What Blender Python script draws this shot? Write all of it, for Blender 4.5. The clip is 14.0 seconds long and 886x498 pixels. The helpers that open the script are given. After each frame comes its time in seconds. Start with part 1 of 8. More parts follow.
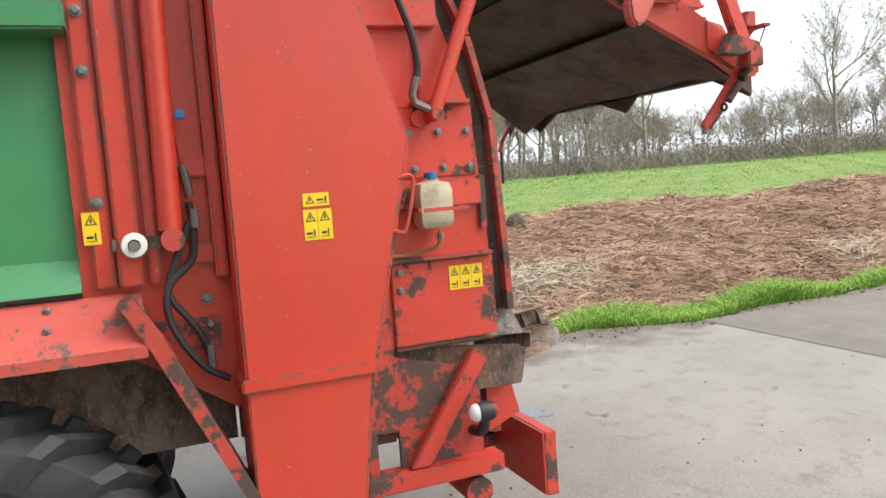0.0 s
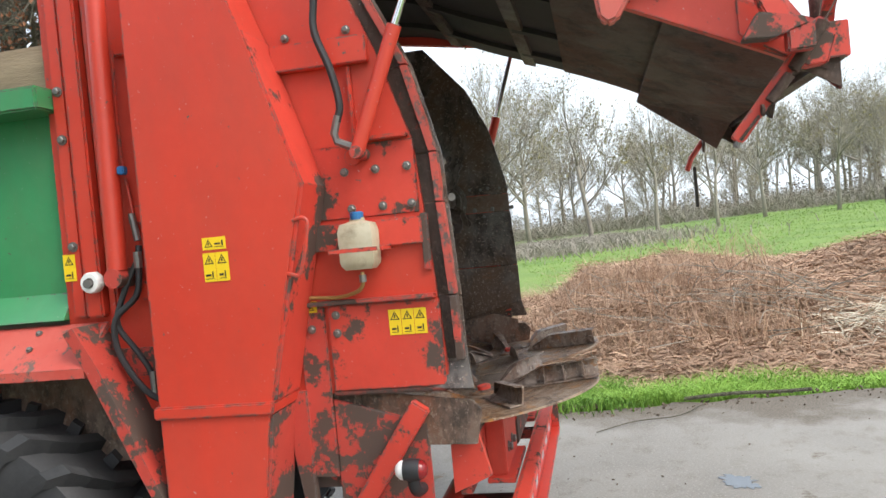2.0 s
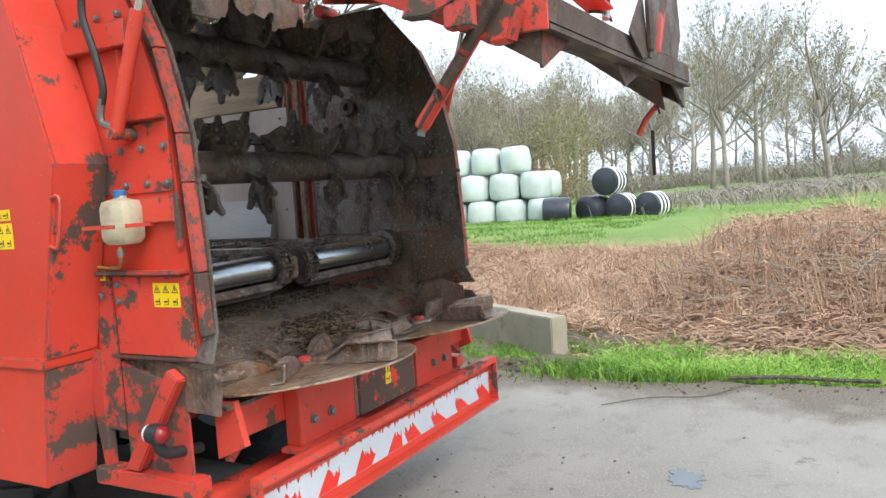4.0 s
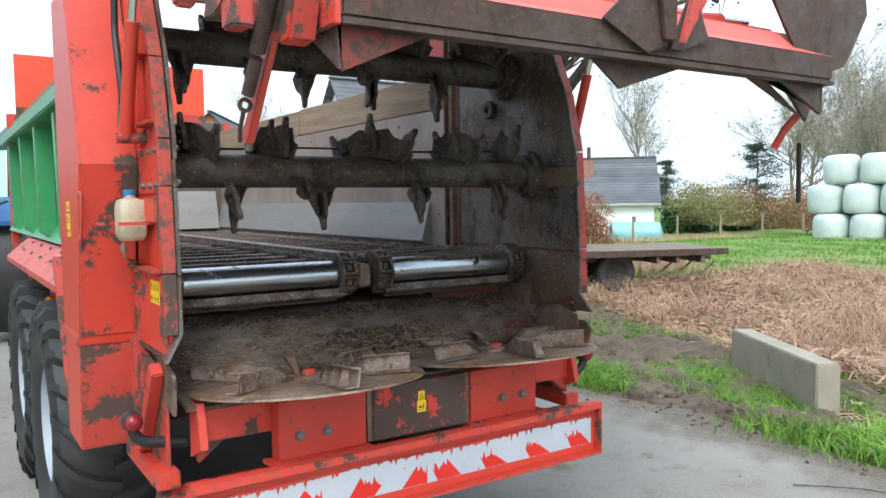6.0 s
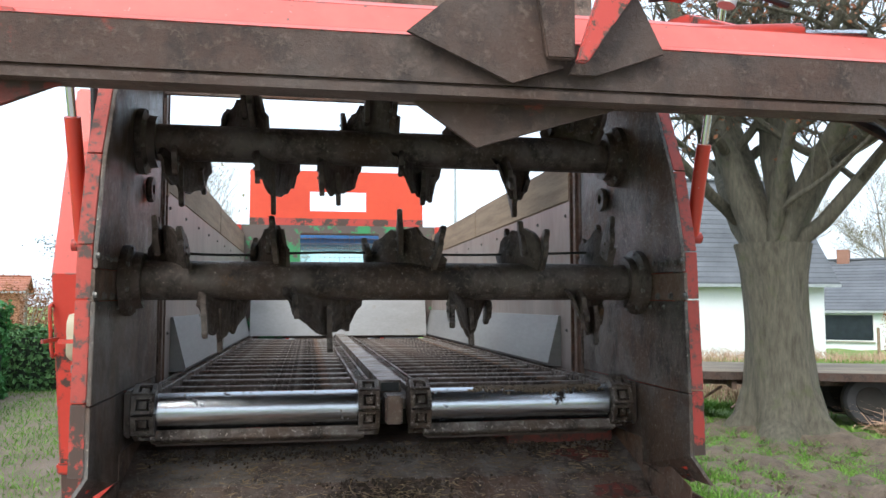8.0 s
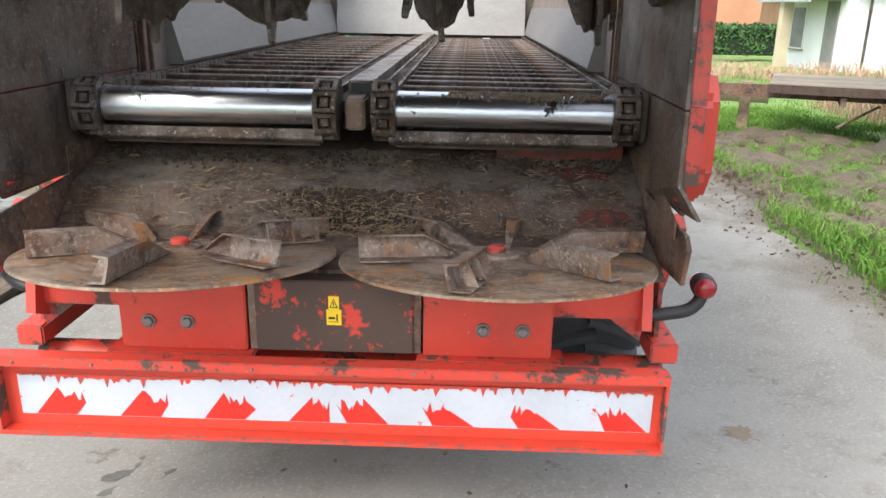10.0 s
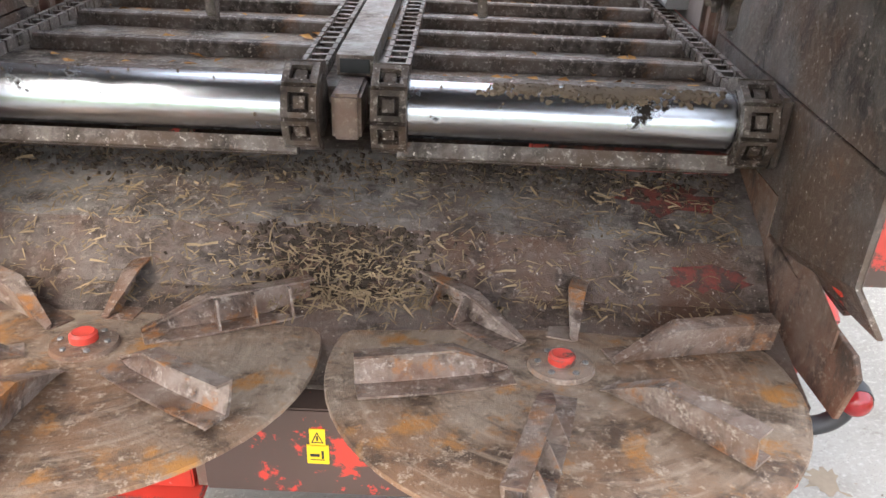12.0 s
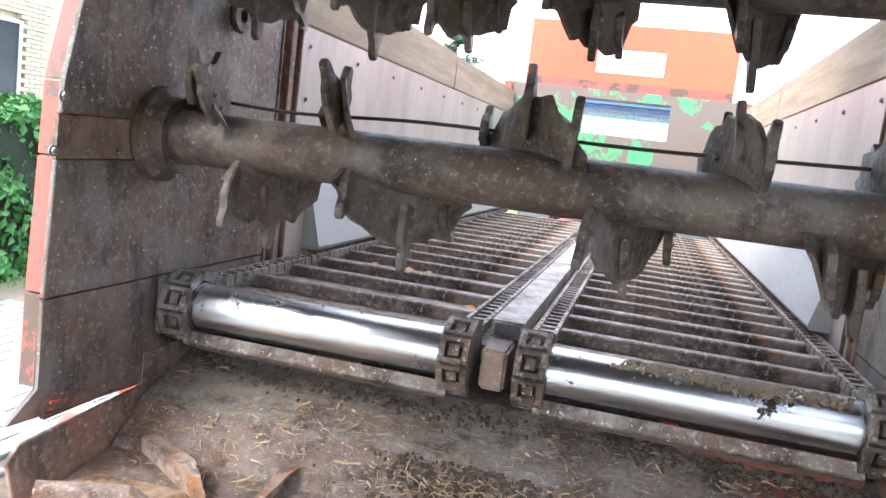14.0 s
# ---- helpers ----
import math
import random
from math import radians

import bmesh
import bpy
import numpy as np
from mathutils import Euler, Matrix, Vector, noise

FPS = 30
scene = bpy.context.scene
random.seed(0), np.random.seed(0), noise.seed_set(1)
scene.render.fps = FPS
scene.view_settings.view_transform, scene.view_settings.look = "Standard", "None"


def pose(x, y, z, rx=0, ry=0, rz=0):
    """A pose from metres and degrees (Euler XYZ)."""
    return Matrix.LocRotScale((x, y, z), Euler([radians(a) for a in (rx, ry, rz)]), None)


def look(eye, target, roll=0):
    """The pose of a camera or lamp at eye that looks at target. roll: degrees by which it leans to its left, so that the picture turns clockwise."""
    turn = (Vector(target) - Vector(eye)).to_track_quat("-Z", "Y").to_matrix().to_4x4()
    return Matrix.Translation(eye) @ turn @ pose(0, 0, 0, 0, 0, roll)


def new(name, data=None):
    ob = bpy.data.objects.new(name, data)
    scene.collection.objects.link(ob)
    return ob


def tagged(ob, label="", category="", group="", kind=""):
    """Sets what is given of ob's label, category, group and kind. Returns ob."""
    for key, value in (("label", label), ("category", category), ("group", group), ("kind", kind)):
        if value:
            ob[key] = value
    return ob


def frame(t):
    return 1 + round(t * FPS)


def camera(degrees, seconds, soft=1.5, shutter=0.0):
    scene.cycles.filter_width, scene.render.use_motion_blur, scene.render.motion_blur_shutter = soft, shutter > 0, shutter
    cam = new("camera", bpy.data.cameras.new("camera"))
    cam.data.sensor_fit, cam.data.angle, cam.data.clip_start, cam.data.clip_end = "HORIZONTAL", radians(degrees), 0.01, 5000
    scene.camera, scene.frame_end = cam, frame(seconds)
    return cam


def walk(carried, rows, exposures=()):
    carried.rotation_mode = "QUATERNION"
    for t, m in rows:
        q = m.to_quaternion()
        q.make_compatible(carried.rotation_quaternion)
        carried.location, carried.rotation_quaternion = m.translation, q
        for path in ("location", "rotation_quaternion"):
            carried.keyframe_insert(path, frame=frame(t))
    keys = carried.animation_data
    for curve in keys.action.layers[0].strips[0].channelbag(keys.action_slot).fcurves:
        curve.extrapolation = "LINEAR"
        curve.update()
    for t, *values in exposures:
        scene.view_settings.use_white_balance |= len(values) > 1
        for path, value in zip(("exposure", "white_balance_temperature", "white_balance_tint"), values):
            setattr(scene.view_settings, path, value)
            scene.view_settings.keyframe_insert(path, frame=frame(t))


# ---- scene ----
cam = camera(59.4, 14.0)
PATH = [
    (0, (-3.728, 2.735, 1.707), (-1.875, 2.002, 1.534), -4.3),
    (0.5, (-3.834, 2.261, 1.677), (-1.911, 1.731, 1.534), -4.8),
    (1, (-3.858, 1.859, 1.698), (-1.891, 1.508, 1.596), -3.9),
    (1.5, (-3.724, 1.349, 1.683), (-1.725, 1.292, 1.631), -2.2),
    (2, (-3.696, 0.918, 1.634), (-1.734, 1.307, 1.599), -5.4),
    (2.2, (-3.676, 0.754, 1.663), (-1.715, 1.145, 1.617), -3.7),
    (4.3, (-2.944, -0.883, 1.669), (-1.293, 0.235, 1.511), -4.1),
    (4.5, (-2.871, -1.007, 1.687), (-1.304, 0.227, 1.531), -4.0),
    (5, (-2.597, -1.32, 1.704), (-1.295, 0.188, 1.535), -3.1),
    (5.5, (-2.182, -1.435, 1.654), (-0.953, 0.131, 1.454), -2.0),
    (6, (-1.768, -1.528, 1.687), (-0.669, 0.138, 1.562), -0.7),
    (6.1, (-1.679, -1.574, 1.721), (-0.661, 0.145, 1.638), -0.2),
    (6.2, (-1.56, -1.589, 1.755), (-0.622, 0.177, 1.718), -0.5),
    (6.5, (-1.319, -1.551, 1.77), (-0.541, 0.29, 1.837), 0.3),
    (7, (-0.961, -1.425, 1.752), (-0.368, 0.48, 1.891), 0.6),
    (7.2, (-0.817, -1.377, 1.764), (-0.266, 0.539, 1.921), 0.2),
    (9.3, (0.247, -0.916, 1.68), (0.207, 1.081, 1.582), -0.0),
    (9.5, (0.326, -0.878, 1.703), (0.254, 1.108, 1.475), -0.2),
    (10, (0.388, -0.824, 1.692), (0.333, 1.083, 1.091), 1.0),
    (10.5, (0.281, -0.616, 1.666), (0.244, 1.107, 0.651), 3.4),
    (11, (0.219, -0.209, 1.791), (0.284, 1.457, 0.687), 1.3),
    (11.3, (0.235, 0.042, 1.864), (0.279, 1.699, 0.744), 0.4),
    (11.5, (0.213, 0.065, 1.889), (0.289, 1.768, 0.843), 1.8),
    (12, (0.25, 0.157, 1.93), (0.233, 1.908, 0.963), 2.3),
    (12.5, (0.214, 0.086, 1.87), (0.002, 1.913, 1.086), 3.3),
    (13, (0.222, 0.005, 1.876), (-0.197, 1.873, 1.299), 6.4),
    (13.5, (0.248, -0.044, 1.871), (-0.286, 1.843, 1.479), 7.9),
    (14, (0.314, -0.098, 1.879), (-0.165, 1.827, 1.624), 7.0),
]
EXPOSURES = [(0, 0.72, 6700, 10), (2.2, 0.68, 6350, 7), (4.3, 0.81, 6150, 5), (7.2, 0.66, 5850, 3), (9.3, 1.04, 6300, 9), (10, 1.2, 6350, 8), (10.6, 1.12, 6350, 8), (11, 0.98, 6350, 7), (11.5, 1.02, 6350, 9), (12, 2.0, 6400, 10), (12.6, 2.42, 6250, 9), (13.2, 2.55, 6150, 8), (14, 2.55, 5950, 9)]
walk(cam, [(t, look(eye, target, roll)) for t, eye, target, roll in PATH], EXPOSURES)

# ---- sky, sun ----
SUN_AZ, SUN_EL = radians(211), radians(48)
world = bpy.data.worlds.new("sky")
scene.world = world
world.use_nodes = True
wn = world.node_tree
sky = wn.nodes.new("ShaderNodeTexSky")
sky.sky_type = "NISHITA"
sky.sun_disc = False
sky.sun_elevation, sky.sun_rotation = SUN_EL, SUN_AZ
sky.altitude, sky.air_density, sky.dust_density, sky.ozone_density = 0, 1.0, 7.0, 0.6
veil = wn.nodes.new("ShaderNodeMix")
veil.data_type = "RGBA"
veil.inputs[0].default_value = 0.62
veil.inputs[7].default_value = (8.0, 8.7, 9.7, 1)      # even cloud cover over the clear sky
wn.links.new(sky.outputs[0], veil.inputs[6])
background = wn.nodes["Background"]
background.inputs[1].default_value = 0.15
wn.links.new(veil.outputs[2], background.inputs[0])
sun = new("sun", bpy.data.lights.new("sun", "SUN"))
sun.data.energy, sun.data.angle, sun.data.color = 1.15, radians(24), (1.0, 0.96, 0.9)
sun.matrix_world = look((0, 0, 0), (-math.sin(SUN_AZ) * math.cos(SUN_EL), -math.cos(SUN_AZ) * math.cos(SUN_EL), -math.sin(SUN_EL)))

# ---- materials ----
def nodes_of(name):
    m = bpy.data.materials.new(name)
    m.use_nodes = True
    return m, m.node_tree.nodes, m.node_tree.links, m.node_tree.nodes["Principled BSDF"]


def ramp(n, l, source, lo, hi):
    r = n.new("ShaderNodeMapRange")
    r.inputs[1].default_value, r.inputs[2].default_value = lo, hi
    l.new(source, r.inputs[0])
    return r.outputs[0]


def noise_of(n, l, coord, scale, detail=6, rough=0.6, stretch=None):
    t = n.new("ShaderNodeTexNoise")
    t.inputs["Scale"].default_value, t.inputs["Detail"].default_value, t.inputs["Roughness"].default_value = scale, detail, rough
    if stretch:
        k = n.new("ShaderNodeMapping")
        k.inputs["Scale"].default_value = stretch
        l.new(coord, k.inputs[0])
        coord = k.outputs[0]
    l.new(coord, t.inputs["Vector"])
    return t.outputs["Fac"]


def mix(n, l, fac, a, b):
    m = n.new("ShaderNodeMix")
    m.data_type = "RGBA"
    l.new(fac, m.inputs[0]) if not isinstance(fac, (int, float)) else setattr(m.inputs[0], "default_value", fac)
    for value, socket in ((a, m.inputs[6]), (b, m.inputs[7])):
        if isinstance(value, tuple):
            socket.default_value = (*value, 1)
        else:
            l.new(value, socket)
    return m.outputs[2]


def mixed_value(n, l, fac, a, b):
    m = n.new("ShaderNodeMix")
    l.new(fac, m.inputs[0])
    m.inputs[2].default_value, m.inputs[3].default_value = a, b
    return m.outputs[0]


def relief(n, l, p, height, strength, distance=0.01):
    b = n.new("ShaderNodeBump")
    b.inputs["Strength"].default_value, b.inputs["Distance"].default_value = strength, distance
    l.new(height, b.inputs["Height"])
    l.new(b.outputs[0], p.inputs["Normal"])


def surface(name, a, b, rough=0.6, metal=0.0, scale=3.0, fine=40.0, bump=0.3, dist=0.004, c=None, c_at=(0.62, 0.7), c_scale=6.0, c_rough=None, stretch=None, rand=0.0, clear=0.0, rough_b=None, c_detail=7, film=None, worn_edge=0.0):
    """Two tones in broad and fine patches, and a third in hard-edged spots: chips, rust or stains."""
    m, n, l, p = nodes_of(name)
    t = n.new("ShaderNodeTexCoord").outputs["Object"]
    broad, grain = noise_of(n, l, t, scale, 5, 0.6, stretch), noise_of(n, l, t, fine, 8, 0.65, stretch)
    add = n.new("ShaderNodeMath")
    add.operation = "MULTIPLY_ADD"
    l.new(grain, add.inputs[0])
    add.inputs[1].default_value = 0.45
    l.new(broad, add.inputs[2])
    col = mix(n, l, ramp(n, l, add.outputs[0], 0.45, 1.0), a, b)
    height = grain
    if rand:
        info = n.new("ShaderNodeObjectInfo")
        shade = n.new("ShaderNodeHueSaturation")
        l.new(ramp(n, l, info.outputs["Random"], 0, 1), shade.inputs["Value"])
        shade.inputs["Value"].default_value = 1
        k = n.new("ShaderNodeMapRange")
        k.inputs[3].default_value, k.inputs[4].default_value = 1 - rand, 1 + rand
        l.new(info.outputs["Random"], k.inputs[0])
        l.new(k.outputs[0], shade.inputs["Value"])
        l.new(col, shade.inputs["Color"])
        col = shade.outputs[0]
    if film:        # thin run-down dirt and fine scuffs
        runs = noise_of(n, l, t, 3.0, 9, 0.75, (1.8, 1.8, 0.7))
        m2 = n.new("ShaderNodeMath")
        m2.operation = "MULTIPLY"
        l.new(ramp(n, l, runs, 0.42, 0.75), m2.inputs[0])
        m2.inputs[1].default_value = film[1]
        col = mix(n, l, m2.outputs[0], col, film[0])
        col = mix(n, l, ramp(n, l, noise_of(n, l, t, 70, 3, 0.6), 0.7, 0.74), col, tuple(min(1, v * 0.5 + 0.2) for v in b))
    p.inputs["Roughness"].default_value = rough
    if rough_b is not None:
        l.new(mixed_value(n, l, ramp(n, l, broad, 0.35, 0.65), rough, rough_b), p.inputs["Roughness"])
    if c:
        spots = ramp(n, l, noise_of(n, l, t, c_scale, c_detail + 3, 0.72), *c_at)
        col = mix(n, l, spots, col, c)
        if c_rough is not None:
            l.new(mixed_value(n, l, spots, rough, c_rough), p.inputs["Roughness"])
    if worn_edge:       # paint knocked off along edges, and small hard chips
        soft = n.new("ShaderNodeBevel")
        soft.samples = 4
        soft.inputs["Radius"].default_value = worn_edge
        facing = n.new("ShaderNodeVectorMath")
        facing.operation = "DOT_PRODUCT"
        l.new(soft.outputs[0], facing.inputs[0])
        l.new(n.new("ShaderNodeNewGeometry").outputs["Normal"], facing.inputs[1])
        worn = n.new("ShaderNodeMath")
        worn.operation = "MULTIPLY"
        l.new(ramp(n, l, facing.outputs["Value"], 0.985, 0.93), worn.inputs[0])
        l.new(ramp(n, l, noise_of(n, l, t, 21, 8, 0.75), 0.47, 0.56), worn.inputs[1])
        col = mix(n, l, worn.outputs[0], col, (0.11, 0.085, 0.075))
        col = mix(n, l, ramp(n, l, noise_of(n, l, t, 31, 4, 0.62), 0.695, 0.71), col, (0.1, 0.075, 0.065))
    l.new(col, p.inputs["Base Color"])
    p.inputs["Metallic"].default_value = metal
    p.inputs["Coat Weight"].default_value = clear
    p.inputs["Coat Roughness"].default_value = 0.25
    if bump:
        relief(n, l, p, height, bump, dist)
    return m


def plain(name, a, rough=0.5, metal=0.0, vary=0.25, fine=60.0):
    return surface(name, tuple(v * (1 - vary) for v in a), tuple(min(1, v * (1 + vary)) for v in a), rough, metal, fine=fine, bump=0.1)


def grimy(name, rust, bare, dirt, pale, orange, rough=(0.65, 0.36), metal=0.3, scale=2.4, orange_at=(0.6, 0.7), speck=0.66, spec=0.35, about=None):
    """Scoured sheet steel: rust film and bare clouds, dark dung, pale scratches and specks, orange spots."""
    m, n, l, p = nodes_of(name)
    t = n.new("ShaderNodeTexCoord").outputs["Object"]
    cloud = noise_of(n, l, t, scale, 7, 0.65)
    smear = noise_of(n, l, t, scale * 3.5, 8, 0.72, (0.7, 1, 0.5))
    grain = noise_of(n, l, t, 48, 6, 0.8)
    spots = noise_of(n, l, t, 95, 2, 0.5)
    col = mix(n, l, ramp(n, l, cloud, 0.4, 0.58), rust, bare)
    col = mix(n, l, ramp(n, l, smear, 0.48, 0.62), col, dirt)
    col = mix(n, l, ramp(n, l, grain, 0.54, 0.64), col, pale)
    col = mix(n, l, ramp(n, l, noise_of(n, l, t, scale * 2.1, 8, 0.7), *orange_at), col, orange)
    col = mix(n, l, ramp(n, l, spots, speck, speck + 0.04), col, (0.5, 0.44, 0.38))
    if about:       # rings scoured round a turning axle
        parts = n.new("ShaderNodeSeparateXYZ")
        l.new(t, parts.inputs[0])
        def calc(kind, u, v=0.0):
            q = n.new("ShaderNodeMath")
            q.operation = kind
            for value, socket in ((u, q.inputs[0]), (v, q.inputs[1])):
                if isinstance(value, float):
                    socket.default_value = value
                else:
                    l.new(value, socket)
            return q.outputs[0]
        dx, dy = calc("SUBTRACT", parts.outputs[0], about[0]), calc("SUBTRACT", parts.outputs[1], about[1])
        radius = calc("SQRT", calc("ADD", calc("MULTIPLY", dx, dx), calc("MULTIPLY", dy, dy)))
        join = n.new("ShaderNodeCombineXYZ")
        l.new(calc("MULTIPLY", radius, 34.0), join.inputs[0])
        l.new(calc("MULTIPLY", calc("ARCTAN2", dy, dx), 1.3), join.inputs[1])
        rings = noise_of(n, l, join.outputs[0], 1.0, 5, 0.65)
        col = mix(n, l, ramp(n, l, rings, 0.54, 0.76), col, pale)
        col = mix(n, l, ramp(n, l, rings, 0.44, 0.26), col, dirt)
    l.new(col, p.inputs["Base Color"])
    l.new(mixed_value(n, l, ramp(n, l, cloud, 0.4, 0.58), *rough), p.inputs["Roughness"])
    p.inputs["Metallic"].default_value = metal
    p.inputs["Specular IOR Level"].default_value = spec
    relief(n, l, p, grain, 0.9, 0.006)
    return m


def road_concrete():
    m, n, l, p = nodes_of("road_concrete")
    t = n.new("ShaderNodeTexCoord").outputs["Object"]
    broad, mid = noise_of(n, l, t, 0.45, 6, 0.62), noise_of(n, l, t, 4.5, 7, 0.7)
    fine, grit = noise_of(n, l, t, 60, 6, 0.7), noise_of(n, l, t, 210, 2, 0.5)
    col = mix(n, l, ramp(n, l, broad, 0.35, 0.65), (0.2, 0.185, 0.165), (0.28, 0.262, 0.235))
    col = mix(n, l, ramp(n, l, mid, 0.52, 0.72), col, (0.175, 0.155, 0.13))
    col = mix(n, l, ramp(n, l, fine, 0.52, 0.68), col, (0.33, 0.31, 0.28))
    col = mix(n, l, ramp(n, l, grit, 0.66, 0.72), col, (0.09, 0.08, 0.07))
    dark = noise_of(n, l, t, 1.7, 9, 0.75)
    col = mix(n, l, ramp(n, l, dark, 0.62, 0.66), col, (0.15, 0.125, 0.1))
    # soil trodden and driven over the far edge, in ragged tongues
    place_x = n.new("ShaderNodeSeparateXYZ")
    l.new(t, place_x.inputs[0])
    tongue = n.new("ShaderNodeMath")
    tongue.operation = "MULTIPLY_ADD"
    l.new(noise_of(n, l, t, 1.1, 8, 0.68), tongue.inputs[0])
    tongue.inputs[1].default_value = 2.6
    l.new(place_x.outputs[0], tongue.inputs[2])
    earth_at = ramp(n, l, tongue.outputs[0], 3.7, 4.25)
    col = mix(n, l, earth_at, col, mix(n, l, ramp(n, l, fine, 0.4, 0.65), (0.085, 0.068, 0.05), (0.2, 0.17, 0.135)))
    l.new(col, p.inputs["Base Color"])
    p.inputs["Roughness"].default_value = 0.88
    relief(n, l, p, fine, 0.5, 0.005)
    return m


RUST_BROWN = (0.08, 0.052, 0.041)
red = surface("red_paint", (0.5, 0.034, 0.016), (0.6, 0.052, 0.027), 0.46, scale=1.2, fine=18, bump=0.05, c=(0.09, 0.07, 0.06), c_at=(0.7, 0.715), c_scale=11.0, c_rough=0.8, clear=0.15, film=((0.16, 0.075, 0.055), 0.2), worn_edge=0.009)
red_worn = surface("worn_red_paint", (0.5, 0.038, 0.022), (0.62, 0.06, 0.037), 0.48, scale=2, fine=24, bump=0.15, c=RUST_BROWN, c_at=(0.555, 0.585), c_scale=5.0, c_rough=0.85, film=((0.16, 0.075, 0.055), 0.2), worn_edge=0.009)
red_scraped = surface("scraped_red_paint", (0.4, 0.038, 0.026), (0.52, 0.06, 0.042), 0.55, scale=2, fine=24, bump=0.2, c=RUST_BROWN, c_at=(0.49, 0.52), c_scale=6.0, c_rough=0.85, film=((0.16, 0.075, 0.055), 0.2), worn_edge=0.009)
red_faded = surface("sun_faded_red_paint", (0.56, 0.09, 0.07), (0.62, 0.13, 0.1), 0.5, scale=2.5, fine=20, bump=0.08, c=(0.12, 0.07, 0.06), c_at=(0.64, 0.66), c_scale=11.0, c_rough=0.8, film=((0.16, 0.075, 0.055), 0.2), worn_edge=0.009)
green = surface("green_paint", (0.035, 0.23, 0.085), (0.06, 0.3, 0.12), 0.4, scale=1.5, fine=14, bump=0.05, c=(0.09, 0.12, 0.07), c_at=(0.7, 0.76), c_scale=4.0, clear=0.15, film=((0.16, 0.075, 0.055), 0.2), worn_edge=0.009)
green_worn = surface("worn_green_paint", (0.04, 0.2, 0.07), (0.055, 0.28, 0.105), 0.5, scale=2, fine=20, bump=0.15, c=(0.105, 0.08, 0.068), c_at=(0.42, 0.45), c_scale=1.9, c_rough=0.7)
steel_dark = grimy("dung_stained_steel", (0.07, 0.046, 0.034), (0.125, 0.105, 0.094), (0.027, 0.021, 0.018), (0.17, 0.135, 0.112), (0.17, 0.09, 0.042), (0.6, 0.33), 0.2, 3.0, (0.62, 0.74), 0.73)
steel_wall = grimy("dark_wall_sheet", (0.12, 0.074, 0.05), (0.15, 0.135, 0.125), (0.045, 0.034, 0.029), (0.26, 0.2, 0.165), (0.2, 0.095, 0.045), (0.55, 0.28), 0.35, 2.0, (0.62, 0.74), 0.68, 0.45)
steel_brown = grimy("brown_rusted_steel", (0.17, 0.09, 0.058), (0.19, 0.138, 0.11), (0.065, 0.046, 0.036), (0.27, 0.205, 0.16), (0.25, 0.1, 0.04), (0.75, 0.45), 0.1, 2.6, (0.62, 0.72), 0.78, 0.35)
end_steel = grimy("dark_hood_steel", (0.078, 0.045, 0.033), (0.082, 0.058, 0.047), (0.042, 0.028, 0.022), (0.115, 0.082, 0.064), (0.24, 0.05, 0.035), (0.65, 0.42), 0.1, 3.5, (0.63, 0.7), 0.8, 0.35)
rust_red = surface("rusted_red_plate", (0.09, 0.03, 0.022), (0.22, 0.036, 0.024), 0.8, scale=14, fine=70, bump=0.6, c=(0.055, 0.034, 0.027), c_at=(0.45, 0.56), c_scale=26, c_rough=0.85)
dung_film = surface("dried_dung", (0.028, 0.021, 0.016), (0.085, 0.062, 0.045), 0.92, scale=5, fine=50, bump=0.8, dist=0.006, c=(0.16, 0.115, 0.07), c_at=(0.6, 0.7), c_scale=16)
dung_film.node_tree.nodes["Principled BSDF"].inputs["Specular IOR Level"].default_value = 0.15
brown_sheet = grimy("brown_stained_sheet", (0.1, 0.045, 0.03), (0.085, 0.055, 0.044), (0.036, 0.022, 0.018), (0.125, 0.08, 0.06), (0.15, 0.055, 0.03), (0.85, 0.62), 0.0, 2.2, (0.6, 0.72), 0.74, 0.45)
rim_red = surface("worn_rim_red", (0.34, 0.05, 0.036), (0.5, 0.075, 0.055), 0.6, scale=5, fine=60, bump=0.3, c=(0.11, 0.075, 0.065), c_at=(0.5, 0.58), c_scale=22.0, c_rough=0.8)
steel_disc = grimy("scoured_rusty_steel", (0.21, 0.115, 0.07), (0.3, 0.225, 0.175), (0.1, 0.064, 0.046), (0.42, 0.33, 0.265), (0.4, 0.18, 0.05), (0.6, 0.34), 0.3, 3.2, (0.54, 0.64), 0.72)
steel_bright = surface("scoured_bright_steel", (0.2, 0.195, 0.19), (0.33, 0.325, 0.32), 0.55, metal=0.3, scale=1.2, fine=25, bump=0.15, c=(0.24, 0.2, 0.17), c_at=(0.62, 0.72), c_scale=2.5, c_rough=0.6, stretch=(1, 0.4, 2))
roller_steel = surface("polished_roller_steel", (0.34, 0.355, 0.38), (0.56, 0.59, 0.63), 0.25, metal=1.0, scale=2, fine=25, bump=0.2, c=(0.05, 0.04, 0.035), c_at=(0.6, 0.63), c_scale=7.0, c_rough=0.8, stretch=(0.3, 2, 2))
DISC_STEEL = {s: grimy("scoured_disc_steel", (0.235, 0.13, 0.072), (0.34, 0.26, 0.195), (0.09, 0.056, 0.036), (0.5, 0.39, 0.295), (0.42, 0.19, 0.05), (0.5, 0.28), 0.35, 3.4, (0.55, 0.64), 0.74, 0.45, (s * 0.487, 1.43)) for s in (-1, 1)}
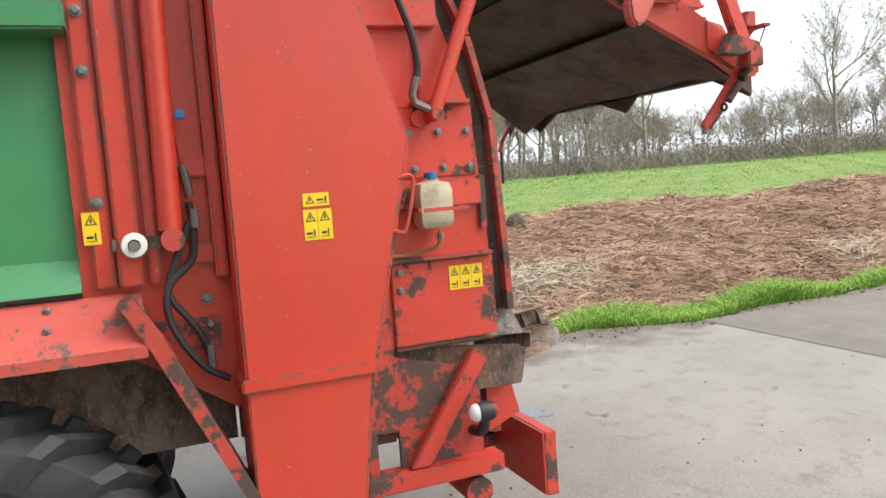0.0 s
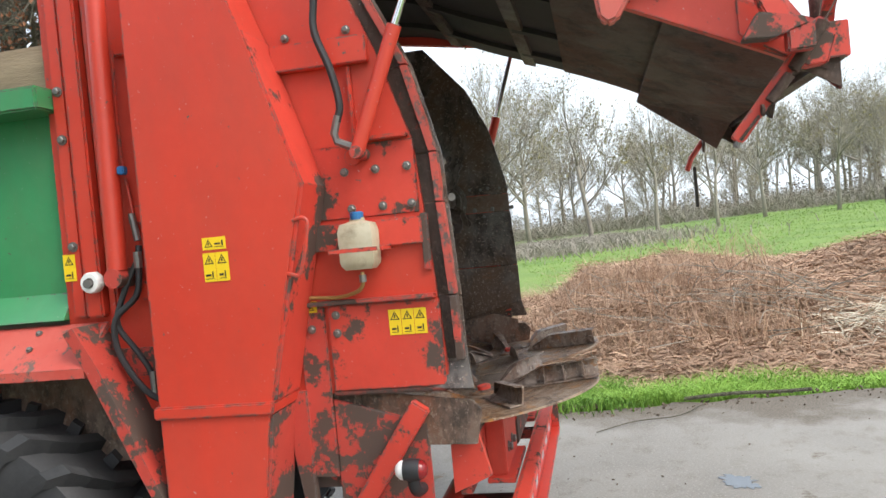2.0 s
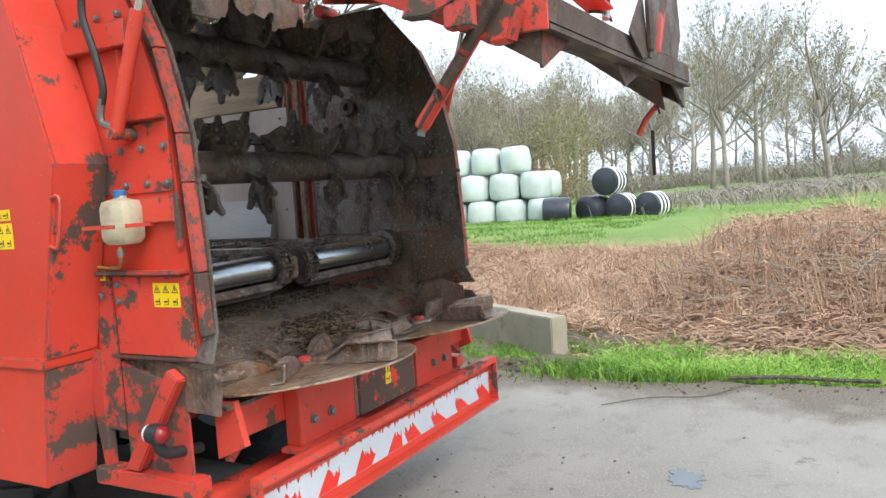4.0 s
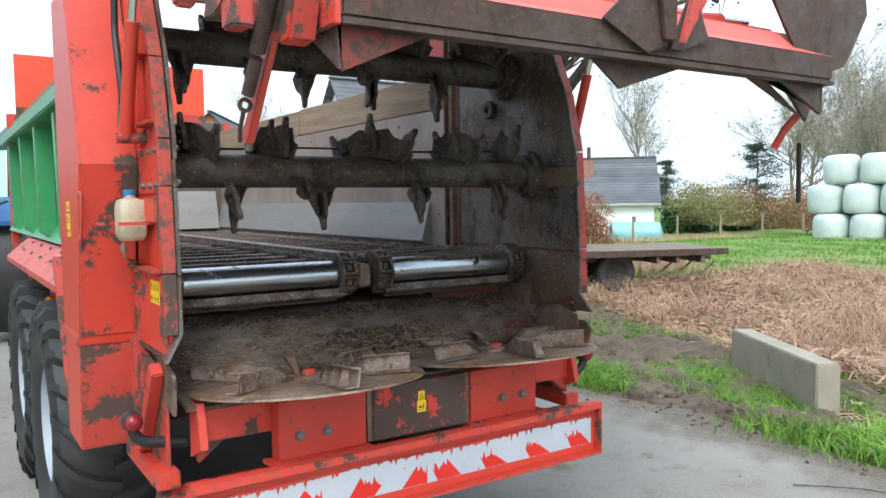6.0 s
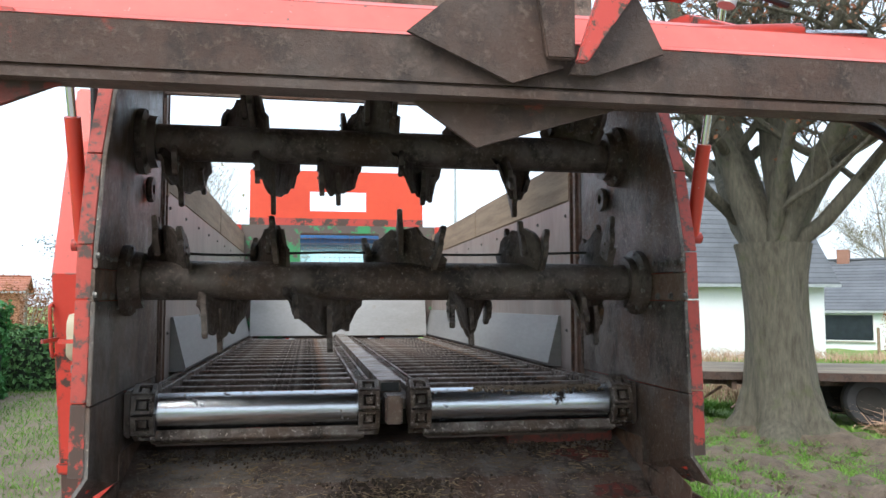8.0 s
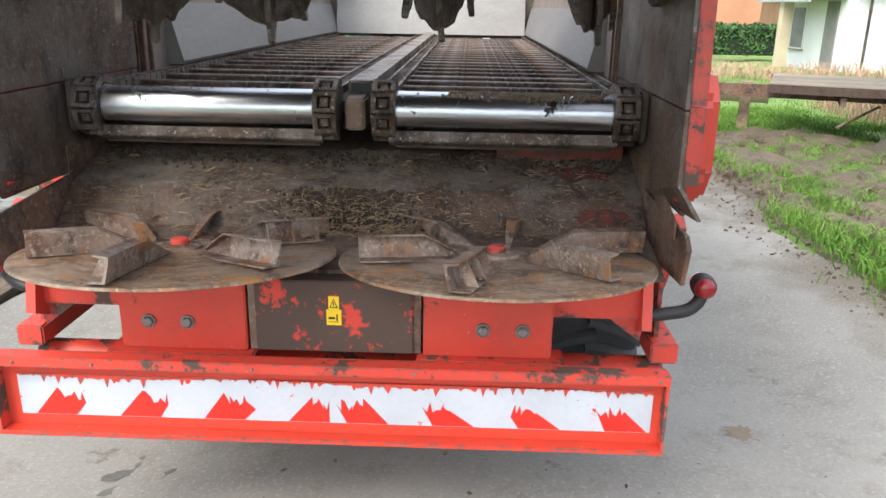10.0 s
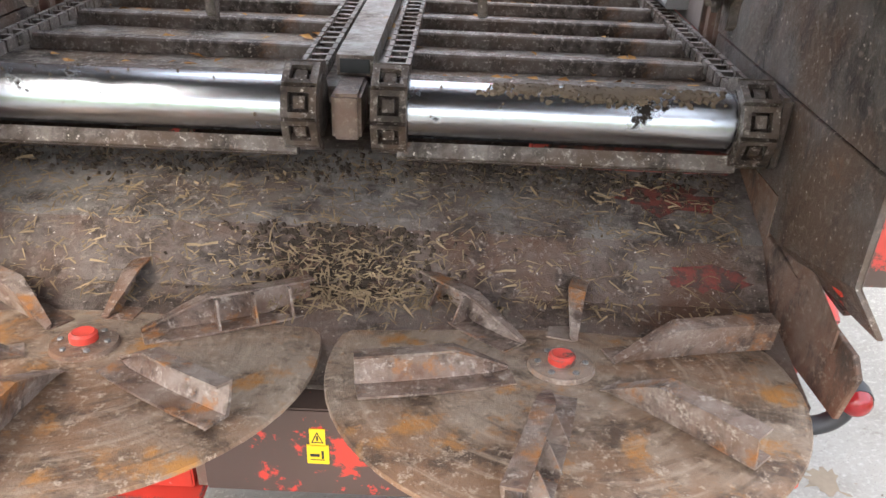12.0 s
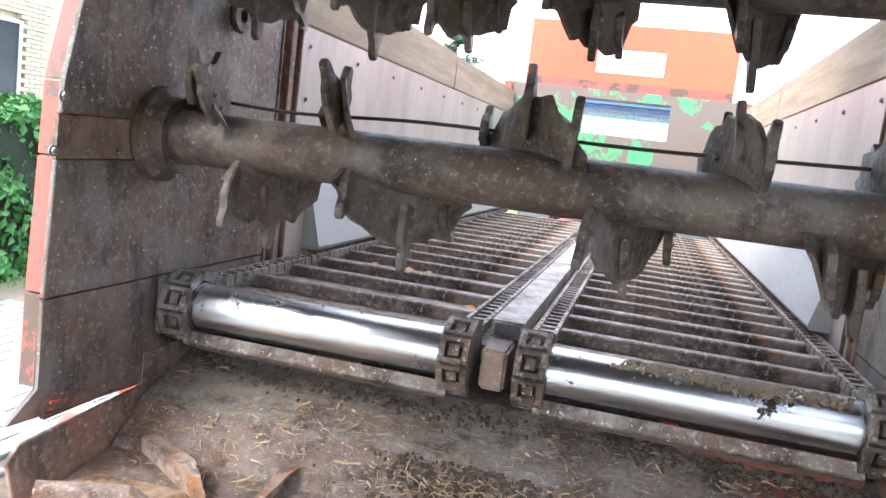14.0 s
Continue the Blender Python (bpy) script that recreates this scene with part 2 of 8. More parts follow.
vane_steel = grimy("rusty_vane_steel", (0.175, 0.1, 0.066), (0.3, 0.235, 0.195), (0.075, 0.048, 0.035), (0.46, 0.385, 0.325), (0.34, 0.14, 0.04), (0.55, 0.32), 0.3, 5.0, (0.56, 0.66), 0.74, 0.45)
slat_steel = grimy("slat_steel", (0.1, 0.068, 0.05), (0.2, 0.175, 0.158), (0.038, 0.028, 0.022), (0.33, 0.28, 0.245), (0.16, 0.085, 0.045), (0.6, 0.32), 0.45, 3.0, (0.6, 0.72), 0.68)
tub_lining = surface("tub_lining_steel", (0.23, 0.19, 0.17), (0.44, 0.37, 0.335), 0.46, metal=0.4, scale=1.2, fine=12, bump=0.15, c=(0.3, 0.19, 0.13), c_at=(0.55, 0.8), c_scale=1.6, stretch=(1, 2.2, 0.6))
chrome = plain("chrome", (0.75, 0.76, 0.78), 0.12, 1.0, 0.05)
zinc = plain("zinc_bolt", (0.2, 0.19, 0.18), 0.45, 0.6, 0.4)
rubber = surface("tyre_rubber", (0.016, 0.0165, 0.019), (0.04, 0.039, 0.04), 0.6, scale=5, fine=60, bump=0.3, c=(0.075, 0.065, 0.055), c_at=(0.62, 0.85), c_scale=7)
black_paint = surface("black_stained_steel", (0.012, 0.011, 0.011), (0.032, 0.025, 0.022), 0.72, scale=4, fine=30, bump=0.2, c=(0.06, 0.045, 0.035), c_at=(0.6, 0.7), c_scale=7)
black_rubber = plain("black_rubber_hose", (0.02, 0.02, 0.022), 0.55)
rim_grey = surface("grey_rim_paint", (0.26, 0.3, 0.35), (0.36, 0.4, 0.45), 0.45, scale=3, fine=30, bump=0.05, c=(0.2, 0.15, 0.12), c_at=(0.66, 0.74), c_scale=8)
timber = surface("weathered_timber", (0.17, 0.12, 0.08), (0.37, 0.275, 0.185), 0.88, scale=3, fine=40, bump=0.6, stretch=(6, 0.5, 6), c=(0.14, 0.12, 0.1), c_at=(0.6, 0.75))
tank_plastic = surface("yellowed_tank_plastic", (0.36, 0.305, 0.19), (0.52, 0.475, 0.36), 0.45, scale=7, fine=30, bump=0.05, c=(0.22, 0.18, 0.115), c_at=(0.52, 0.72), c_scale=8)
blue_plastic = plain("blue_plastic", (0.02, 0.12, 0.3), 0.45)
white_plastic = plain("white_plastic", (0.75, 0.75, 0.73), 0.4, 0, 0.08)
amber = plain("amber_lens", (0.85, 0.3, 0.02), 0.25, 0, 0.1)
red_lens = plain("red_lens", (0.22, 0.012, 0.014), 0.2, 0, 0.1)
yellow = plain("yellow_sticker", (0.8, 0.55, 0.015), 0.45, 0, 0.08)
ink = plain("black_print", (0.02, 0.02, 0.02), 0.5)
board_white = surface("peeling_white_reflective", (0.4, 0.43, 0.48), (0.5, 0.535, 0.585), 0.4, scale=4, fine=50, bump=0.1, c=(0.5, 0.035, 0.022), c_at=(0.64, 0.66), c_scale=13)
orange_red = surface("orange_red_paint", (0.6, 0.052, 0.018), (0.7, 0.08, 0.028), 0.45, scale=1.5, fine=15, bump=0.05, c=(0.2, 0.09, 0.06), c_at=(0.66, 0.7), c_scale=5)
concrete = road_concrete()
block_concrete = surface("mossy_concrete", (0.25, 0.22, 0.165), (0.36, 0.325, 0.255), 0.92, scale=3, fine=60, bump=0.6, c=(0.15, 0.135, 0.085), c_at=(0.55, 0.75), c_scale=4)
paver = surface("grey_paver", (0.13, 0.14, 0.125), (0.22, 0.228, 0.205), 0.9, scale=4, fine=60, bump=0.4, rand=0.14)
straw = surface("dry_straw", (0.14, 0.09, 0.05), (0.42, 0.31, 0.18), 0.85, scale=6, fine=50, bump=0)
glass = bpy.data.materials.new("cab_glass")
glass.use_nodes = True
g = glass.node_tree.nodes["Principled BSDF"]
g.inputs["Base Color"].default_value, g.inputs["Roughness"].default_value = (0.62, 0.86, 0.84, 1), 0.02
g.inputs["Transmission Weight"].default_value, g.inputs["IOR"].default_value = 0.92, 1.25


def leafy(name, a, b, rough=0.7, scale=2.0, through_light=0.25):
    m, n, l, p = nodes_of(name)
    geo = n.new("ShaderNodeNewGeometry")
    t = n.new("ShaderNodeTexCoord").outputs["Object"]
    add = n.new("ShaderNodeMath")
    add.operation = "MULTIPLY_ADD"
    l.new(geo.outputs["Random Per Island"], add.inputs[0])
    add.inputs[1].default_value = 0.55
    l.new(noise_of(n, l, t, scale, 4), add.inputs[2])
    l.new(mix(n, l, ramp(n, l, add.outputs[0], 0.35, 1.15), a, b), p.inputs["Base Color"])
    p.inputs["Roughness"].default_value = rough
    p.inputs["Specular IOR Level"].default_value = 0.25
    return m


grass_mat = leafy("grass_blades", (0.05, 0.135, 0.014), (0.2, 0.34, 0.055), scale=0.8)
field_mat = surface("pasture", (0.1, 0.185, 0.035), (0.22, 0.31, 0.075), 0.9, scale=0.25, fine=7.0, bump=1.0, dist=0.08, c=(0.2, 0.2, 0.08), c_at=(0.55, 0.75), c_scale=0.6)
reed_mat = leafy("dry_reed", (0.2, 0.112, 0.07), (0.62, 0.43, 0.3), scale=0.9)
pale_reed = leafy("pale_reed", (0.4, 0.34, 0.24), (0.7, 0.64, 0.52), scale=3)
ivy_mat = leafy("hedge_leaf", (0.018, 0.085, 0.022), (0.09, 0.24, 0.06), 0.45, scale=3)
hedge_mat = leafy("clipped_hedge_leaf", (0.03, 0.08, 0.03), (0.1, 0.2, 0.06), 0.6, scale=2)
beech_mat = leafy("brown_beech_leaf", (0.14, 0.05, 0.025), (0.36, 0.17, 0.09), 0.7, scale=2)
fir_mat = leafy("conifer_needles", (0.022, 0.042, 0.028), (0.07, 0.1, 0.07), 0.8, scale=1)
bud_mat = leafy("spring_buds", (0.17, 0.165, 0.06), (0.34, 0.31, 0.15), 0.8, scale=0.5)
bark = surface("oak_bark", (0.07, 0.062, 0.045), (0.2, 0.18, 0.13), 0.95, scale=5, fine=28, bump=1.0, dist=0.04, stretch=(4, 4, 0.7), c=(0.1, 0.12, 0.04), c_at=(0.55, 0.8), c_scale=2.2)
# pale grey-brown, lightened to carry the haze over the far trees
twig_mat = surface("bare_twigs", (0.19, 0.17, 0.14), (0.38, 0.34, 0.285), 0.95, scale=0.6, fine=5, bump=0)
soil = surface("verge_soil", (0.06, 0.043, 0.03), (0.2, 0.15, 0.105), 0.95, scale=4, fine=22, bump=1.0, dist=0.05)
render_white = surface("white_render", (0.72, 0.74, 0.75), (0.85, 0.86, 0.87), 0.85, scale=0.6, fine=20, bump=0.15, c=(0.55, 0.55, 0.5), c_at=(0.68, 0.85), c_scale=1.2)
roof_tile = surface("grey_roof_tile", (0.075, 0.08, 0.09), (0.14, 0.145, 0.16), 0.75, scale=0.8, fine=20, bump=0.2, rand=0.15, c=(0.16, 0.15, 0.12), c_at=(0.62, 0.8), c_scale=1.5)
brick_red = surface("orange_brick", (0.36, 0.17, 0.1), (0.48, 0.25, 0.15), 0.9, scale=0.7, fine=18, bump=0.4)
brick_pale = surface("pale_yellow_brick", (0.46, 0.38, 0.26), (0.62, 0.54, 0.4), 0.9, scale=0.9, fine=18, bump=0.4, rand=0.12)
dark_pane = plain("dark_window_pane", (0.02, 0.025, 0.03), 0.08)
shutter_grey = plain("grey_shutter", (0.2, 0.2, 0.19), 0.6)
wrap_pale = surface("pale_green_bale_wrap", (0.42, 0.485, 0.46), (0.54, 0.6, 0.575), 0.28, scale=2.5, fine=12, bump=0.5, dist=0.02, rand=0.06)
wrap_black = plain("black_bale_wrap", (0.03, 0.033, 0.045), 0.25)
tractor_blue = plain("blue_tractor_paint", (0.03, 0.11, 0.27), 0.45)
deck_wood = surface("trailer_planks", (0.14, 0.11, 0.08), (0.27, 0.22, 0.16), 0.9, scale=2, fine=30, bump=0.4, rand=0.2)
grey_metal = plain("galvanised_grey", (0.4, 0.42, 0.43), 0.5, 0.4)
tank_blue = plain("turquoise_tank", (0.24, 0.44, 0.5), 0.5, 0, 0.15)
puddle = plain("wet_film", (0.1, 0.11, 0.12), 0.05)

# ---- mesh helpers ----
def put(name, bm, material, parent=None, label="", smooth=False, at=(0, 0, 0)):
    mesh = bpy.data.meshes.new(name)
    bmesh.ops.recalc_face_normals(bm, faces=bm.faces[:])
    if smooth:
        for f in bm.faces:
            f.smooth = True
    bm.to_mesh(mesh)
    bm.free()
    if smooth:
        mesh.set_sharp_from_angle(angle=radians(40))
    mesh.materials.append(material)
    return place(name, mesh, parent, label)


def place(name, mesh, parent=None, label="", m=None):
    ob = new(name, mesh)
    if m is not None:
        ob.matrix_basis = m
    if parent is not None:
        ob.parent = parent
        ob.matrix_parent_inverse = base_of(parent).inverted()
    if label:
        ob["label"] = label
    return ob


def base_of(ob):
    return base_of(ob.parent) @ ob.matrix_parent_inverse @ ob.matrix_basis if ob.parent else ob.matrix_basis.copy()


def part(name, bm, material, parent, label="", smooth=False):
    return put(name, bm, material, parent, label, smooth)


def thing(name, at, label, category, group="", kind=""):
    ob = new(name)
    ob.empty_display_size = 0.2
    ob.matrix_basis = Matrix.Translation(at)
    return tagged(ob, label, category, group, kind)


def raw(name, verts, faces, material, parent=None, label="", smooth=False):
    mesh = bpy.data.meshes.new(name)
    mesh.from_pydata(verts, [], faces)
    if smooth:
        mesh.polygons.foreach_set("use_smooth", [True] * len(mesh.polygons))
    mesh.materials.append(material)
    mesh.update()
    return place(name, mesh, parent, label)


def B():
    return bmesh.new()


def box(bm, x0, x1, y0, y1, z0, z1, m=None, bevel=0.0):
    vs = [bm.verts.new((x, y, z)) for z in (z0, z1) for y in (y0, y1) for x in (x0, x1)]
    if m is not None:
        for v in vs:
            v.co = m @ v.co
    fs = [bm.faces.new([vs[i] for i in q]) for q in ((0, 2, 3, 1), (4, 5, 7, 6), (0, 1, 5, 4), (2, 6, 7, 3), (0, 4, 6, 2), (1, 3, 7, 5))]
    if bevel:
        es = list({e for f in fs for e in f.edges})
        bmesh.ops.bevel(bm, geom=es, offset=bevel, segments=2, affect="EDGES", clamp_overlap=True)
    return bm


def prism(bm, pts, axis, a, b, bevel=0.0):
    """A polygon of two coordinates, extruded along the third."""
    def at(p, h):
        return {"x": (h, *p), "y": (p[0], h, p[1]), "z": (*p, h)}[axis]
    lo, hi = [bm.verts.new(at(p, a)) for p in pts], [bm.verts.new(at(p, b)) for p in pts]
    n = len(pts)
    fs = [bm.faces.new(lo[::-1]), bm.faces.new(hi)] + [bm.faces.new((lo[i], lo[(i + 1) % n], hi[(i + 1) % n], hi[i])) for i in range(n)]
    if bevel:
        bmesh.ops.bevel(bm, geom=list({e for f in fs for e in f.edges}), offset=bevel, segments=2, affect="EDGES", clamp_overlap=True)
    return bm


def cyl(bm, p0, p1, r, seg=12, r1=None):
    return tube(bm, [p0, p1], [r, r if r1 is None else r1], seg)


def tube(bm, pts, r, seg=8):
    pts = [Vector(p) for p in pts]
    rs = r if isinstance(r, (list, tuple)) else [r] * len(pts)
    side, rings = None, []
    for i, p in enumerate(pts):
        d = (pts[min(i + 1, len(pts) - 1)] - pts[max(i - 1, 0)]).normalized()
        if side is None:
            side = d.orthogonal().normalized()
        side = (side - d * side.dot(d)).normalized()
        up = d.cross(side)
        rings.append([bm.verts.new(p + rs[i] * (math.cos(k * math.tau / seg) * side + math.sin(k * math.tau / seg) * up)) for k in range(seg)])
    for a, b in zip(rings, rings[1:]):
        for k in range(seg):
            bm.faces.new((a[k], a[(k + 1) % seg], b[(k + 1) % seg], b[k]))
    bm.faces.new(rings[0][::-1])
    bm.faces.new(rings[-1])
    return bm


def lathe(bm, profile, m, seg=24, closed=True):
    """Turns (radius, height) points about m's z axis."""
    rings = [[bm.verts.new(m @ Vector((r * math.cos(k * math.tau / seg), r * math.sin(k * math.tau / seg), h))) for k in range(seg)] for r, h in profile]
    for a, b in zip(rings, rings[1:]):
        for k in range(seg):
            bm.faces.new((a[k], a[(k + 1) % seg], b[(k + 1) % seg], b[k]))
    if closed:
        bm.faces.new(rings[0][::-1])
        bm.faces.new(rings[-1])
    return bm


def curve(points, n=24):
    """A smooth line through points."""
    ps = [Vector(p) for p in points]
    ps = [2 * ps[0] - ps[1]] + ps + [2 * ps[-1] - ps[-2]]
    out = []
    for i in range(1, len(ps) - 2):
        a, b, c, d = ps[i - 1 : i + 3]
        k = max(2, n // (len(ps) - 3))
        for s in range(k):
            t = s / k
            out.append(0.5 * (2 * b + (c - a) * t + (2 * a - 5 * b + 4 * c - d) * t * t + (3 * b - a - 3 * c + d) * t**3))
    return out + [ps[-2]]


def bolt_mesh(name, r=0.012, h=0.012):
    bm = B()
    lathe(bm, [(r * 1.35, 0), (r * 1.35, h * 0.3)], Matrix(), 12)
    lathe(bm, [(r, h * 0.3), (r, h), (r * 0.7, h * 1.2)], Matrix(), 6)
    mesh = bpy.data.meshes.new(name)
    bm.to_mesh(mesh)
    bm.free()
    mesh.materials.append(zinc)
    return mesh


BOLT = bolt_mesh("bolt")


def bolts(parent, spots, axis, s=1.0, material=None):
    """Bolt heads that stand out along axis."""
    turn = Vector(axis).to_track_quat("Z", "Y").to_matrix().to_4x4()
    for x, y, z in spots:
        place("bolt", BOLT, parent, "", Matrix.Translation((x, y, z)) @ turn @ Matrix.Scale(s, 4))


def blades(name, spots, height, width, material, lean=0.35, parent=None, seed=0, flat=0.0, lying=False):
    """Grass, reeds or straw: one bent, pointed strip for each spot."""
    rng = np.random.default_rng(seed)
    n = len(spots)
    spots = np.asarray(spots, float)
    h = height * rng.uniform(0.45, 1.25, n)
    a, b = rng.uniform(0, math.tau, n), rng.uniform(0, math.tau, n)
    w = width * rng.uniform(0.6, 1.4, n)
    tip = lean * rng.uniform(0.3, 1.6, n)
    side = np.c_[np.cos(a), np.sin(a), np.zeros(n)] * w[:, None] / 2
    way = np.c_[np.cos(b), np.sin(b), np.zeros(n)]
    up = np.array([0, 0, 1.0])
    if lying:
        rise = rng.normal(0, flat, n)
        one = way * h[:, None] * 0.5 + up * (rise * h * 0.5)[:, None]
        two = way * h[:, None] + up * (rise * h * 0.6 - 0.08 * h)[:, None]
        side = np.c_[-way[:, 1], way[:, 0], rng.normal(0, 0.5, n)] * w[:, None] / 2
    else:
        one = up * (h * 0.55)[:, None] + way * (h * tip * 0.25)[:, None]
        two = up * h[:, None] * (1 - 0.2 * np.minimum(tip, 1))[:, None] + way * (h * tip)[:, None]
    v = np.stack([spots - side, spots + side, spots + one - side * 0.8, spots + one + side * 0.8, spots + two], 1).reshape(-1, 3)
    k = np.arange(n)[:, None] * 5
    mesh = bpy.data.meshes.new(name)
    mesh.from_pydata(v.tolist(), [], (k + [0, 1, 3, 2]).tolist() + (k + [2, 3, 4]).tolist())
    mesh.materials.append(material)
    return place(name, mesh, parent)


def leaves(name, spots, size, material, parent=None, seed=0, normals=None):
    """Small folded leaves, one at each spot."""
    rng = np.random.default_rng(seed)
    n = len(spots)
    spots = np.asarray(spots, float)
    a = rng.normal(0, 1, (n, 3))
    if normals is not None:
        a = a * 0.55 + np.asarray(normals)
    a /= np.linalg.norm(a, axis=1)[:, None]
    u = np.cross(a, rng.normal(0, 1, (n, 3)))
    u /= np.linalg.norm(u, axis=1)[:, None]
    w = np.cross(a, u)
    s = (size * rng.uniform(0.6, 1.4, n))[:, None]
    v = np.stack([spots - u * s * 0.5, spots + w * s * 0.32 + a * s * 0.1, spots + u * s * 0.55, spots - w * s * 0.32 + a * s * 0.1], 1).reshape(-1, 3)
    k = np.arange(n)[:, None] * 4
    mesh = bpy.data.meshes.new(name)
    mesh.from_pydata(v.tolist(), [], (k + [0, 1, 2]).tolist() + (k + [0, 2, 3]).tolist())
    mesh.materials.append(material)
    return place(name, mesh, parent)

# ---- the manure spreader ----
spreader = thing("manure_spreader", (0, 4.0, 0), "red and green manure spreader with raised rear hood on concrete", "manure spreader")

# side plates of the spreading unit, with ribs, flanges and bolts
def side_plate(s):
    name = "side_plate"
    x0, x1 = s * 1.018, s * 1.034
    outline = [(2.3, 1.1), (1.9, 1.1), (1.85, 1.14), (1.465, 1.14), (1.485, 1.51), (1.52, 1.98), (1.63, 2.32), (1.7, 2.49), (1.86, 2.72), (2.3, 2.8)]
    plate = part(name, prism(B(), outline, "x", x0, x1), red, spreader)
    o = lambda d: sorted((x1, x1 + s * d))
    def bar(n, y0, y1, z0, z1, d, material=red, slope=0.0):
        a, b = o(d)
        bm = prism(B(), [(y0, z0), (y1 + slope, z0), (y1, z1), (y0, z1)], "x", a, b, 0.004)
        return part(n, bm, material, plate)
    bar("rib", 2.0, 1.645, 2.265, 2.36, 0.045)
    bar("flange", 1.76, 1.53, 1.99, 2.005, 0.04)
    bar("wear_strip", 2.05, 1.515, 1.725, 1.985, 0.006, red_worn)
    bar("rib", 1.95, 1.51, 1.615, 1.71, 0.03, red_worn)
    bar("flange", 2.0, 1.484, 1.422, 1.438, 0.045, red_scraped)
    bar("access_door", 1.885, 1.475, 1.112, 1.418, 0.016, red_worn)
    bar("flange", 1.89, 1.466, 1.094, 1.11, 0.02, rust_red)
    bar("hinge_plate", 2.0, 1.9, 0.8, 1.418, 0.012, red_scraped)
    bar("edge_strip", 1.515, 1.488, 1.52, 1.72, 0.02, red_scraped)
    bar("upright_strip", 1.728, 1.716, 2.0, 2.26, 0.03)
    for zz, ys in ((1.89, (1.775, 1.66, 1.545)), (1.758, (1.76, 1.645, 1.54)), (2.39, (1.95, 1.835, 1.72))):
        bolts(plate, [(x1 + s * 0.006, y, zz) for y in ys], (s, 0, 0), 1.0)
    bolts(plate, [(x1 + s * 0.016, y, z) for y, z in ((1.855, 1.385), (1.855, 1.32), (1.95, 1.34))], (s, 0, 0), 1.0)
    # stay below
    bm = B()
    prism(bm, [(2.02, 0.6), (1.99, 0.6), (1.99, 1.12), (2.09, 1.12)], "x", s * 1.02, s * 1.06, 0.004)
    part("corner_post", bm, red_scraped, plate)
    bm = B()
    prism(bm, [(1.88, 0.66), (1.8, 0.66), (1.54, 1.03), (1.6, 1.07)], "x", s * 1.036, s * 1.085, 0.006)
    part("diagonal_stay", bm, red_worn, plate)
    bm = B()
    prism(bm, [(1.9, 0.6), (1.56, 0.6), (1.56, 0.98), (1.9, 1.08)], "x", s * 1.02, s * 1.036, 0.003)
    part("skirt_plate", bm, red_scraped, plate)
    bm = B()
    box(bm, *sorted((s * 1.0, s * 1.09)), 1.5, 2.05, 0.585, 0.655, bevel=0.006)
    part("foot_rail", bm, red_worn, plate)
    return plate


for s in (-1, 1):
    side_plate(s)

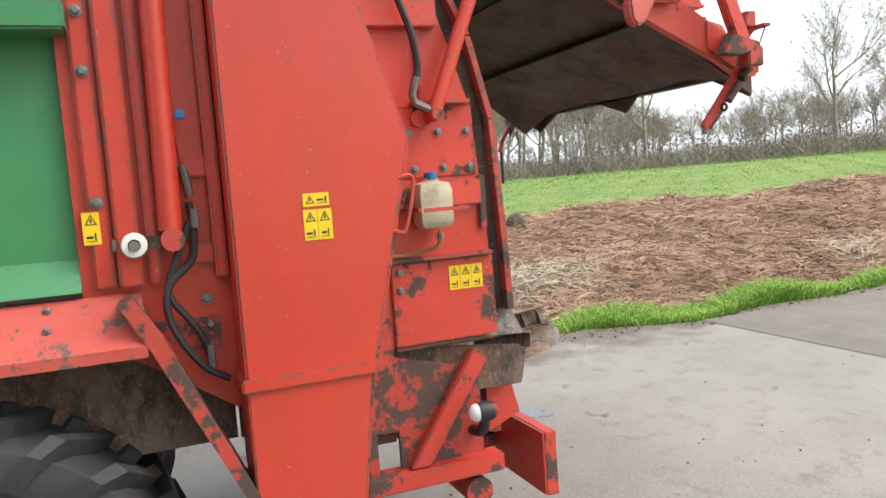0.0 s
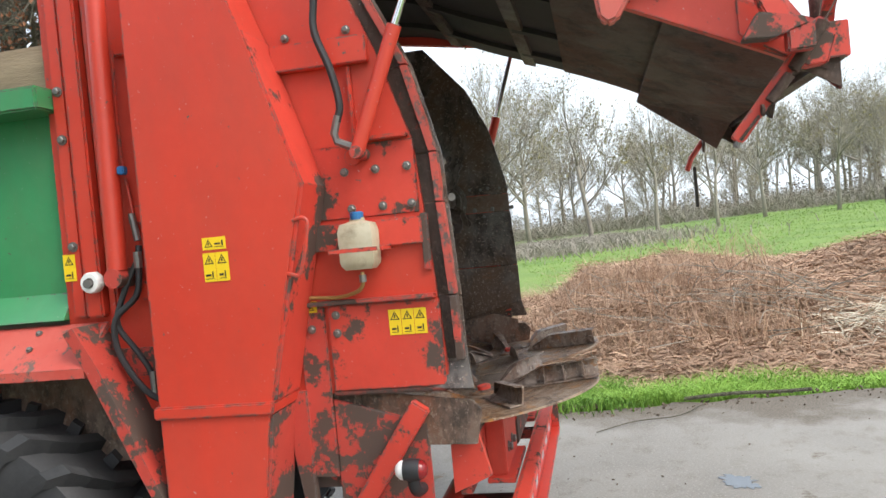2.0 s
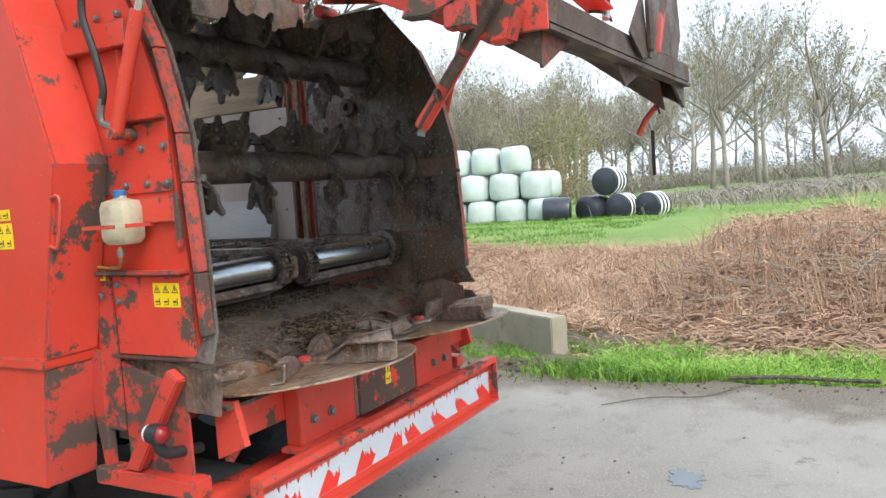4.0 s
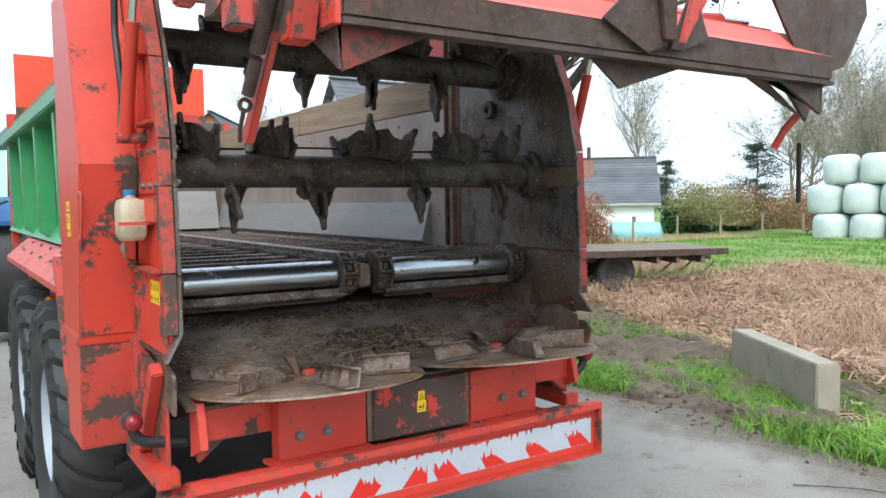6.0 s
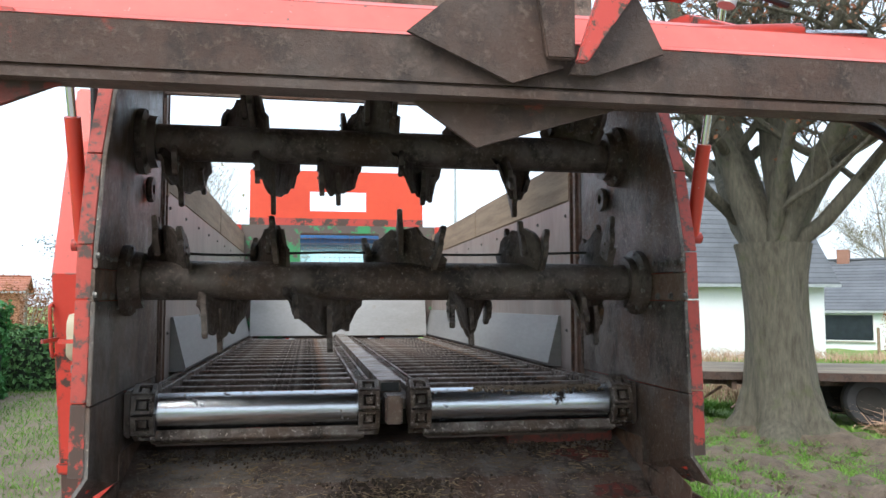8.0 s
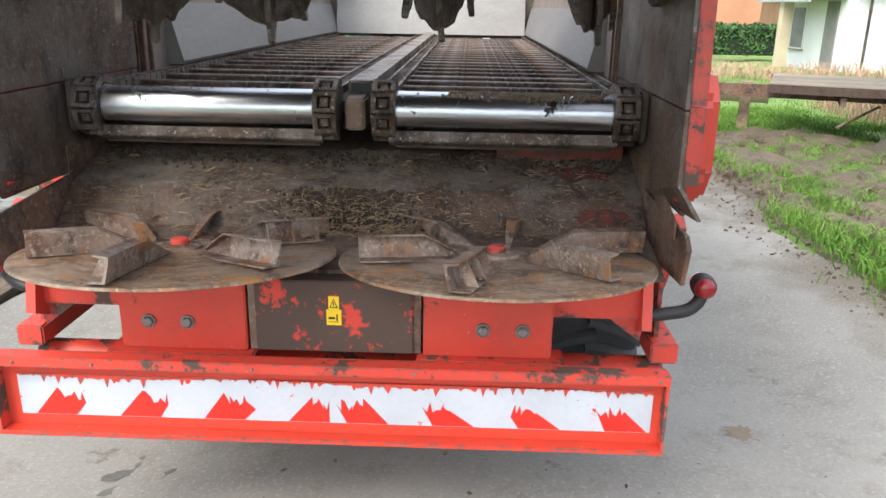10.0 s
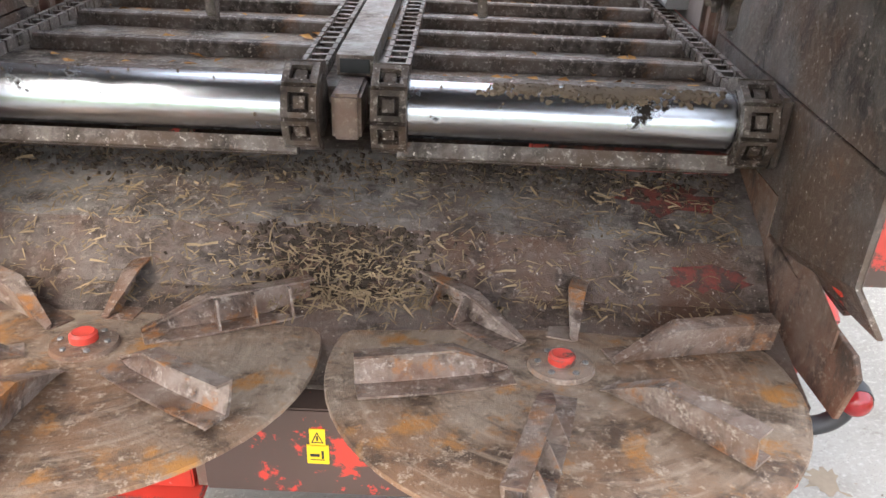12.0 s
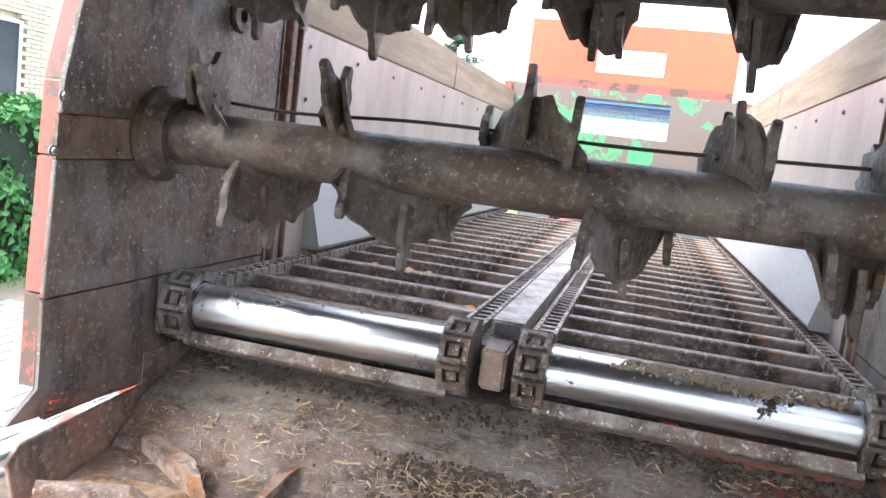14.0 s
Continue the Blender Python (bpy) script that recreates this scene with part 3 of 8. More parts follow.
# inner wall sheets of the spreading unit
for s in (-1, 1):
    bm = prism(B(), [(2.46, 1.11), (1.75, 1.108), (1.375, 1.1), (1.4, 1.2), (1.4, 1.415), (2.46, 1.415)], "x", s * 1.0, s * 1.014, 0.002)
    for v in bm.verts:      # the rear corner is bent outwards
        if v.co.y < 1.45 and v.co.z < 1.15:
            v.co.x += s * 0.06
    lower = part("lower_wall_sheet", bm, steel_wall, spreader)
    bm = prism(B(), [(2.46, 1.42), (1.4, 1.42), (1.415, 1.745), (2.46, 1.76)], "x", s * 0.998, s * 1.012, 0.002)
    middle = part("wall_sheet", bm, steel_wall, spreader)
    band = part("splice_sheet", prism(B(), [(2.46, 1.763), (1.416, 1.748), (1.42, 1.85), (2.46, 1.865)], "x", s * 1.002, s * 1.014), steel_brown, spreader)
    bm = prism(B(), [(2.46, 1.868), (1.42, 1.853), (1.425, 1.93), (1.5, 2.24), (1.62, 2.5), (1.86, 2.78), (2.46, 2.78)], "x", s * 0.996, s * 1.01, 0.002)
    upper = part("wall_sheet", bm, steel_wall, spreader)
    bolts(upper, [(s * 0.995, 1.467 + 0.115 * k, 1.888) for k in range(3)], (-s, 0, 0), 0.6)
    bolts(middle, [(s * 0.997, 1.46 + 0.115 * k, 1.725) for k in range(3)], (-s, 0, 0), 0.6)
    # red rim along the wall's rear edge
    edge = [(1.41, 1.2), (1.415, 1.43), (1.432, 1.755), (1.44, 1.93), (1.515, 2.24), (1.64, 2.51)]
    for (y0, z0), (y1, z1) in zip(edge, edge[1:]):
        bm = prism(B(), [(y0 - 0.006, z0), (y0 + 0.02, z0), (y1 + 0.02, z1 - 0.005), (y1 - 0.006, z1 - 0.005)], "x", *sorted((s * 1.015, s * 1.062)), 0.002)
        part("rear_rim", bm, red_scraped if z0 < 1.3 else rim_red, spreader)
        part("edge_sheet", prism(B(), [(y0 + 0.021, z0), (y0 + 0.09, z0), (y1 + 0.09, z1 - 0.005), (y1 + 0.021, z1 - 0.005)], "x", *sorted((s * 1.0145, s * 1.0175))), end_steel, spreader)
    # bearing rings of the rotors
    for y, z, r in ((1.8, 1.825, 0.13), (2.0, 2.38, 0.13)):
        bm = B()
        turn = Matrix.Translation((s * 0.995, y, z)) @ pose(0, 0, 0, 0, -90 * s)
        lathe(bm, [(0.05, 0), (r, 0), (r, 0.025), (r * 0.8, 0.04), (r * 0.78, 0.07), (0.05, 0.07)], turn, 28)
        ring = part("bearing_ring", bm, steel_dark, spreader, smooth=True)
        bolts(ring, [(s * 0.97, y + 0.115 * math.cos(a), z + 0.115 * math.sin(a)) for a in np.arange(8) * math.tau / 8 + 0.3], (-s, 0, 0), 0.8)
    bm = B()
    lathe(bm, [(0.022, 0), (0.05, 0), (0.055, 0.012), (0.05, 0.024), (0.022, 0.024), (0.022, 0)], Matrix.Translation((s * 0.99, 2.14, 2.21)) @ pose(0, 0, 0, 0, -90 * s), 20, closed=False)
    part("lifting_eye", bm, steel_dark, spreader, smooth=True)
    # gate guides between unit and tub
    for y0, y1 in ((2.465, 2.478), (2.535, 2.575), (2.615, 2.63)):
        part("gate_guide", box(B(), *sorted((s * 0.992, s * 1.03)), y0, y1, 1.3, 3.0, bevel=0.003), steel_brown, spreader)

bm = prism(B(), [(1.09, 2.71), (-1.09, 2.71), (-1.09, 3.55), (1.09, 3.55)], "y", 2.52, 2.535, 0.003)
part("raised_gate", bm, steel_brown, spreader, "rusty steel gate plate, raised")
part("gate_top_rail", box(B(), -1.1, 1.1, 2.5, 2.56, 3.53, 3.6, bevel=0.005), red_worn, spreader)

# drive casing, left, and the smaller one on the other side
casing = part("drive_casing", prism(B(), [(2.455, 1.12), (2.028, 1.12), (1.855, 1.85), (2.02, 2.38), (2.1, 2.61), (2.455, 2.61)], "x", -1.265, -1.04, 0.008), red, spreader)
part("lower_casing", prism(B(), [(2.455, 0.62), (2.105, 0.62), (2.04, 1.095), (2.455, 1.095)], "x", -1.262, -1.04, 0.006), red, spreader)
part("casing_lip", prism(B(), [(2.47, 1.088), (2.03, 1.088), (2.02, 1.132), (2.47, 1.132)], "x", -1.275, -1.03, 0.006), red, spreader)
bm = prism(B(), [(2.46, 0.98), (2.1, 0.98), (2.02, 1.1), (2.02, 1.38), (2.1, 1.49), (2.46, 1.49)], "x", 1.04, 1.3, 0.03)
part("drive_casing", bm, red, spreader)
for (y0, z0), (y1, z1), mt in (((2.025, 1.134), (1.855, 1.85), red_worn), ((1.855, 1.85), (2.02, 2.38), red_worn), ((2.105, 0.63), (2.041, 1.086), red_scraped)):
    part("casing_rear_plate", prism(B(), [(y0 - 0.006, z0), (y0 + 0.004, z0), (y1 + 0.004, z1), (y1 - 0.006, z1)], "x", -1.258, -1.045), mt, casing)
bm = tube(B(), curve([(-1.262, 1.9, 1.73), (-1.262, 1.86, 1.735), (-1.262, 1.85, 1.7), (-1.262, 1.885, 1.56), (-1.262, 1.915, 1.55), (-1.255, 1.97, 1.57)]), 0.007, 6)
part("grab_handle", bm, red, spreader, smooth=True)

# panel ahead of the casing, with channels, lift cylinder and hoses
def front_panel(s):
    bm = prism(B(), [(2.9, 1.3), (2.455, 1.0), (2.455, 2.75), (2.9, 2.75)], "x", *sorted((s * 1.06, s * 1.085)))
    panel = part("corner_panel", bm, red, spreader)
    for y0, y1, d in ((2.86, 2.8, 0.03), (2.79, 2.72, 0.05), (2.7, 2.665, 0.04), (2.5, 2.46, 0.05)):
        part("channel", box(B(), *sorted((s * 1.085, s * (1.085 + d))), y1, y0, 1.45, 2.74, bevel=0.008), red, panel)
    for z in (1.5, 1.78, 2.4):
        part("rib", box(B(), *sorted((s * 1.085, s * 1.11)), 2.47, 2.6, z, z + 0.07, bevel=0.006), red, panel)
    bolts(panel, [(s * 1.116, 2.83, z) for z in (2.3, 2.12, 1.72)] + [(s * 1.09, 2.535, 1.385), (s * 1.09, 2.53, 1.3)], (s, 0, 0), 1.2)
    bm = cyl(B(), (s * 1.16, 2.628, 1.62), (s * 1.16, 2.603, 2.95), 0.036, 16)
    cylinder = part("gate_cylinder", bm, red, spreader, smooth=True)
    bm = cyl(B(), (s * 1.09, 2.624, 1.59), (s * 1.2, 2.624, 1.59), 0.036, 14)
    part("pin", bm, red_scraped, cylinder, smooth=True)
    part("clip", box(B(), *sorted((s * 1.15, s * 1.18)), 2.552, 2.58, 1.96, 1.99, bevel=0.004), blue_plastic, cylinder)
    return panel


front_panel(-1)
front_panel(1)
bm = B()
lathe(bm, [(0.019, 0.026), (0.019, -0.018), (0.035, -0.018), (0.039, -0.01), (0.039, 0.019), (0.035, 0.026), (0.019, 0.026)], Matrix.Translation((-1.15, 2.737, 1.582)) @ pose(0, 0, 0, 0, -90), 28, closed=False)
knob = part("white_guide_wheel", bm, white_plastic, spreader, "white plastic guide wheel", True)
part("wheel_bolt", cyl(B(), (-1.11, 2.737, 1.582), (-1.19, 2.737, 1.58), 0.017, 8), zinc, knob, smooth=True)
part("wheel_bracket", box(B(), -1.13, -1.117, 2.66, 2.8, 1.565, 1.605, bevel=0.003), steel_brown, knob)
for pts, r, mt in (
    ([(-1.2, 2.55, 1.68), (-1.22, 2.545, 1.6), (-1.23, 2.56, 1.5), (-1.25, 2.64, 1.42), (-1.25, 2.64, 1.3), (-1.24, 2.56, 1.16), (-1.22, 2.48, 1.1)], 0.012, black_rubber),
    ([(-1.22, 2.555, 1.62), (-1.24, 2.61, 1.5), (-1.24, 2.64, 1.4), (-1.23, 2.58, 1.3), (-1.22, 2.54, 1.22), (-1.22, 2.53, 1.14)], 0.011, black_rubber),
    ([(-1.2, 2.58, 2.4), (-1.2, 2.585, 2.05), (-1.2, 2.56, 1.8)], 0.006, red),
    ([(-1.21, 2.56, 1.8), (-1.21, 2.545, 1.7)], 0.013, zinc),
    ([(-1.23, 2.54, 1.6), (-1.23, 2.54, 1.66)], 0.015, zinc),
    ([(-1.22, 2.53, 1.14), (-1.22, 2.53, 1.22)], 0.014, zinc),
):
    part("hydraulic_hose" if mt is black_rubber else "hose_fitting", tube(B(), curve([(x + 0.085, y + 0.012, z + 0.02) for x, y, z in pts]), r, 8), mt, spreader, smooth=True)

# lubricant tank on the side plate
bm = B()
prof = [(0.02, 1.532), (0.055, 1.532), (0.07, 1.545), (0.075, 1.56), (0.075, 1.605), (0.073, 1.612), (0.075, 1.62), (0.075, 1.665), (0.066, 1.69), (0.03, 1.7), (0.028, 1.71)]
lathe(bm, prof, Matrix.Translation((-1.135, 1.715, 0)), 24)
for v in bm.verts:      # a rounded square in plan
    d = Vector((v.co.x + 1.135, v.co.y - 1.715))
    if d.length > 0.05:
        a = math.atan2(d.y, d.x)
        k = 1 / max(abs(math.cos(a)), abs(math.sin(a)))
        f = 1 + 0.55 * (k - 1)
        v.co.x, v.co.y = -1.135 + d.x * f, 1.715 + d.y * f
for v in bm.verts:      # flatter towards the plate
    v.co = (-1.105 + (v.co.x + 1.135) * 0.72, 1.725 + (v.co.y - 1.715) * 0.93, v.co.z + 0.012)
tank = part("lubricant_tank", bm, tank_plastic, spreader, "yellowed white plastic tank with blue cap", True)
part("cap", lathe(B(), [(0.02, 1.705), (0.024, 1.705), (0.024, 1.728), (0.018, 1.732)], Matrix.Translation((-1.105, 1.725, 0.012)), 16), blue_plastic, tank)
bm = B()
for y in (1.632, 1.798):
    box(bm, -1.168, -1.03, y - 0.004, y + 0.004, 1.605, 1.619)
box(bm, -1.222, -1.214, 1.63, 1.8, 1.605, 1.619)
part("strap", bm, red_worn, tank)
part("outlet_hose", tube(B(), curve([(-1.135, 1.715, 1.535), (-1.135, 1.715, 1.5), (-1.12, 1.74, 1.47), (-1.07, 1.83, 1.45), (-1.06, 1.95, 1.455)]), 0.007, 8), plain("amber_hose", (0.3, 0.18, 0.06), 0.4), tank, smooth=True)
part("outlet_clip", cyl(B(), (-1.135, 1.715, 1.5), (-1.135, 1.715, 1.525), 0.013, 8), zinc, tank)

# hood cylinders on both sides
for s, low, mid, top in ((-1, (1.695, 1.955), (1.525, 2.36), (1.3, 2.86)), (1, (1.57, 2.0), (1.46, 2.33), (1.3, 2.8))):
    x = s * 1.115
    hood_cylinder = part("hood_cylinder", cyl(B(), (x, *low), (x, *mid), 0.026, 14), red, spreader, smooth=True)
    part("piston_rod", cyl(B(), (x, *mid), (x, *top), 0.014, 10), chrome, hood_cylinder, smooth=True)
    part("pivot_pin", cyl(B(), (s * 1.03, low[0], low[1] - 0.01), (s * 1.15, low[0], low[1] - 0.01), 0.022, 12), red_scraped, hood_cylinder, smooth=True)
    part("pivot_ear", lathe(B(), [(0.03, 0), (0.03, 0.025)], Matrix.Translation((s * 1.06, low[0] + 0.04, low[1] - 0.015)) @ pose(0, 0, 0, 0, 90), 16), red, hood_cylinder, smooth=True)
part("hydraulic_hose", tube(B(), curve([(-1.13, 1.78, 2.8), (-1.12, 1.8, 2.5), (-1.12, 1.81, 2.38), (-1.12, 1.765, 2.24), (-1.115, 1.745, 2.12), (-1.115, 1.76, 2.06)]), 0.014, 8), black_rubber, spreader, smooth=True)
part("hose_fitting", tube(B(), [(-1.115, 1.755, 2.08), (-1.115, 1.775, 2.02), (-1.115, 1.765, 1.99), (-1.115, 1.71, 1.965)], 0.015, 8), zinc, spreader, smooth=True)

# tub: lining, ribbed green outside, boards
def tub_side(s):
    o = lambda a, b: sorted((s * a, s * b))
    part("tub_lining", box(B(), *o(0.998, 1.015), 2.64, 7.2, 1.38, 2.27), tub_lining, spreader)
    bm = prism(B(), [(0.985, 1.675), (0.998, 1.675), (0.998, 1.41), (0.93, 1.41), (0.922, 1.425)], "y", 2.8, 7.19)
    if s < 0:
        for v in bm.verts:
            v.co.x *= -1
    part("floor_chamfer", bm, steel_bright, spreader, "scoured bright steel chamfer along the tub wall")
    part("green_wall", box(B(), *o(1.017, 1.045), 2.9, 7.25, 1.44, 2.24), green, spreader)
    bm = prism(B(), [(1.045, 1.45), (1.12, 1.45), (1.045, 1.55)], "y", 2.9, 7.2)
    if s < 0:
        for v in bm.verts:
            v.co.x *= -1
    part("green_skirt", bm, green, spreader)
    part("top_rail", box(B(), *o(1.017, 1.2), 2.86, 7.27, 2.23, 2.318, bevel=0.008), green, spreader)
    for k in range(4):
        y = 3.38 + 0.985 * k
        bm = prism(B(), [(1.045, 1.44), (1.15, 1.5), (1.165, 2.213), (1.045, 2.213)], "y", y - 0.05, y + 0.05, 0.006)
        if s < 0:
            for v in bm.verts:
                v.co.x *= -1
        part("rib", bm, green, spreader)
    for k in range(2):
        part("top_board", box(B(), *o(1.0, 1.06), 2.66 + 2.3 * k, 4.94 + 2.3 * k, 2.275, 2.5 - 0.01 * k, bevel=0.006), timber, spreader, "weathered timber board")
    bolts(spreader, [(s * 0.997, y, 2.2) for y in np.arange(2.7, 7.1, 0.5)] + [(s * 0.997, 2.7, z) for z in (1.6, 1.8, 2.0)], (-s, 0, 0), 0.6)
    # fender over the wheels
    bm = prism(B(), [(1.06, 1.43), (1.1, 1.43), (1.265, 1.285), (1.265, 1.25), (1.25, 1.25), (1.25, 1.275), (1.095, 1.41), (1.06, 1.41)], "y", 2.73, 5.6)
    if s < 0:
        for v in bm.verts:
            v.co.x *= -1
    # pinker second tone carries the sky's reflection; the brown spots are scuffs
    part("fender", bm, red_faded if s > 0 else surface("scuffed_red_sky_tint", (0.46, 0.055, 0.038), (0.54, 0.11, 0.085), 0.52, scale=3.5, fine=20, bump=0.1, c=(0.15, 0.09, 0.075), c_at=(0.57, 0.6), c_scale=9.0, c_rough=0.8, worn_edge=0.009), spreader)
    bm = prism(B(), [(2.76, 1.43), (2.68, 1.29), (2.43, 0.72), (2.47, 0.72), (2.72, 1.26), (2.8, 1.41)], "x", *o(1.06, 1.265))
    part("fender_end", bm, red_scraped, spreader)
    for y in (4.15, 5.5):
        part("fender_bracket", prism(B(), [(y, 0.95), (y + 0.06, 0.95), (y + 0.1, 1.4), (y - 0.04, 1.4)], "x", *o(1.0, 1.12)), red_worn, spreader)
    part("side_marker", box(B(), *o(1.12, 1.15), 4.15, 4.23, 1.02, 1.08, bevel=0.008), amber, spreader)
    part("chassis_rail", box(B(), *o(0.45, 0.6), 2.1, 9.0, 1.0, 1.25, bevel=0.01), red_scraped, spreader)
    part("tub_underbeam", box(B(), *o(0.8, 1.1), 2.5, 7.2, 1.22, 1.325), red_scraped, spreader)


tub_side(-1)
tub_side(1)
for s in (-1, 1):
    # brown instead of red: the shadow under the fender is put into the colour
    part("arch_plate", box(B(), *sorted((s * 0.99, s * 1.005)), 2.47, 3.3, 0.88, 1.215), steel_brown, spreader)
    bolts(spreader, [(s * 1.13, 3.0 + 0.5 * k, 1.408) for k in range(5)] + [(s * 1.19, 3.0 + 0.5 * k, 1.356) for k in range(5)], (s * 0.66, 0, 0.75), 0.8)
part("stop_board", box(B(), -1.065, -0.99, 2.6, 2.655, 2.25, 2.51, bevel=0.004), timber, spreader)
def holed_plate(x0, x1, z0, z1, hx0, hx1, hz0, hz1, y0, y1):
    """One upright plate with a rectangular opening."""
    bm = B()
    rings = [[bm.verts.new((x, y, z)) for x, z in ((a, c), (b, c), (b, d), (a, d))] for y in (y0, y1) for a, b, c, d in ((x0, x1, z0, z1), (hx0, hx1, hz0, hz1))]
    for p, q in ((0, 1), (2, 3), (0, 2), (1, 3)):
        for k in range(4):
            bm.faces.new((rings[p][k], rings[p][(k + 1) % 4], rings[q][(k + 1) % 4], rings[q][k]))
    return bm


part("tub_front", holed_plate(-1.03, 1.03, 1.38, 2.58, -0.42, 0.42, 2.18, 2.5, 7.2, 7.24), green_worn, spreader, "worn green tub front with a mesh window")
part("front_liner", prism(B(), [(7.05, 1.41), (7.195, 1.41), (7.195, 1.82), (7.17, 1.82)], "x", -0.92, 0.92), steel_bright, spreader)
bm = B()
for k in range(17):
    cyl(bm, (-0.42 + 0.0525 * k, 7.22, 2.18), (-0.42 + 0.0525 * k, 7.22, 2.5), 0.002, 4)
for k in range(7):
    cyl(bm, (-0.42, 7.225, 2.19 + 0.05 * k), (0.42, 7.225, 2.19 + 0.05 * k), 0.002, 4)
part("mesh_window", bm, steel_brown, spreader)
for s in (-1, 1):
    part("front_post", box(B(), *sorted((s * 1.03, s * 1.1)), 7.16, 7.26, 1.2, 2.58, bevel=0.006), red, spreader)
shield = part("headboard_shield", holed_plate(-0.98, 0.96, 2.6, 3.24, -0.32, 0.31, 2.785, 3.005, 7.62, 7.635), orange_red, spreader, "orange-red headboard plate with a viewing slot")
part("shield_foot", box(B(), -0.98, 0.96, 7.605, 7.62, 2.6, 2.7), red_scraped, shield)
for x in (-0.55, 0.5):
    part("shield_post", box(B(), x - 0.02, x + 0.02, 7.64, 7.665, 1.3, 3.1), red_worn, shield)
part("shield_bar", cyl(B(), (-0.95, 7.6, 2.53), (0.95, 7.6, 2.53), 0.018, 8), steel_brown, shield)

# moving floor: plate, slats, chains, centre rail, rollers
floor_group = "floor slats"
floor_steel = grimy("worn_floor_sheet", (0.2, 0.14, 0.1), (0.3, 0.27, 0.245), (0.07, 0.05, 0.038), (0.38, 0.33, 0.28), (0.36, 0.17, 0.06), (0.7, 0.45), 0.15, 3.5, (0.6, 0.66), 0.7)
part("floor_plate", box(B(), -0.99, 0.99, 2.0, 7.2, 1.31, 1.352), floor_steel, spreader)
slat_bm = B()
prism(slat_bm, [(-0.022, 0.0), (0.022, 0.0), (0.022, 0.034), (0.017, 0.039), (-0.017, 0.039), (-0.022, 0.034)], "x", -0.393, 0.393)
slat = bpy.data.meshes.new("slat")
slat_bm.to_mesh(slat)
slat_bm.free()
slat.materials.append(slat_steel)
for s, pitch, first in ((-1, 0.275, 1.97), (1, 0.222, 1.985)):
    jog = random.Random(s)
    for k in range(int(5.1 / pitch)):
        place("slat", slat, spreader, "", Matrix.Translation((s * 0.51, first + pitch * k + jog.uniform(-0.012, 0.012), 1.353)) @ pose(0, 0, 0, jog.uniform(-3, 3), 0, jog.uniform(-0.6, 0.6)))
for s in (-1, 1):       # slats that turn down over the roller
    place("slat", slat, spreader, "", Matrix.Translation((s * 0.51, 1.878, 1.262)) @ pose(0, 0, 0, 155))
for s in (-1, 1):
    for x in (0.1, 0.925):
        bm = B()
        y = 1.92
        while y < 7.05:
            for d in (-0.028, 0.028):
                box(bm, s * x + d - 0.006, s * x + d + 0.006, y, y + 0.05, 1.375, 1.405)
            box(bm, s * x - 0.028, s * x + 0.028, y + 0.018, y + 0.034, 1.38, 1.398)
            y += 0.058
        part("chain", bm, slat_steel, spreader, "steel floor chain")
        bm = B()
        turn = Matrix.Translation((s * x, 1.905, 1.335)) @ pose(0, 0, 0, 0, 90)
        lathe(bm, [(0.03, -0.04), (0.075, -0.04), (0.075, 0.04), (0.03, 0.04)], turn, 10)
        sprocket = part("sprocket", bm, steel_dark, spreader)
        for k in range(5):      # links that lie round the sprocket
            a = radians(75 + 42 * k)
            m = Matrix.Translation((s * x, 1.905 + 0.088 * math.cos(a), 1.335 + 0.088 * math.sin(a))) @ pose(0, 0, 0, math.degrees(a) - 90)
            bm = B()
            for d in (-0.032, 0.032):
                box(bm, d - 0.008, d + 0.008, -0.034, 0.034, -0.012, 0.014, m)
            for d in (-0.028, 0.028):
                box(bm, -0.032, 0.032, d - 0.006, d + 0.006, -0.012, 0.014, m)
            box(bm, -0.013, 0.013, -0.014, 0.014, -0.016, 0.008, m)
            part("chain_link", bm, slat_steel, sprocket)
    roller = part("floor_roller", cyl(B(), (s * 0.14, 1.905, 1.335), (s * 0.885, 1.905, 1.335), 0.068, 36), roller_steel, spreader, "polished steel floor roller", True)
    part("scraper_bar", box(B(), *sorted((s * 0.13, s * 0.9)), 1.90, 1.935, 1.205, 1.235, bevel=0.006), end_steel, roller)
    part("bearing_block", box(B(), *sorted((s * 0.965, s * 0.995)), 1.83, 1.99, 1.25, 1.42, bevel=0.008), steel_dark, spreader)
bm = box(B(), -0.045, 0.045, 2.02, 7.18, 1.375, 1.425)
part("centre_rail", bm, grimy("worn_rail_steel", (0.2, 0.15, 0.115), (0.3, 0.28, 0.26), (0.09, 0.065, 0.05), (0.4, 0.36, 0.32), (0.3, 0.16, 0.07), (0.6, 0.4), 0.25, 4.0, (0.6, 0.7), 0.7), spreader, "scoured steel centre rail of the floor")
# black plate painted for the shaded hollow in the rail's end
part("rail_mouth", box(B(), -0.036, 0.036, 2.016, 2.02, 1.382, 1.416), ink, spreader)
part("centre_bearing", box(B(), -0.034, 0.034, 1.85, 2.0, 1.27, 1.38, bevel=0.008), steel_brown, spreader)
# coloured black to deepen the shaded recess behind the rollers
part("roller_underbeam", box(B(), -1.0, 1.0, 2.34, 2.41, 1.14, 1.31), black_paint, spreader)

for s in (-1, 1):
    part("inner_liner", prism(B(), [(2.46, 1.2), (1.8, 1.2), (1.8, 0.88), (2.46, 0.88)], "x", *sorted((s * 0.9975, s * 1.0165))), steel_brown, spreader)
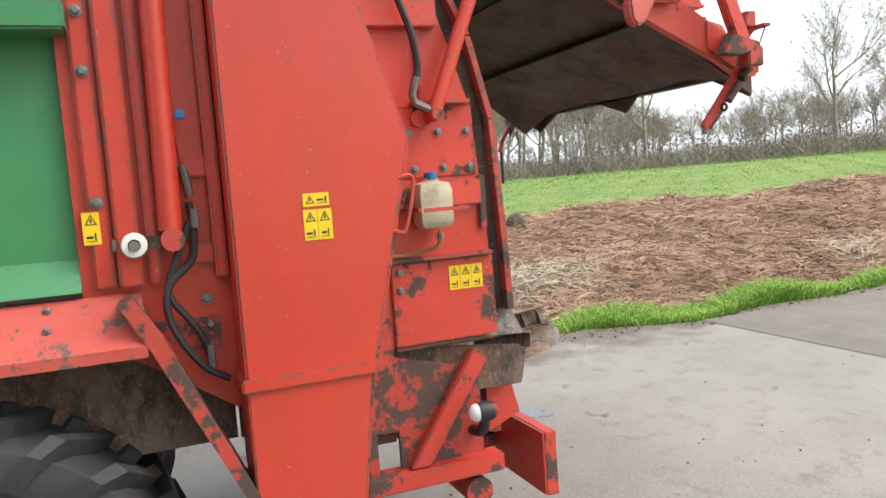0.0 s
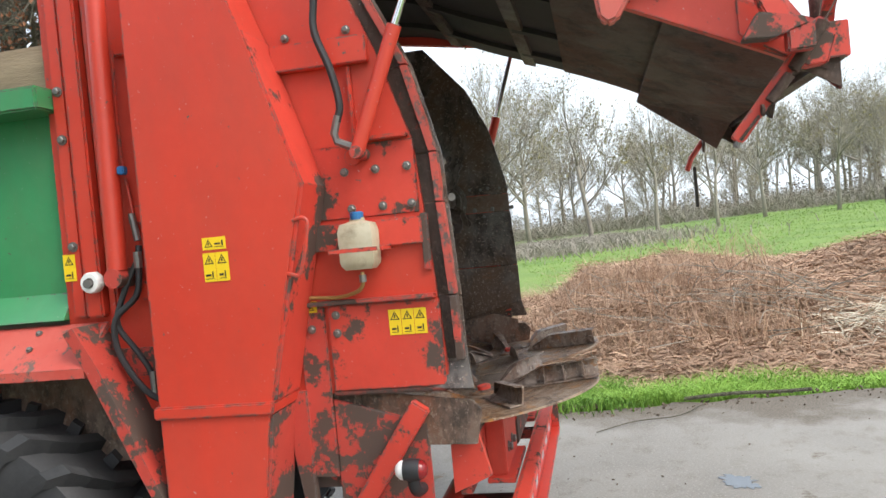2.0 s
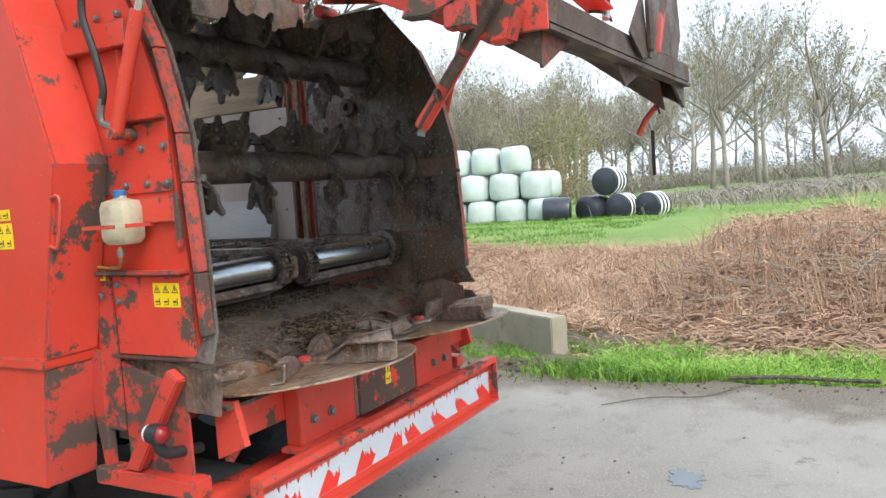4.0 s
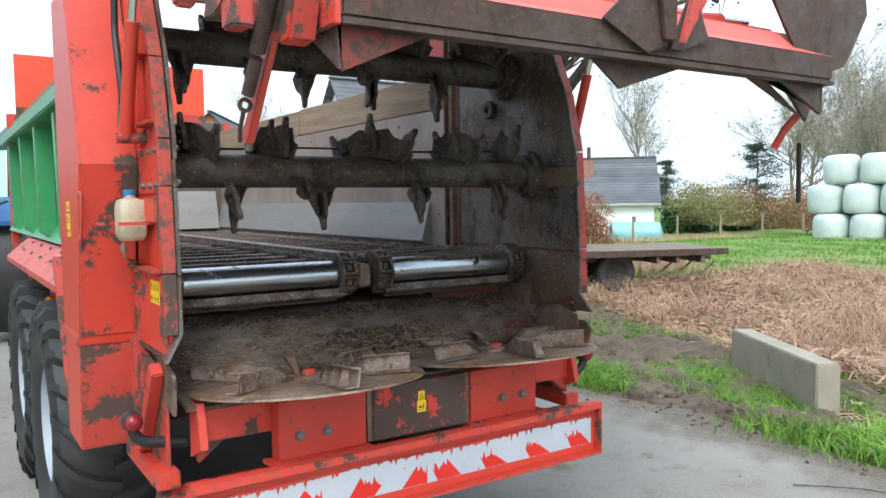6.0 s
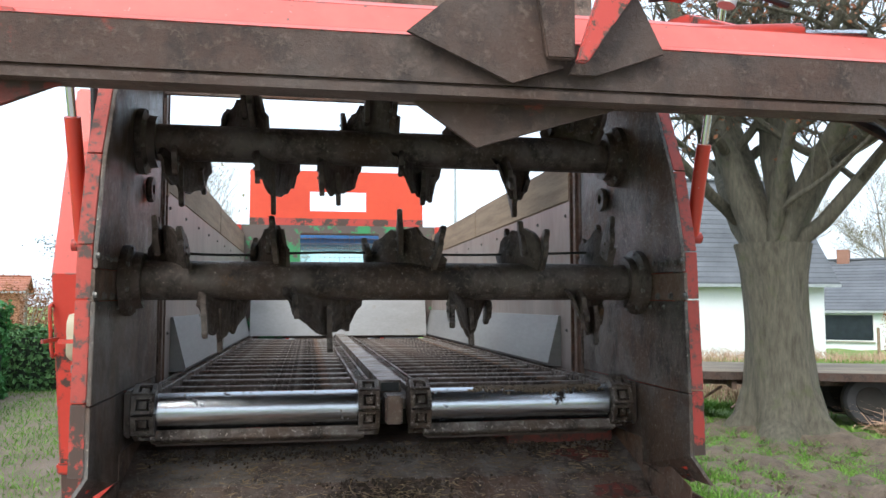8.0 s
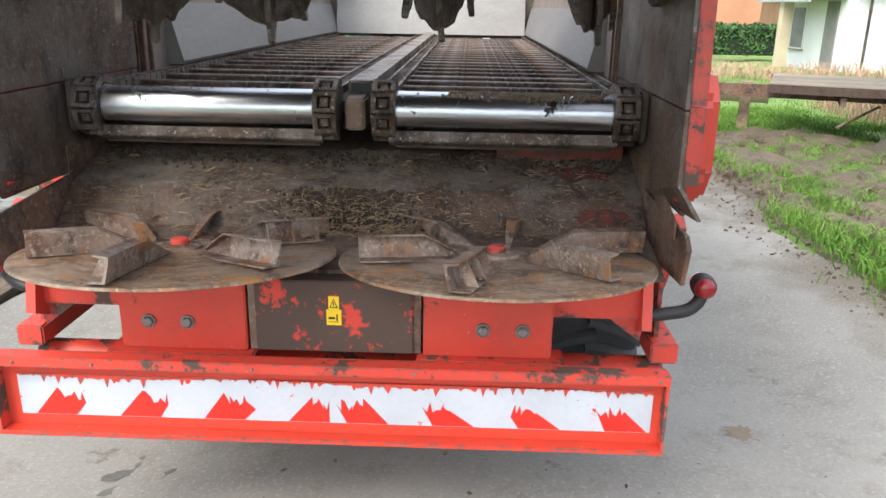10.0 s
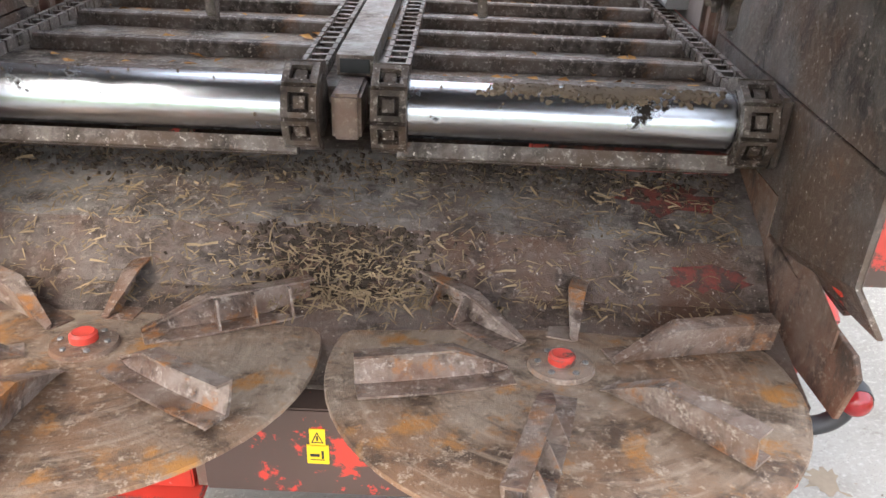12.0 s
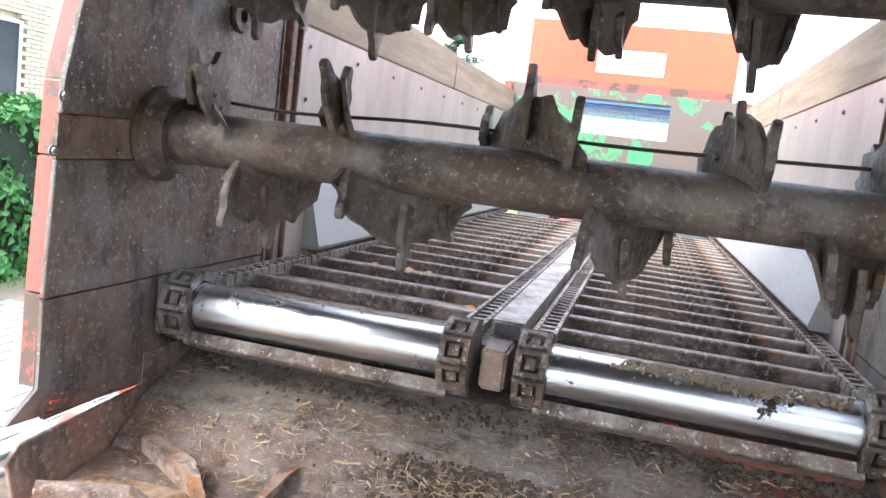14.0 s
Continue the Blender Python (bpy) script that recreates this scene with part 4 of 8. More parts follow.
for s in (-1, 1):
    bolts(spreader, [(s * 1.001, y, 1.893) for y in (1.426, 1.538, 1.649)] + [(s * 1.001, y, 1.766) for y in (1.404, 1.52, 1.629)], (-s, 0, 0), 0.85)
# deck behind the floor, with side lips
deck_steel = grimy("dung_smeared_deck", (0.1, 0.054, 0.035), (0.135, 0.105, 0.088), (0.038, 0.026, 0.02), (0.22, 0.175, 0.145), (0.15, 0.075, 0.04), (0.72, 0.42), 0.15, 3.2, (0.62, 0.72), 0.7)
deck_scoured = grimy("scoured_deck_steel", (0.12, 0.085, 0.066), (0.2, 0.18, 0.165), (0.05, 0.037, 0.03), (0.29, 0.25, 0.22), (0.16, 0.085, 0.045), (0.62, 0.38), 0.25, 3.2, (0.64, 0.74), 0.7)
line = [(2.34, 1.2), (2.06, 1.165), (1.83, 1.085), (1.8, 1.07), (1.68, 0.965), (1.4, 0.915)]
for (y0, z0), (y1, z1) in zip(line, line[1:]):
    part("deck_sheet", prism(B(), [(y0, z0), (y1, z1), (y1, z1 - 0.012), (y0, z0 - 0.012)], "x", -0.995, 0.995), deck_scoured if y0 in (2.06, 1.83) else deck_steel, spreader)
for s in (-1, 1):
    bm = prism(B(), [(1.8, 1.1), (1.39, 1.055), (1.36, 1.02), (1.385, 0.9), (1.8, 0.9)], "x", s * 0.998, s * 1.012, 0.002)
    for v in bm.verts:
        v.co.x += s * 0.12 * max(0, 1.7 - v.co.y)
    part("deck_lip", bm, steel_brown, spreader)
part("lip_filler", prism(B(), [(1.795, 1.21), (1.795, 1.04), (1.43, 1.03), (1.43, 1.085), (1.62, 1.14)], "x", 1.0135, 1.0185), steel_brown, spreader)
jag = random.Random(8)
for x0, x1, y0, y1 in ((0.62, 0.93, 1.86, 1.99), (0.74, 0.97, 1.7, 1.76)):
    ring = []
    for q in range(26):
        w = q * math.tau / 26
        f = jag.uniform(0.5, 1.0)
        ring.append(((x0 + x1) / 2 + f * (x1 - x0) / 2 * math.cos(w), (y0 + y1) / 2 + f * (y1 - y0) / 2 * math.sin(w)))
    bm = B()
    bm.faces.new([bm.verts.new((x, y, float(np.interp(y, [1.4, 1.68, 1.8, 1.83, 2.06], [0.915, 0.965, 1.07, 1.085, 1.165])) + 0.004)) for x, y in ring])
    bmesh.ops.triangulate(bm, faces=bm.faces[:])
    part("red_paint_remnant", bm, rust_red, spreader)
part("red_beam_end", box(B(), 0.5, 0.96, 2.02, 2.338, 1.15, 1.25, bevel=0.004), rust_red, spreader)
part("deck_bracket", prism(B(), [(1.62, 0.6), (1.42, 0.78), (1.42, 0.9), (1.75, 0.9)], "x", -0.06, 0.06), steel_brown, spreader)

# spreading discs
def disc(s):
    c = Vector((s * 0.487, 1.432, 0.957))
    at = Matrix.Translation(c) @ pose(0, 0, 0, -6.2)
    bm = B()
    lathe(bm, [(0.02, 0.006), (0.12, 0.008), (0.3, 0.003), (0.46, 0.0), (0.476, -0.004), (0.478, -0.012), (0.46, -0.012), (0.02, -0.008)], at, 64)
    plate = part("spreading_disc", bm, DISC_STEEL[s], spreader, "scoured rusty spreading disc with six bent vanes", True)
    part("hub_flange", lathe(B(), [(0.07, 0.005), (0.066, 0.016), (0.04, 0.02)], at, 24), steel_disc, plate, smooth=True)
    part("hub", lathe(B(), [(0.028, 0.018), (0.028, 0.034), (0.022, 0.039), (0.008, 0.036)], at, 20), red_worn, plate, "worn red hub", True)
    bolts(plate, [tuple(at @ Vector((0.048 * math.cos(a), 0.048 * math.sin(a), 0.014))) for a in np.arange(6) * math.tau / 6], (0, 0, 1), 0.6)
    for k in range(6):
        m = at @ pose(0, 0, 0.006, 0, 0, 60 * k + (14 if s > 0 else 28)) @ Matrix.Diagonal((1, s, 1, 1))
        long = k % 2 == 0
        bm = B()
        rows = []
        n = 9
        for i in range(n):
            t = i / (n - 1)
            r = 0.11 + (0.37 if long else 0.31) * t
            top = 0.008 + 0.062 * min(1, t * 2.8)
            bend = 0.006 * math.sin(t * 3.0)
            fold = 0.022 * min(1, t * 2.8)
            rows.append([bm.verts.new(m @ Vector(p)) for p in ((r, 0.05 + bend, 0.0), (r, -0.004 + bend, 0.0), (r, bend - 0.012, top * 0.5), (r, bend - 0.018, top), (r + 0.004, bend + fold, top + 0.006), (r + 0.004, bend + fold, top + 0.001), (r, bend - 0.01, top - 0.006), (r, bend - 0.005, top * 0.5), (r, 0.004 + bend, 0.006), (r, 0.05 + bend, 0.005))])
        for a, b in zip(rows, rows[1:]):
            for j in range(10):
                bm.faces.new((a[j], a[(j + 1) % 10], b[(j + 1) % 10], b[j]))
        bm.faces.new(rows[0][::-1])
        bm.faces.new(rows[-1])
        vane = part("vane", bm, vane_steel, plate)
        if long:
            for r in (0.26, 0.34, 0.42):
                bm = B()
                q = [(r, 0.01, 0.006), (r, 0.06, 0.006), (r, 0.03, 0.065), (r, 0.006, 0.065)]
                lo, hi = [bm.verts.new(m @ Vector(v)) for v in q], [bm.verts.new(m @ (Vector(v) + Vector((0.005, 0, 0)))) for v in q]
                bm.faces.new(lo), bm.faces.new(hi[::-1])
                for j in range(4):
                    bm.faces.new((lo[j], lo[(j + 1) % 4], hi[(j + 1) % 4], hi[j]))
                part("gusset", bm, vane_steel, vane)
    return plate


disc(-1)
disc(1)

# rotors with screw flights and bolted tines
def rotor(y, z, flights, r0=0.073):
    drum = part("beater_rotor", cyl(B(), (-0.97, y, z), (0.97, y, z), r0, 28), steel_dark, spreader, "dung-stained beater rotor with screw flights", True)
    for k, (x0, x1, mid, half) in enumerate(flights):
        rng = random.Random(k * 7 + int(z * 10))
        n = 14
        rows = []
        bm = B()
        for i in range(n + 1):
            t = i / n
            a = radians(mid + (2 * t - 1) * half)
            ro = 0.203 + 0.016 * rng.uniform(-1, 1) if 0.1 < t < 0.9 else 0.16
            xx = x0 + (x1 - x0) * t
            rows.append([bm.verts.new((xx + d, y + r * math.cos(a), z + r * math.sin(a))) for r, d in ((r0 - 0.01, -0.008), (ro, -0.006), (ro, 0.006), (r0 - 0.01, 0.008))])
        for a, b in zip(rows, rows[1:]):
            for j in range(4):
                bm.faces.new((a[j], a[(j + 1) % 4], b[(j + 1) % 4], b[j]))
        bm.faces.new(rows[0][::-1])
        bm.faces.new(rows[-1])
        flight = part("flight", bm, steel_dark, drum, smooth=True)
        for t in (0.12, 0.5, 0.88):
            a = mid + (2 * t - 1) * half
            side = 1 if rng.random() < 0.5 else -1
            m = Matrix.Translation((x0 + (x1 - x0) * t, y, z)) @ pose(0, 0, 0, a) @ pose(0, 0, 0, 0, 0, rng.uniform(-8, 8))
            long = rng.uniform(0.235, 0.285)
            bm = B()
            prism(bm, [(0.1, -0.044), (0.16, -0.048), (long - 0.07, -0.042), (long - 0.05, -0.018), (long - 0.01, -0.016), (long, -0.003), (long - 0.004, 0.012), (long - 0.05, 0.014), (long - 0.06, 0.034), (long - 0.095, 0.046), (0.1, 0.044)], "x", *sorted((side * 0.006, side * 0.026)), 0.003)
            bmesh.ops.transform(bm, matrix=m, verts=bm.verts[:])
            tine = part("tine", bm, steel_dark, flight)
            bolts(tine, [tuple(m @ Vector((side * 0.026, r, 0.0))) for r in (0.125, 0.165)], tuple((m.to_3x3() @ Vector((side, 0, 0)))), 0.5)
    return drum


# start and end along the drum, middle and half of the arc in degrees; 90 points up, 180 to the rear
rotor(1.8, 1.825, ((-0.93, -0.76, 100, 48), (-0.72, -0.56, 275, 60), (-0.55, -0.41, 85, 50), (-0.42, -0.13, 262, 62), (-0.11, 0.17, 92, 58), (0.2, 0.38, 270, 60), (0.43, 0.56, 95, 52), (0.66, 0.88, 265, 60), (0.79, 0.86, 80, 45)))
rotor(2.0, 2.38, ((-0.9, -0.74, 265, 58), (-0.7, -0.5, 90, 55), (-0.55, -0.38, 270, 60), (-0.3, -0.12, 280, 55), (-0.2, 0.02, 85, 50), (0.0, 0.22, 262, 62), (0.24, 0.42, 95, 52), (0.42, 0.62, 268, 60), (0.68, 0.88, 100, 50)))
part("twine", tube(B(), curve([(-0.9, 1.87, 1.935), (-0.62, 1.87, 1.925), (-0.25, 1.88, 1.94), (0.28, 1.88, 1.935), (0.82, 1.88, 1.95)]), 0.005, 6), ink, spreader)

# rear cross beam, tube, marker board
red_plate = surface("scuffed_red_plate", (0.44, 0.032, 0.018), (0.56, 0.05, 0.028), 0.5, scale=3, fine=30, bump=0.12, c=(0.14, 0.06, 0.045), c_at=(0.62, 0.64), c_scale=9.0, c_rough=0.85, film=((0.13, 0.06, 0.045), 0.35))
beam = part("cross_beam", box(B(), -0.94, 0.94, 1.42, 1.5, 0.77, 0.9, bevel=0.005), red_worn, spreader)
for s in (-1, 1):
    plate = part("bolt_plate", box(B(), *sorted((s * 0.27, s * 0.66)), 1.345, 1.42, 0.665, 0.9, bevel=0.004), red_plate, spreader)
    part("plate_foot", box(B(), *sorted((s * 0.25, s * 0.7)), 1.31, 1.42, 0.645, 0.665, bevel=0.003), red_worn, plate)
    bolts(plate, [(s * x, 1.344, 0.755) for x in (0.45, 0.57)], (0, -1, 0), 1.4)
    part("beam_end", prism(B(), [(1.5, 0.93), (1.4, 0.93), (1.36, 0.76), (1.5, 0.7)], "x", *sorted((s * 0.93, s * 0.96))), red_worn, spreader)
    part("beam_gusset", prism(B(), [(s * 0.955, 0.77), (s * 0.84, 0.77), (s * 0.945, 0.69)], "y", 1.44, 1.48), red_scraped, spreader)
    part("web", box(B(), *sorted((s * 0.235, s * 0.262)), 1.35, 1.42, 0.67, 0.9), steel_brown, spreader)
part("centre_plate", box(B(), -0.24, 0.24, 1.34, 1.42, 0.67, 0.9, bevel=0.004), surface("bare_scraped_plate", (0.5, 0.04, 0.025), (0.58, 0.05, 0.03), 0.6, scale=2, fine=24, bump=0.2, c=RUST_BROWN, c_at=(0.44, 0.47), c_scale=8.0, c_rough=0.85), spreader)
part("cross_tube", cyl(B(), (-1.06, 1.6, 0.51), (1.06, 1.6, 0.51), 0.055, 20), red_worn, spreader, smooth=True)
for s in (-1, 1):
    part("board_arm", box(B(), *sorted((s * 0.5, s * 0.56)), 1.29, 1.6, 0.49, 0.54), red_scraped, spreader)
stripe_red = surface("red_reflective_foil", (0.56, 0.016, 0.01), (0.66, 0.03, 0.018), 0.35, scale=5, fine=50, bump=0.05, c=(0.3, 0.05, 0.035), c_at=(0.66, 0.72), c_scale=16)
bm = B()
box(bm, -1.02, 0.995, 1.285, 1.297, 0.412, 0.67, bevel=0.002)
board = part("marker_board", bm, red, spreader, "red channel board with peeling red and white warning stripes")
for z0, z1 in ((0.408, 0.423), (0.638, 0.672)):
    part("board_flange", box(B(), -1.025, 1.0, 1.235, 1.285, z0, z1, bevel=0.003), red_worn if z0 > 0.5 else red, board)
for x in (-1.022, 0.99):
    part("board_end", box(B(), x, x + 0.008, 1.237, 1.285, 0.423, 0.638), red_worn, board)
part("stripe_ground", box(B(), -0.97, 0.965, 1.2815, 1.285, 0.459, 0.597), board_white, board, "peeling white reflective foil")
for s in (-1, 1):
    for k in range(4):
        a = 0.03 + 0.262 * k if s > 0 else 0.0 + 0.262 * k
        jag = random.Random(k * 3 + s)
        ragged = [(a + 0.055 - 0.085 * q + jag.uniform(-0.006, 0.006), 0.535 - 0.012 * q + jag.uniform(-0.026, 0.018)) for q in np.arange(0, 1.01, 0.1)]
        bm = prism(B(), [(a, 0.462), (a + 0.125, 0.462)] + ragged, "y", 1.2785, 1.2812)
        for v in bm.verts:
            v.co.x = s * (v.co.x if v.co.x > 0 else 0) + (0.012 if s > 0 else -0.012)
        part("red_stripe", bm, stripe_red, board)
jag = random.Random(21)
xs = np.arange(-0.97, 0.9651, 0.0075)
tear = [(x, 0.598) for x in xs[::-1]] + [(x, 0.593 - 0.006 * math.sin(x * 7) - jag.choice((0.0, 0.0, 0.004, 0.006, 0.012, 0.03)) * jag.random()) for x in xs]
part("torn_edge", prism(B(), [(float(x), float(z)) for x, z in tear], "y", 1.2786, 1.2811), red, board)
bolts(board, [(x, 1.234, 0.655) for x in np.arange(-0.95, 1.0, 0.24)], (0, -1, 0), 0.35)

# rubber lamp arms
for s, y in ((-1, 1.6), (1, 1.53)):
    arm = part("lamp_arm", tube(B(), curve([(s * 0.95, y, 0.735), (s * 1.04, y, 0.75), (s * 1.11, y, 0.765), (s * 1.145, y, 0.8), (s * 1.15, y, 0.845)]), 0.022, 10), black_rubber, spreader, smooth=True)
    part("lamp_housing", lathe(B(), [(0.02, -0.03), (0.036, -0.028), (0.04, 0.0), (0.036, 0.028), (0.02, 0.03)], Matrix.Translation((s * 1.152, y, 0.85)) @ pose(0, 0, 0, 90), 18), black_rubber, arm, smooth=True)
    part("red_lens", lathe(B(), [(0.034, 0.026), (0.03, 0.04), (0.018, 0.05), (0.004, 0.052)], Matrix.Translation((s * 1.152, y, 0.85)) @ pose(0, 0, 0, 90), 18), red_lens, arm, smooth=True)
    part("white_lens", lathe(B(), [(0.034, -0.026), (0.032, -0.042), (0.02, -0.056), (0.004, -0.06)], Matrix.Translation((s * 1.152, y, 0.85)) @ pose(0, 0, 0, 90), 18), white_plastic, arm, smooth=True)

# warning stickers
def sticker(name, m, w, h, cells, parent=spreader):
    """A yellow warning label with triangles and bars printed on it; m: its centre, x to the right, y up."""
    bm = box(B(), -w / 2, w / 2, -h / 2, h / 2, 0, 0.002, m)
    label = part(name, bm, yellow, parent, "yellow warning sticker with black pictograms")
    for cx, cy, cw, ch, tri in cells:
        bm = B()
        if tri:
            for lo, hi in ((0.5, 0.4),):
                outer = [(cx - cw * lo, cy - ch * 0.4), (cx + cw * lo, cy - ch * 0.4), (cx, cy + ch * 0.5)]
                inner = [(cx - cw * 0.34, cy - ch * 0.31), (cx + cw * 0.34, cy - ch * 0.31), (cx, cy + ch * 0.33)]
                a, b = [bm.verts.new(m @ Vector((*p, 0.0028))) for p in outer], [bm.verts.new(m @ Vector((*p, 0.0028))) for p in inner]
                for i in range(3):
                    bm.faces.new((a[i], a[(i + 1) % 3], b[(i + 1) % 3], b[i]))
            box(bm, cx - cw * 0.07, cx + cw * 0.07, cy - ch * 0.2, cy + ch * 0.14, 0.0024, 0.003, m)
        else:
            box(bm, cx - cw * 0.45, cx + cw * 0.1, cy - ch * 0.15, cy + ch * 0.05, 0.0024, 0.003, m)
            box(bm, cx + cw * 0.2, cx + cw * 0.34, cy - ch * 0.3, cy + ch * 0.3, 0.0024, 0.003, m)
            box(bm, cx - cw * 0.45, cx + cw * 0.4, cy - ch * 0.42, cy - ch * 0.36, 0.0024, 0.003, m)
        part("pictogram", bm, ink, label)
    return label


def on_left(x, y, z):
    return Matrix(((0, 0, -1, x), (-1, 0, 0, y), (0, 1, 0, z), (0, 0, 0, 1)))


sticker("warning_sticker", on_left(-1.2655, 2.185, 1.68), 0.085, 0.042, [(-0.02, 0, 0.03, 0.03, True), (0.02, 0, 0.04, 0.03, False)])
sticker("warning_sticker", on_left(-1.2655, 2.208, 1.6), 0.044, 0.098, [(0, 0.025, 0.034, 0.036, True), (0, -0.025, 0.036, 0.036, False)])
sticker("warning_sticker", on_left(-1.2655, 2.161, 1.6), 0.046, 0.098, [(0, 0.025, 0.034, 0.036, True), (0, -0.025, 0.03, 0.036, False)])
for k in range(3):
    sticker("warning_sticker", on_left(-1.0505, 1.638 - 0.046 * k, 1.345), 0.044, 0.09, [(0, 0.022, 0.034, 0.034, True), (0, -0.022, 0.03, 0.034, False)])
sticker("warning_sticker", on_left(-1.0465, 1.95, 1.42), 0.05, 0.04, [(0, 0, 0.03, 0.03, True)])
sticker("warning_sticker", on_left(-1.116, 2.853, 1.643), 0.05, 0.1, [(0, 0.025, 0.036, 0.036, True), (0, -0.025, 0.036, 0.036, False)])
sticker("warning_sticker", pose(0.0, 1.3395, 0.83, 90), 0.032, 0.045, [(0, 0, 0.026, 0.034, True)])
sticker("warning_sticker", pose(0.0, 1.3395, 0.785, 90), 0.045, 0.05, [(0, 0, 0.036, 0.036, False)])
for k in range(4):
    part("yellow_letter_bar", box(B(), -1.0475, -1.045, 4.79 + 0.1 * k, 4.865 + 0.1 * k, 1.885, 2.085), yellow, spreader)
for k in range(8):
    part("yellow_letter_bar", box(B(), -1.0475, -1.045, 4.815 + 0.048 * k, 4.848 + 0.048 * k, 1.735, 1.815), yellow, spreader)

# wheels
def wheel(s, y):
    z = 0.44
    rim_turn = Matrix.Translation((s * 1.02, y, z)) @ pose(0, 0, 0, 0, 90 * s) @ Matrix.Diagonal((0.92, 0.92, 1, 1))
    turn = Matrix.Translation((s * 1.02, y, z)) @ pose(0, 0, 0, 0, 90 * s) @ Matrix.Diagonal((1.13, 1.13, 1, 1))
    tyre_profile = [(0.272, -0.23), (0.34, -0.265), (0.5, -0.275), (0.56, -0.255), (0.585, -0.2), (0.592, 0), (0.585, 0.2), (0.56, 0.255), (0.5, 0.275), (0.34, 0.265), (0.272, 0.23)]
    bm = lathe(B(), tyre_profile, turn, 56, closed=False)
    top = part("wheel", lathe(B(), [(0.34, -0.22), (0.345, 0.2), (0.36, 0.235), (0.335, 0.24), (0.31, 0.2), (0.29, 0.1), (0.18, 0.06), (0.12, 0.09), (0.03, 0.09)], rim_turn, 40), rim_grey, spreader, "grey rim with a wide lugged tyre", True)
    tyre = part("tyre", bm, rubber, top, "black agricultural tyre", True)
    lug = B()
    for d in (-1, 1):
        pts = []
        for u, a in ((-0.02, 0.0), (0.1, 0.05), (0.19, 0.13), (0.245, 0.21), (0.278, 0.27), (0.283, 0.31)):
            r = 0.592 if u < 0.2 else (0.584 if u < 0.25 else (0.55 if u < 0.28 else 0.49))
            pts.append((u * d, a, r))
        w = 0.046
        rows = []
        for u, a, r in pts:
            row = []
            high = 0.04 if u * d < 0.25 else 0.018
            for da, dr in ((-w, -0.02), (-w * 0.82, high), (w * 0.6, high), (w, -0.02)):
                row.append((u, a + da, r + dr))
            rows.append(row)
        for k in range(22):
            a0 = k * math.tau / 22 + (math.tau / 44 if d > 0 else 0)
            vs = [[lug.verts.new(turn @ Vector((r * math.cos(a + a0), r * math.sin(a + a0), u))) for u, a, r in row] for row in rows]
            for p, q in zip(vs, vs[1:]):
                for j in range(4):
                    lug.faces.new((p[j], p[(j + 1) % 4], q[(j + 1) % 4], q[j]))
            lug.faces.new(vs[0][::-1])
            lug.faces.new(vs[-1])
    part("tread", lug, rubber, top)
    bolts(top, [tuple(rim_turn @ Vector((0.15 * math.cos(a), 0.15 * math.sin(a), 0.075))) for a in np.arange(8) * math.tau / 8], (s, 0, 0), 1.2)


for s in (-1, 1):
    for y in (3.34, 4.77):
        wheel(s, y)
for y in (3.34, 4.77):
    part("axle", cyl(B(), (-0.8, y, 0.44), (0.8, y, 0.44), 0.07, 12), steel_brown, spreader)
part("rear_crossbar", box(B(), -1.0, 1.0, 1.9, 2.0, 0.75, 1.0), red_scraped, spreader)
part("drawbar", box(B(), -0.15, 0.15, 7.2, 9.6, 0.75, 0.95, bevel=0.01), red_worn, spreader)

# raised hood
prof = curve([(0, 2.25, 2.9), (0, 1.8, 2.85), (0, 1.4, 2.69), (0, 0.93, 2.51), (0, 0.56, 2.34), (0, 0.24, 2.165)], 25)
bm = B()
rows = [[bm.verts.new((x, p.y, p.z + d)) for x, d in ((-1.02, 0), (1.02, 0), (1.02, 0.012), (-1.02, 0.012))] for p in prof]
for a, b in zip(rows, rows[1:]):
    for j in range(4):
        bm.faces.new((a[j], a[(j + 1) % 4], b[(j + 1) % 4], b[j]))
bm.faces.new(rows[0]), bm.faces.new(rows[-1])
hood = part("hood", bm, black_paint, spreader, "raised hood with blackened curved inside")
bm = B()
rows = [[bm.verts.new((x, p.y, p.z + d)) for x, d in ((-1.0, -0.012), (1.0, -0.012), (1.0, -0.004), (-1.0, -0.004))] for p in prof[14:]]
for a, b in zip(rows, rows[1:]):
    for j in range(4):
        bm.faces.new((a[j], a[(j + 1) % 4], b[(j + 1) % 4], b[j]))
bm.faces.new(rows[0]), bm.faces.new(rows[-1])
part("hood_lower_sheet", bm, brown_sheet, hood, "brown stained lower sheet inside the hood")
for x in (-0.5, 0.15, 0.7):
    bm = B()
    for a, b in zip(prof[2:14], prof[3:15]):
        prism(bm, [(a.y, a.z - 0.025), (b.y, b.z - 0.025), (b.y, b.z), (a.y, a.z)], "x", x - 0.035, x + 0.035)
    part("hood_rib", bm, black_paint, hood)
for i in (7, 12):
    p = prof[i]
    part("hood_cross_rib", box(B(), -1.0, 1.0, -0.035, 0.035, -0.012, 0.012, Matrix.Translation(p - Vector((0, 0, 0.012))) @ pose(0, 0, 0, 20)), end_steel, hood)
# brown end sheet that droops below the curve, with torn points
bm = B()
a = [(-0.98, 0.62, 2.33), (1.0, 0.62, 2.31), (1.0, 0.2, 1.99), (0.72, 0.16, 2.1), (0.3, 0.14, 2.115), (-0.05, 0.14, 2.1), (-0.6, 0.13, 2.12), (-0.98, 0.14, 2.06)]
top = [bm.verts.new(p) for p in a]
low = [bm.verts.new((x, y, z - 0.008)) for x, y, z in a]
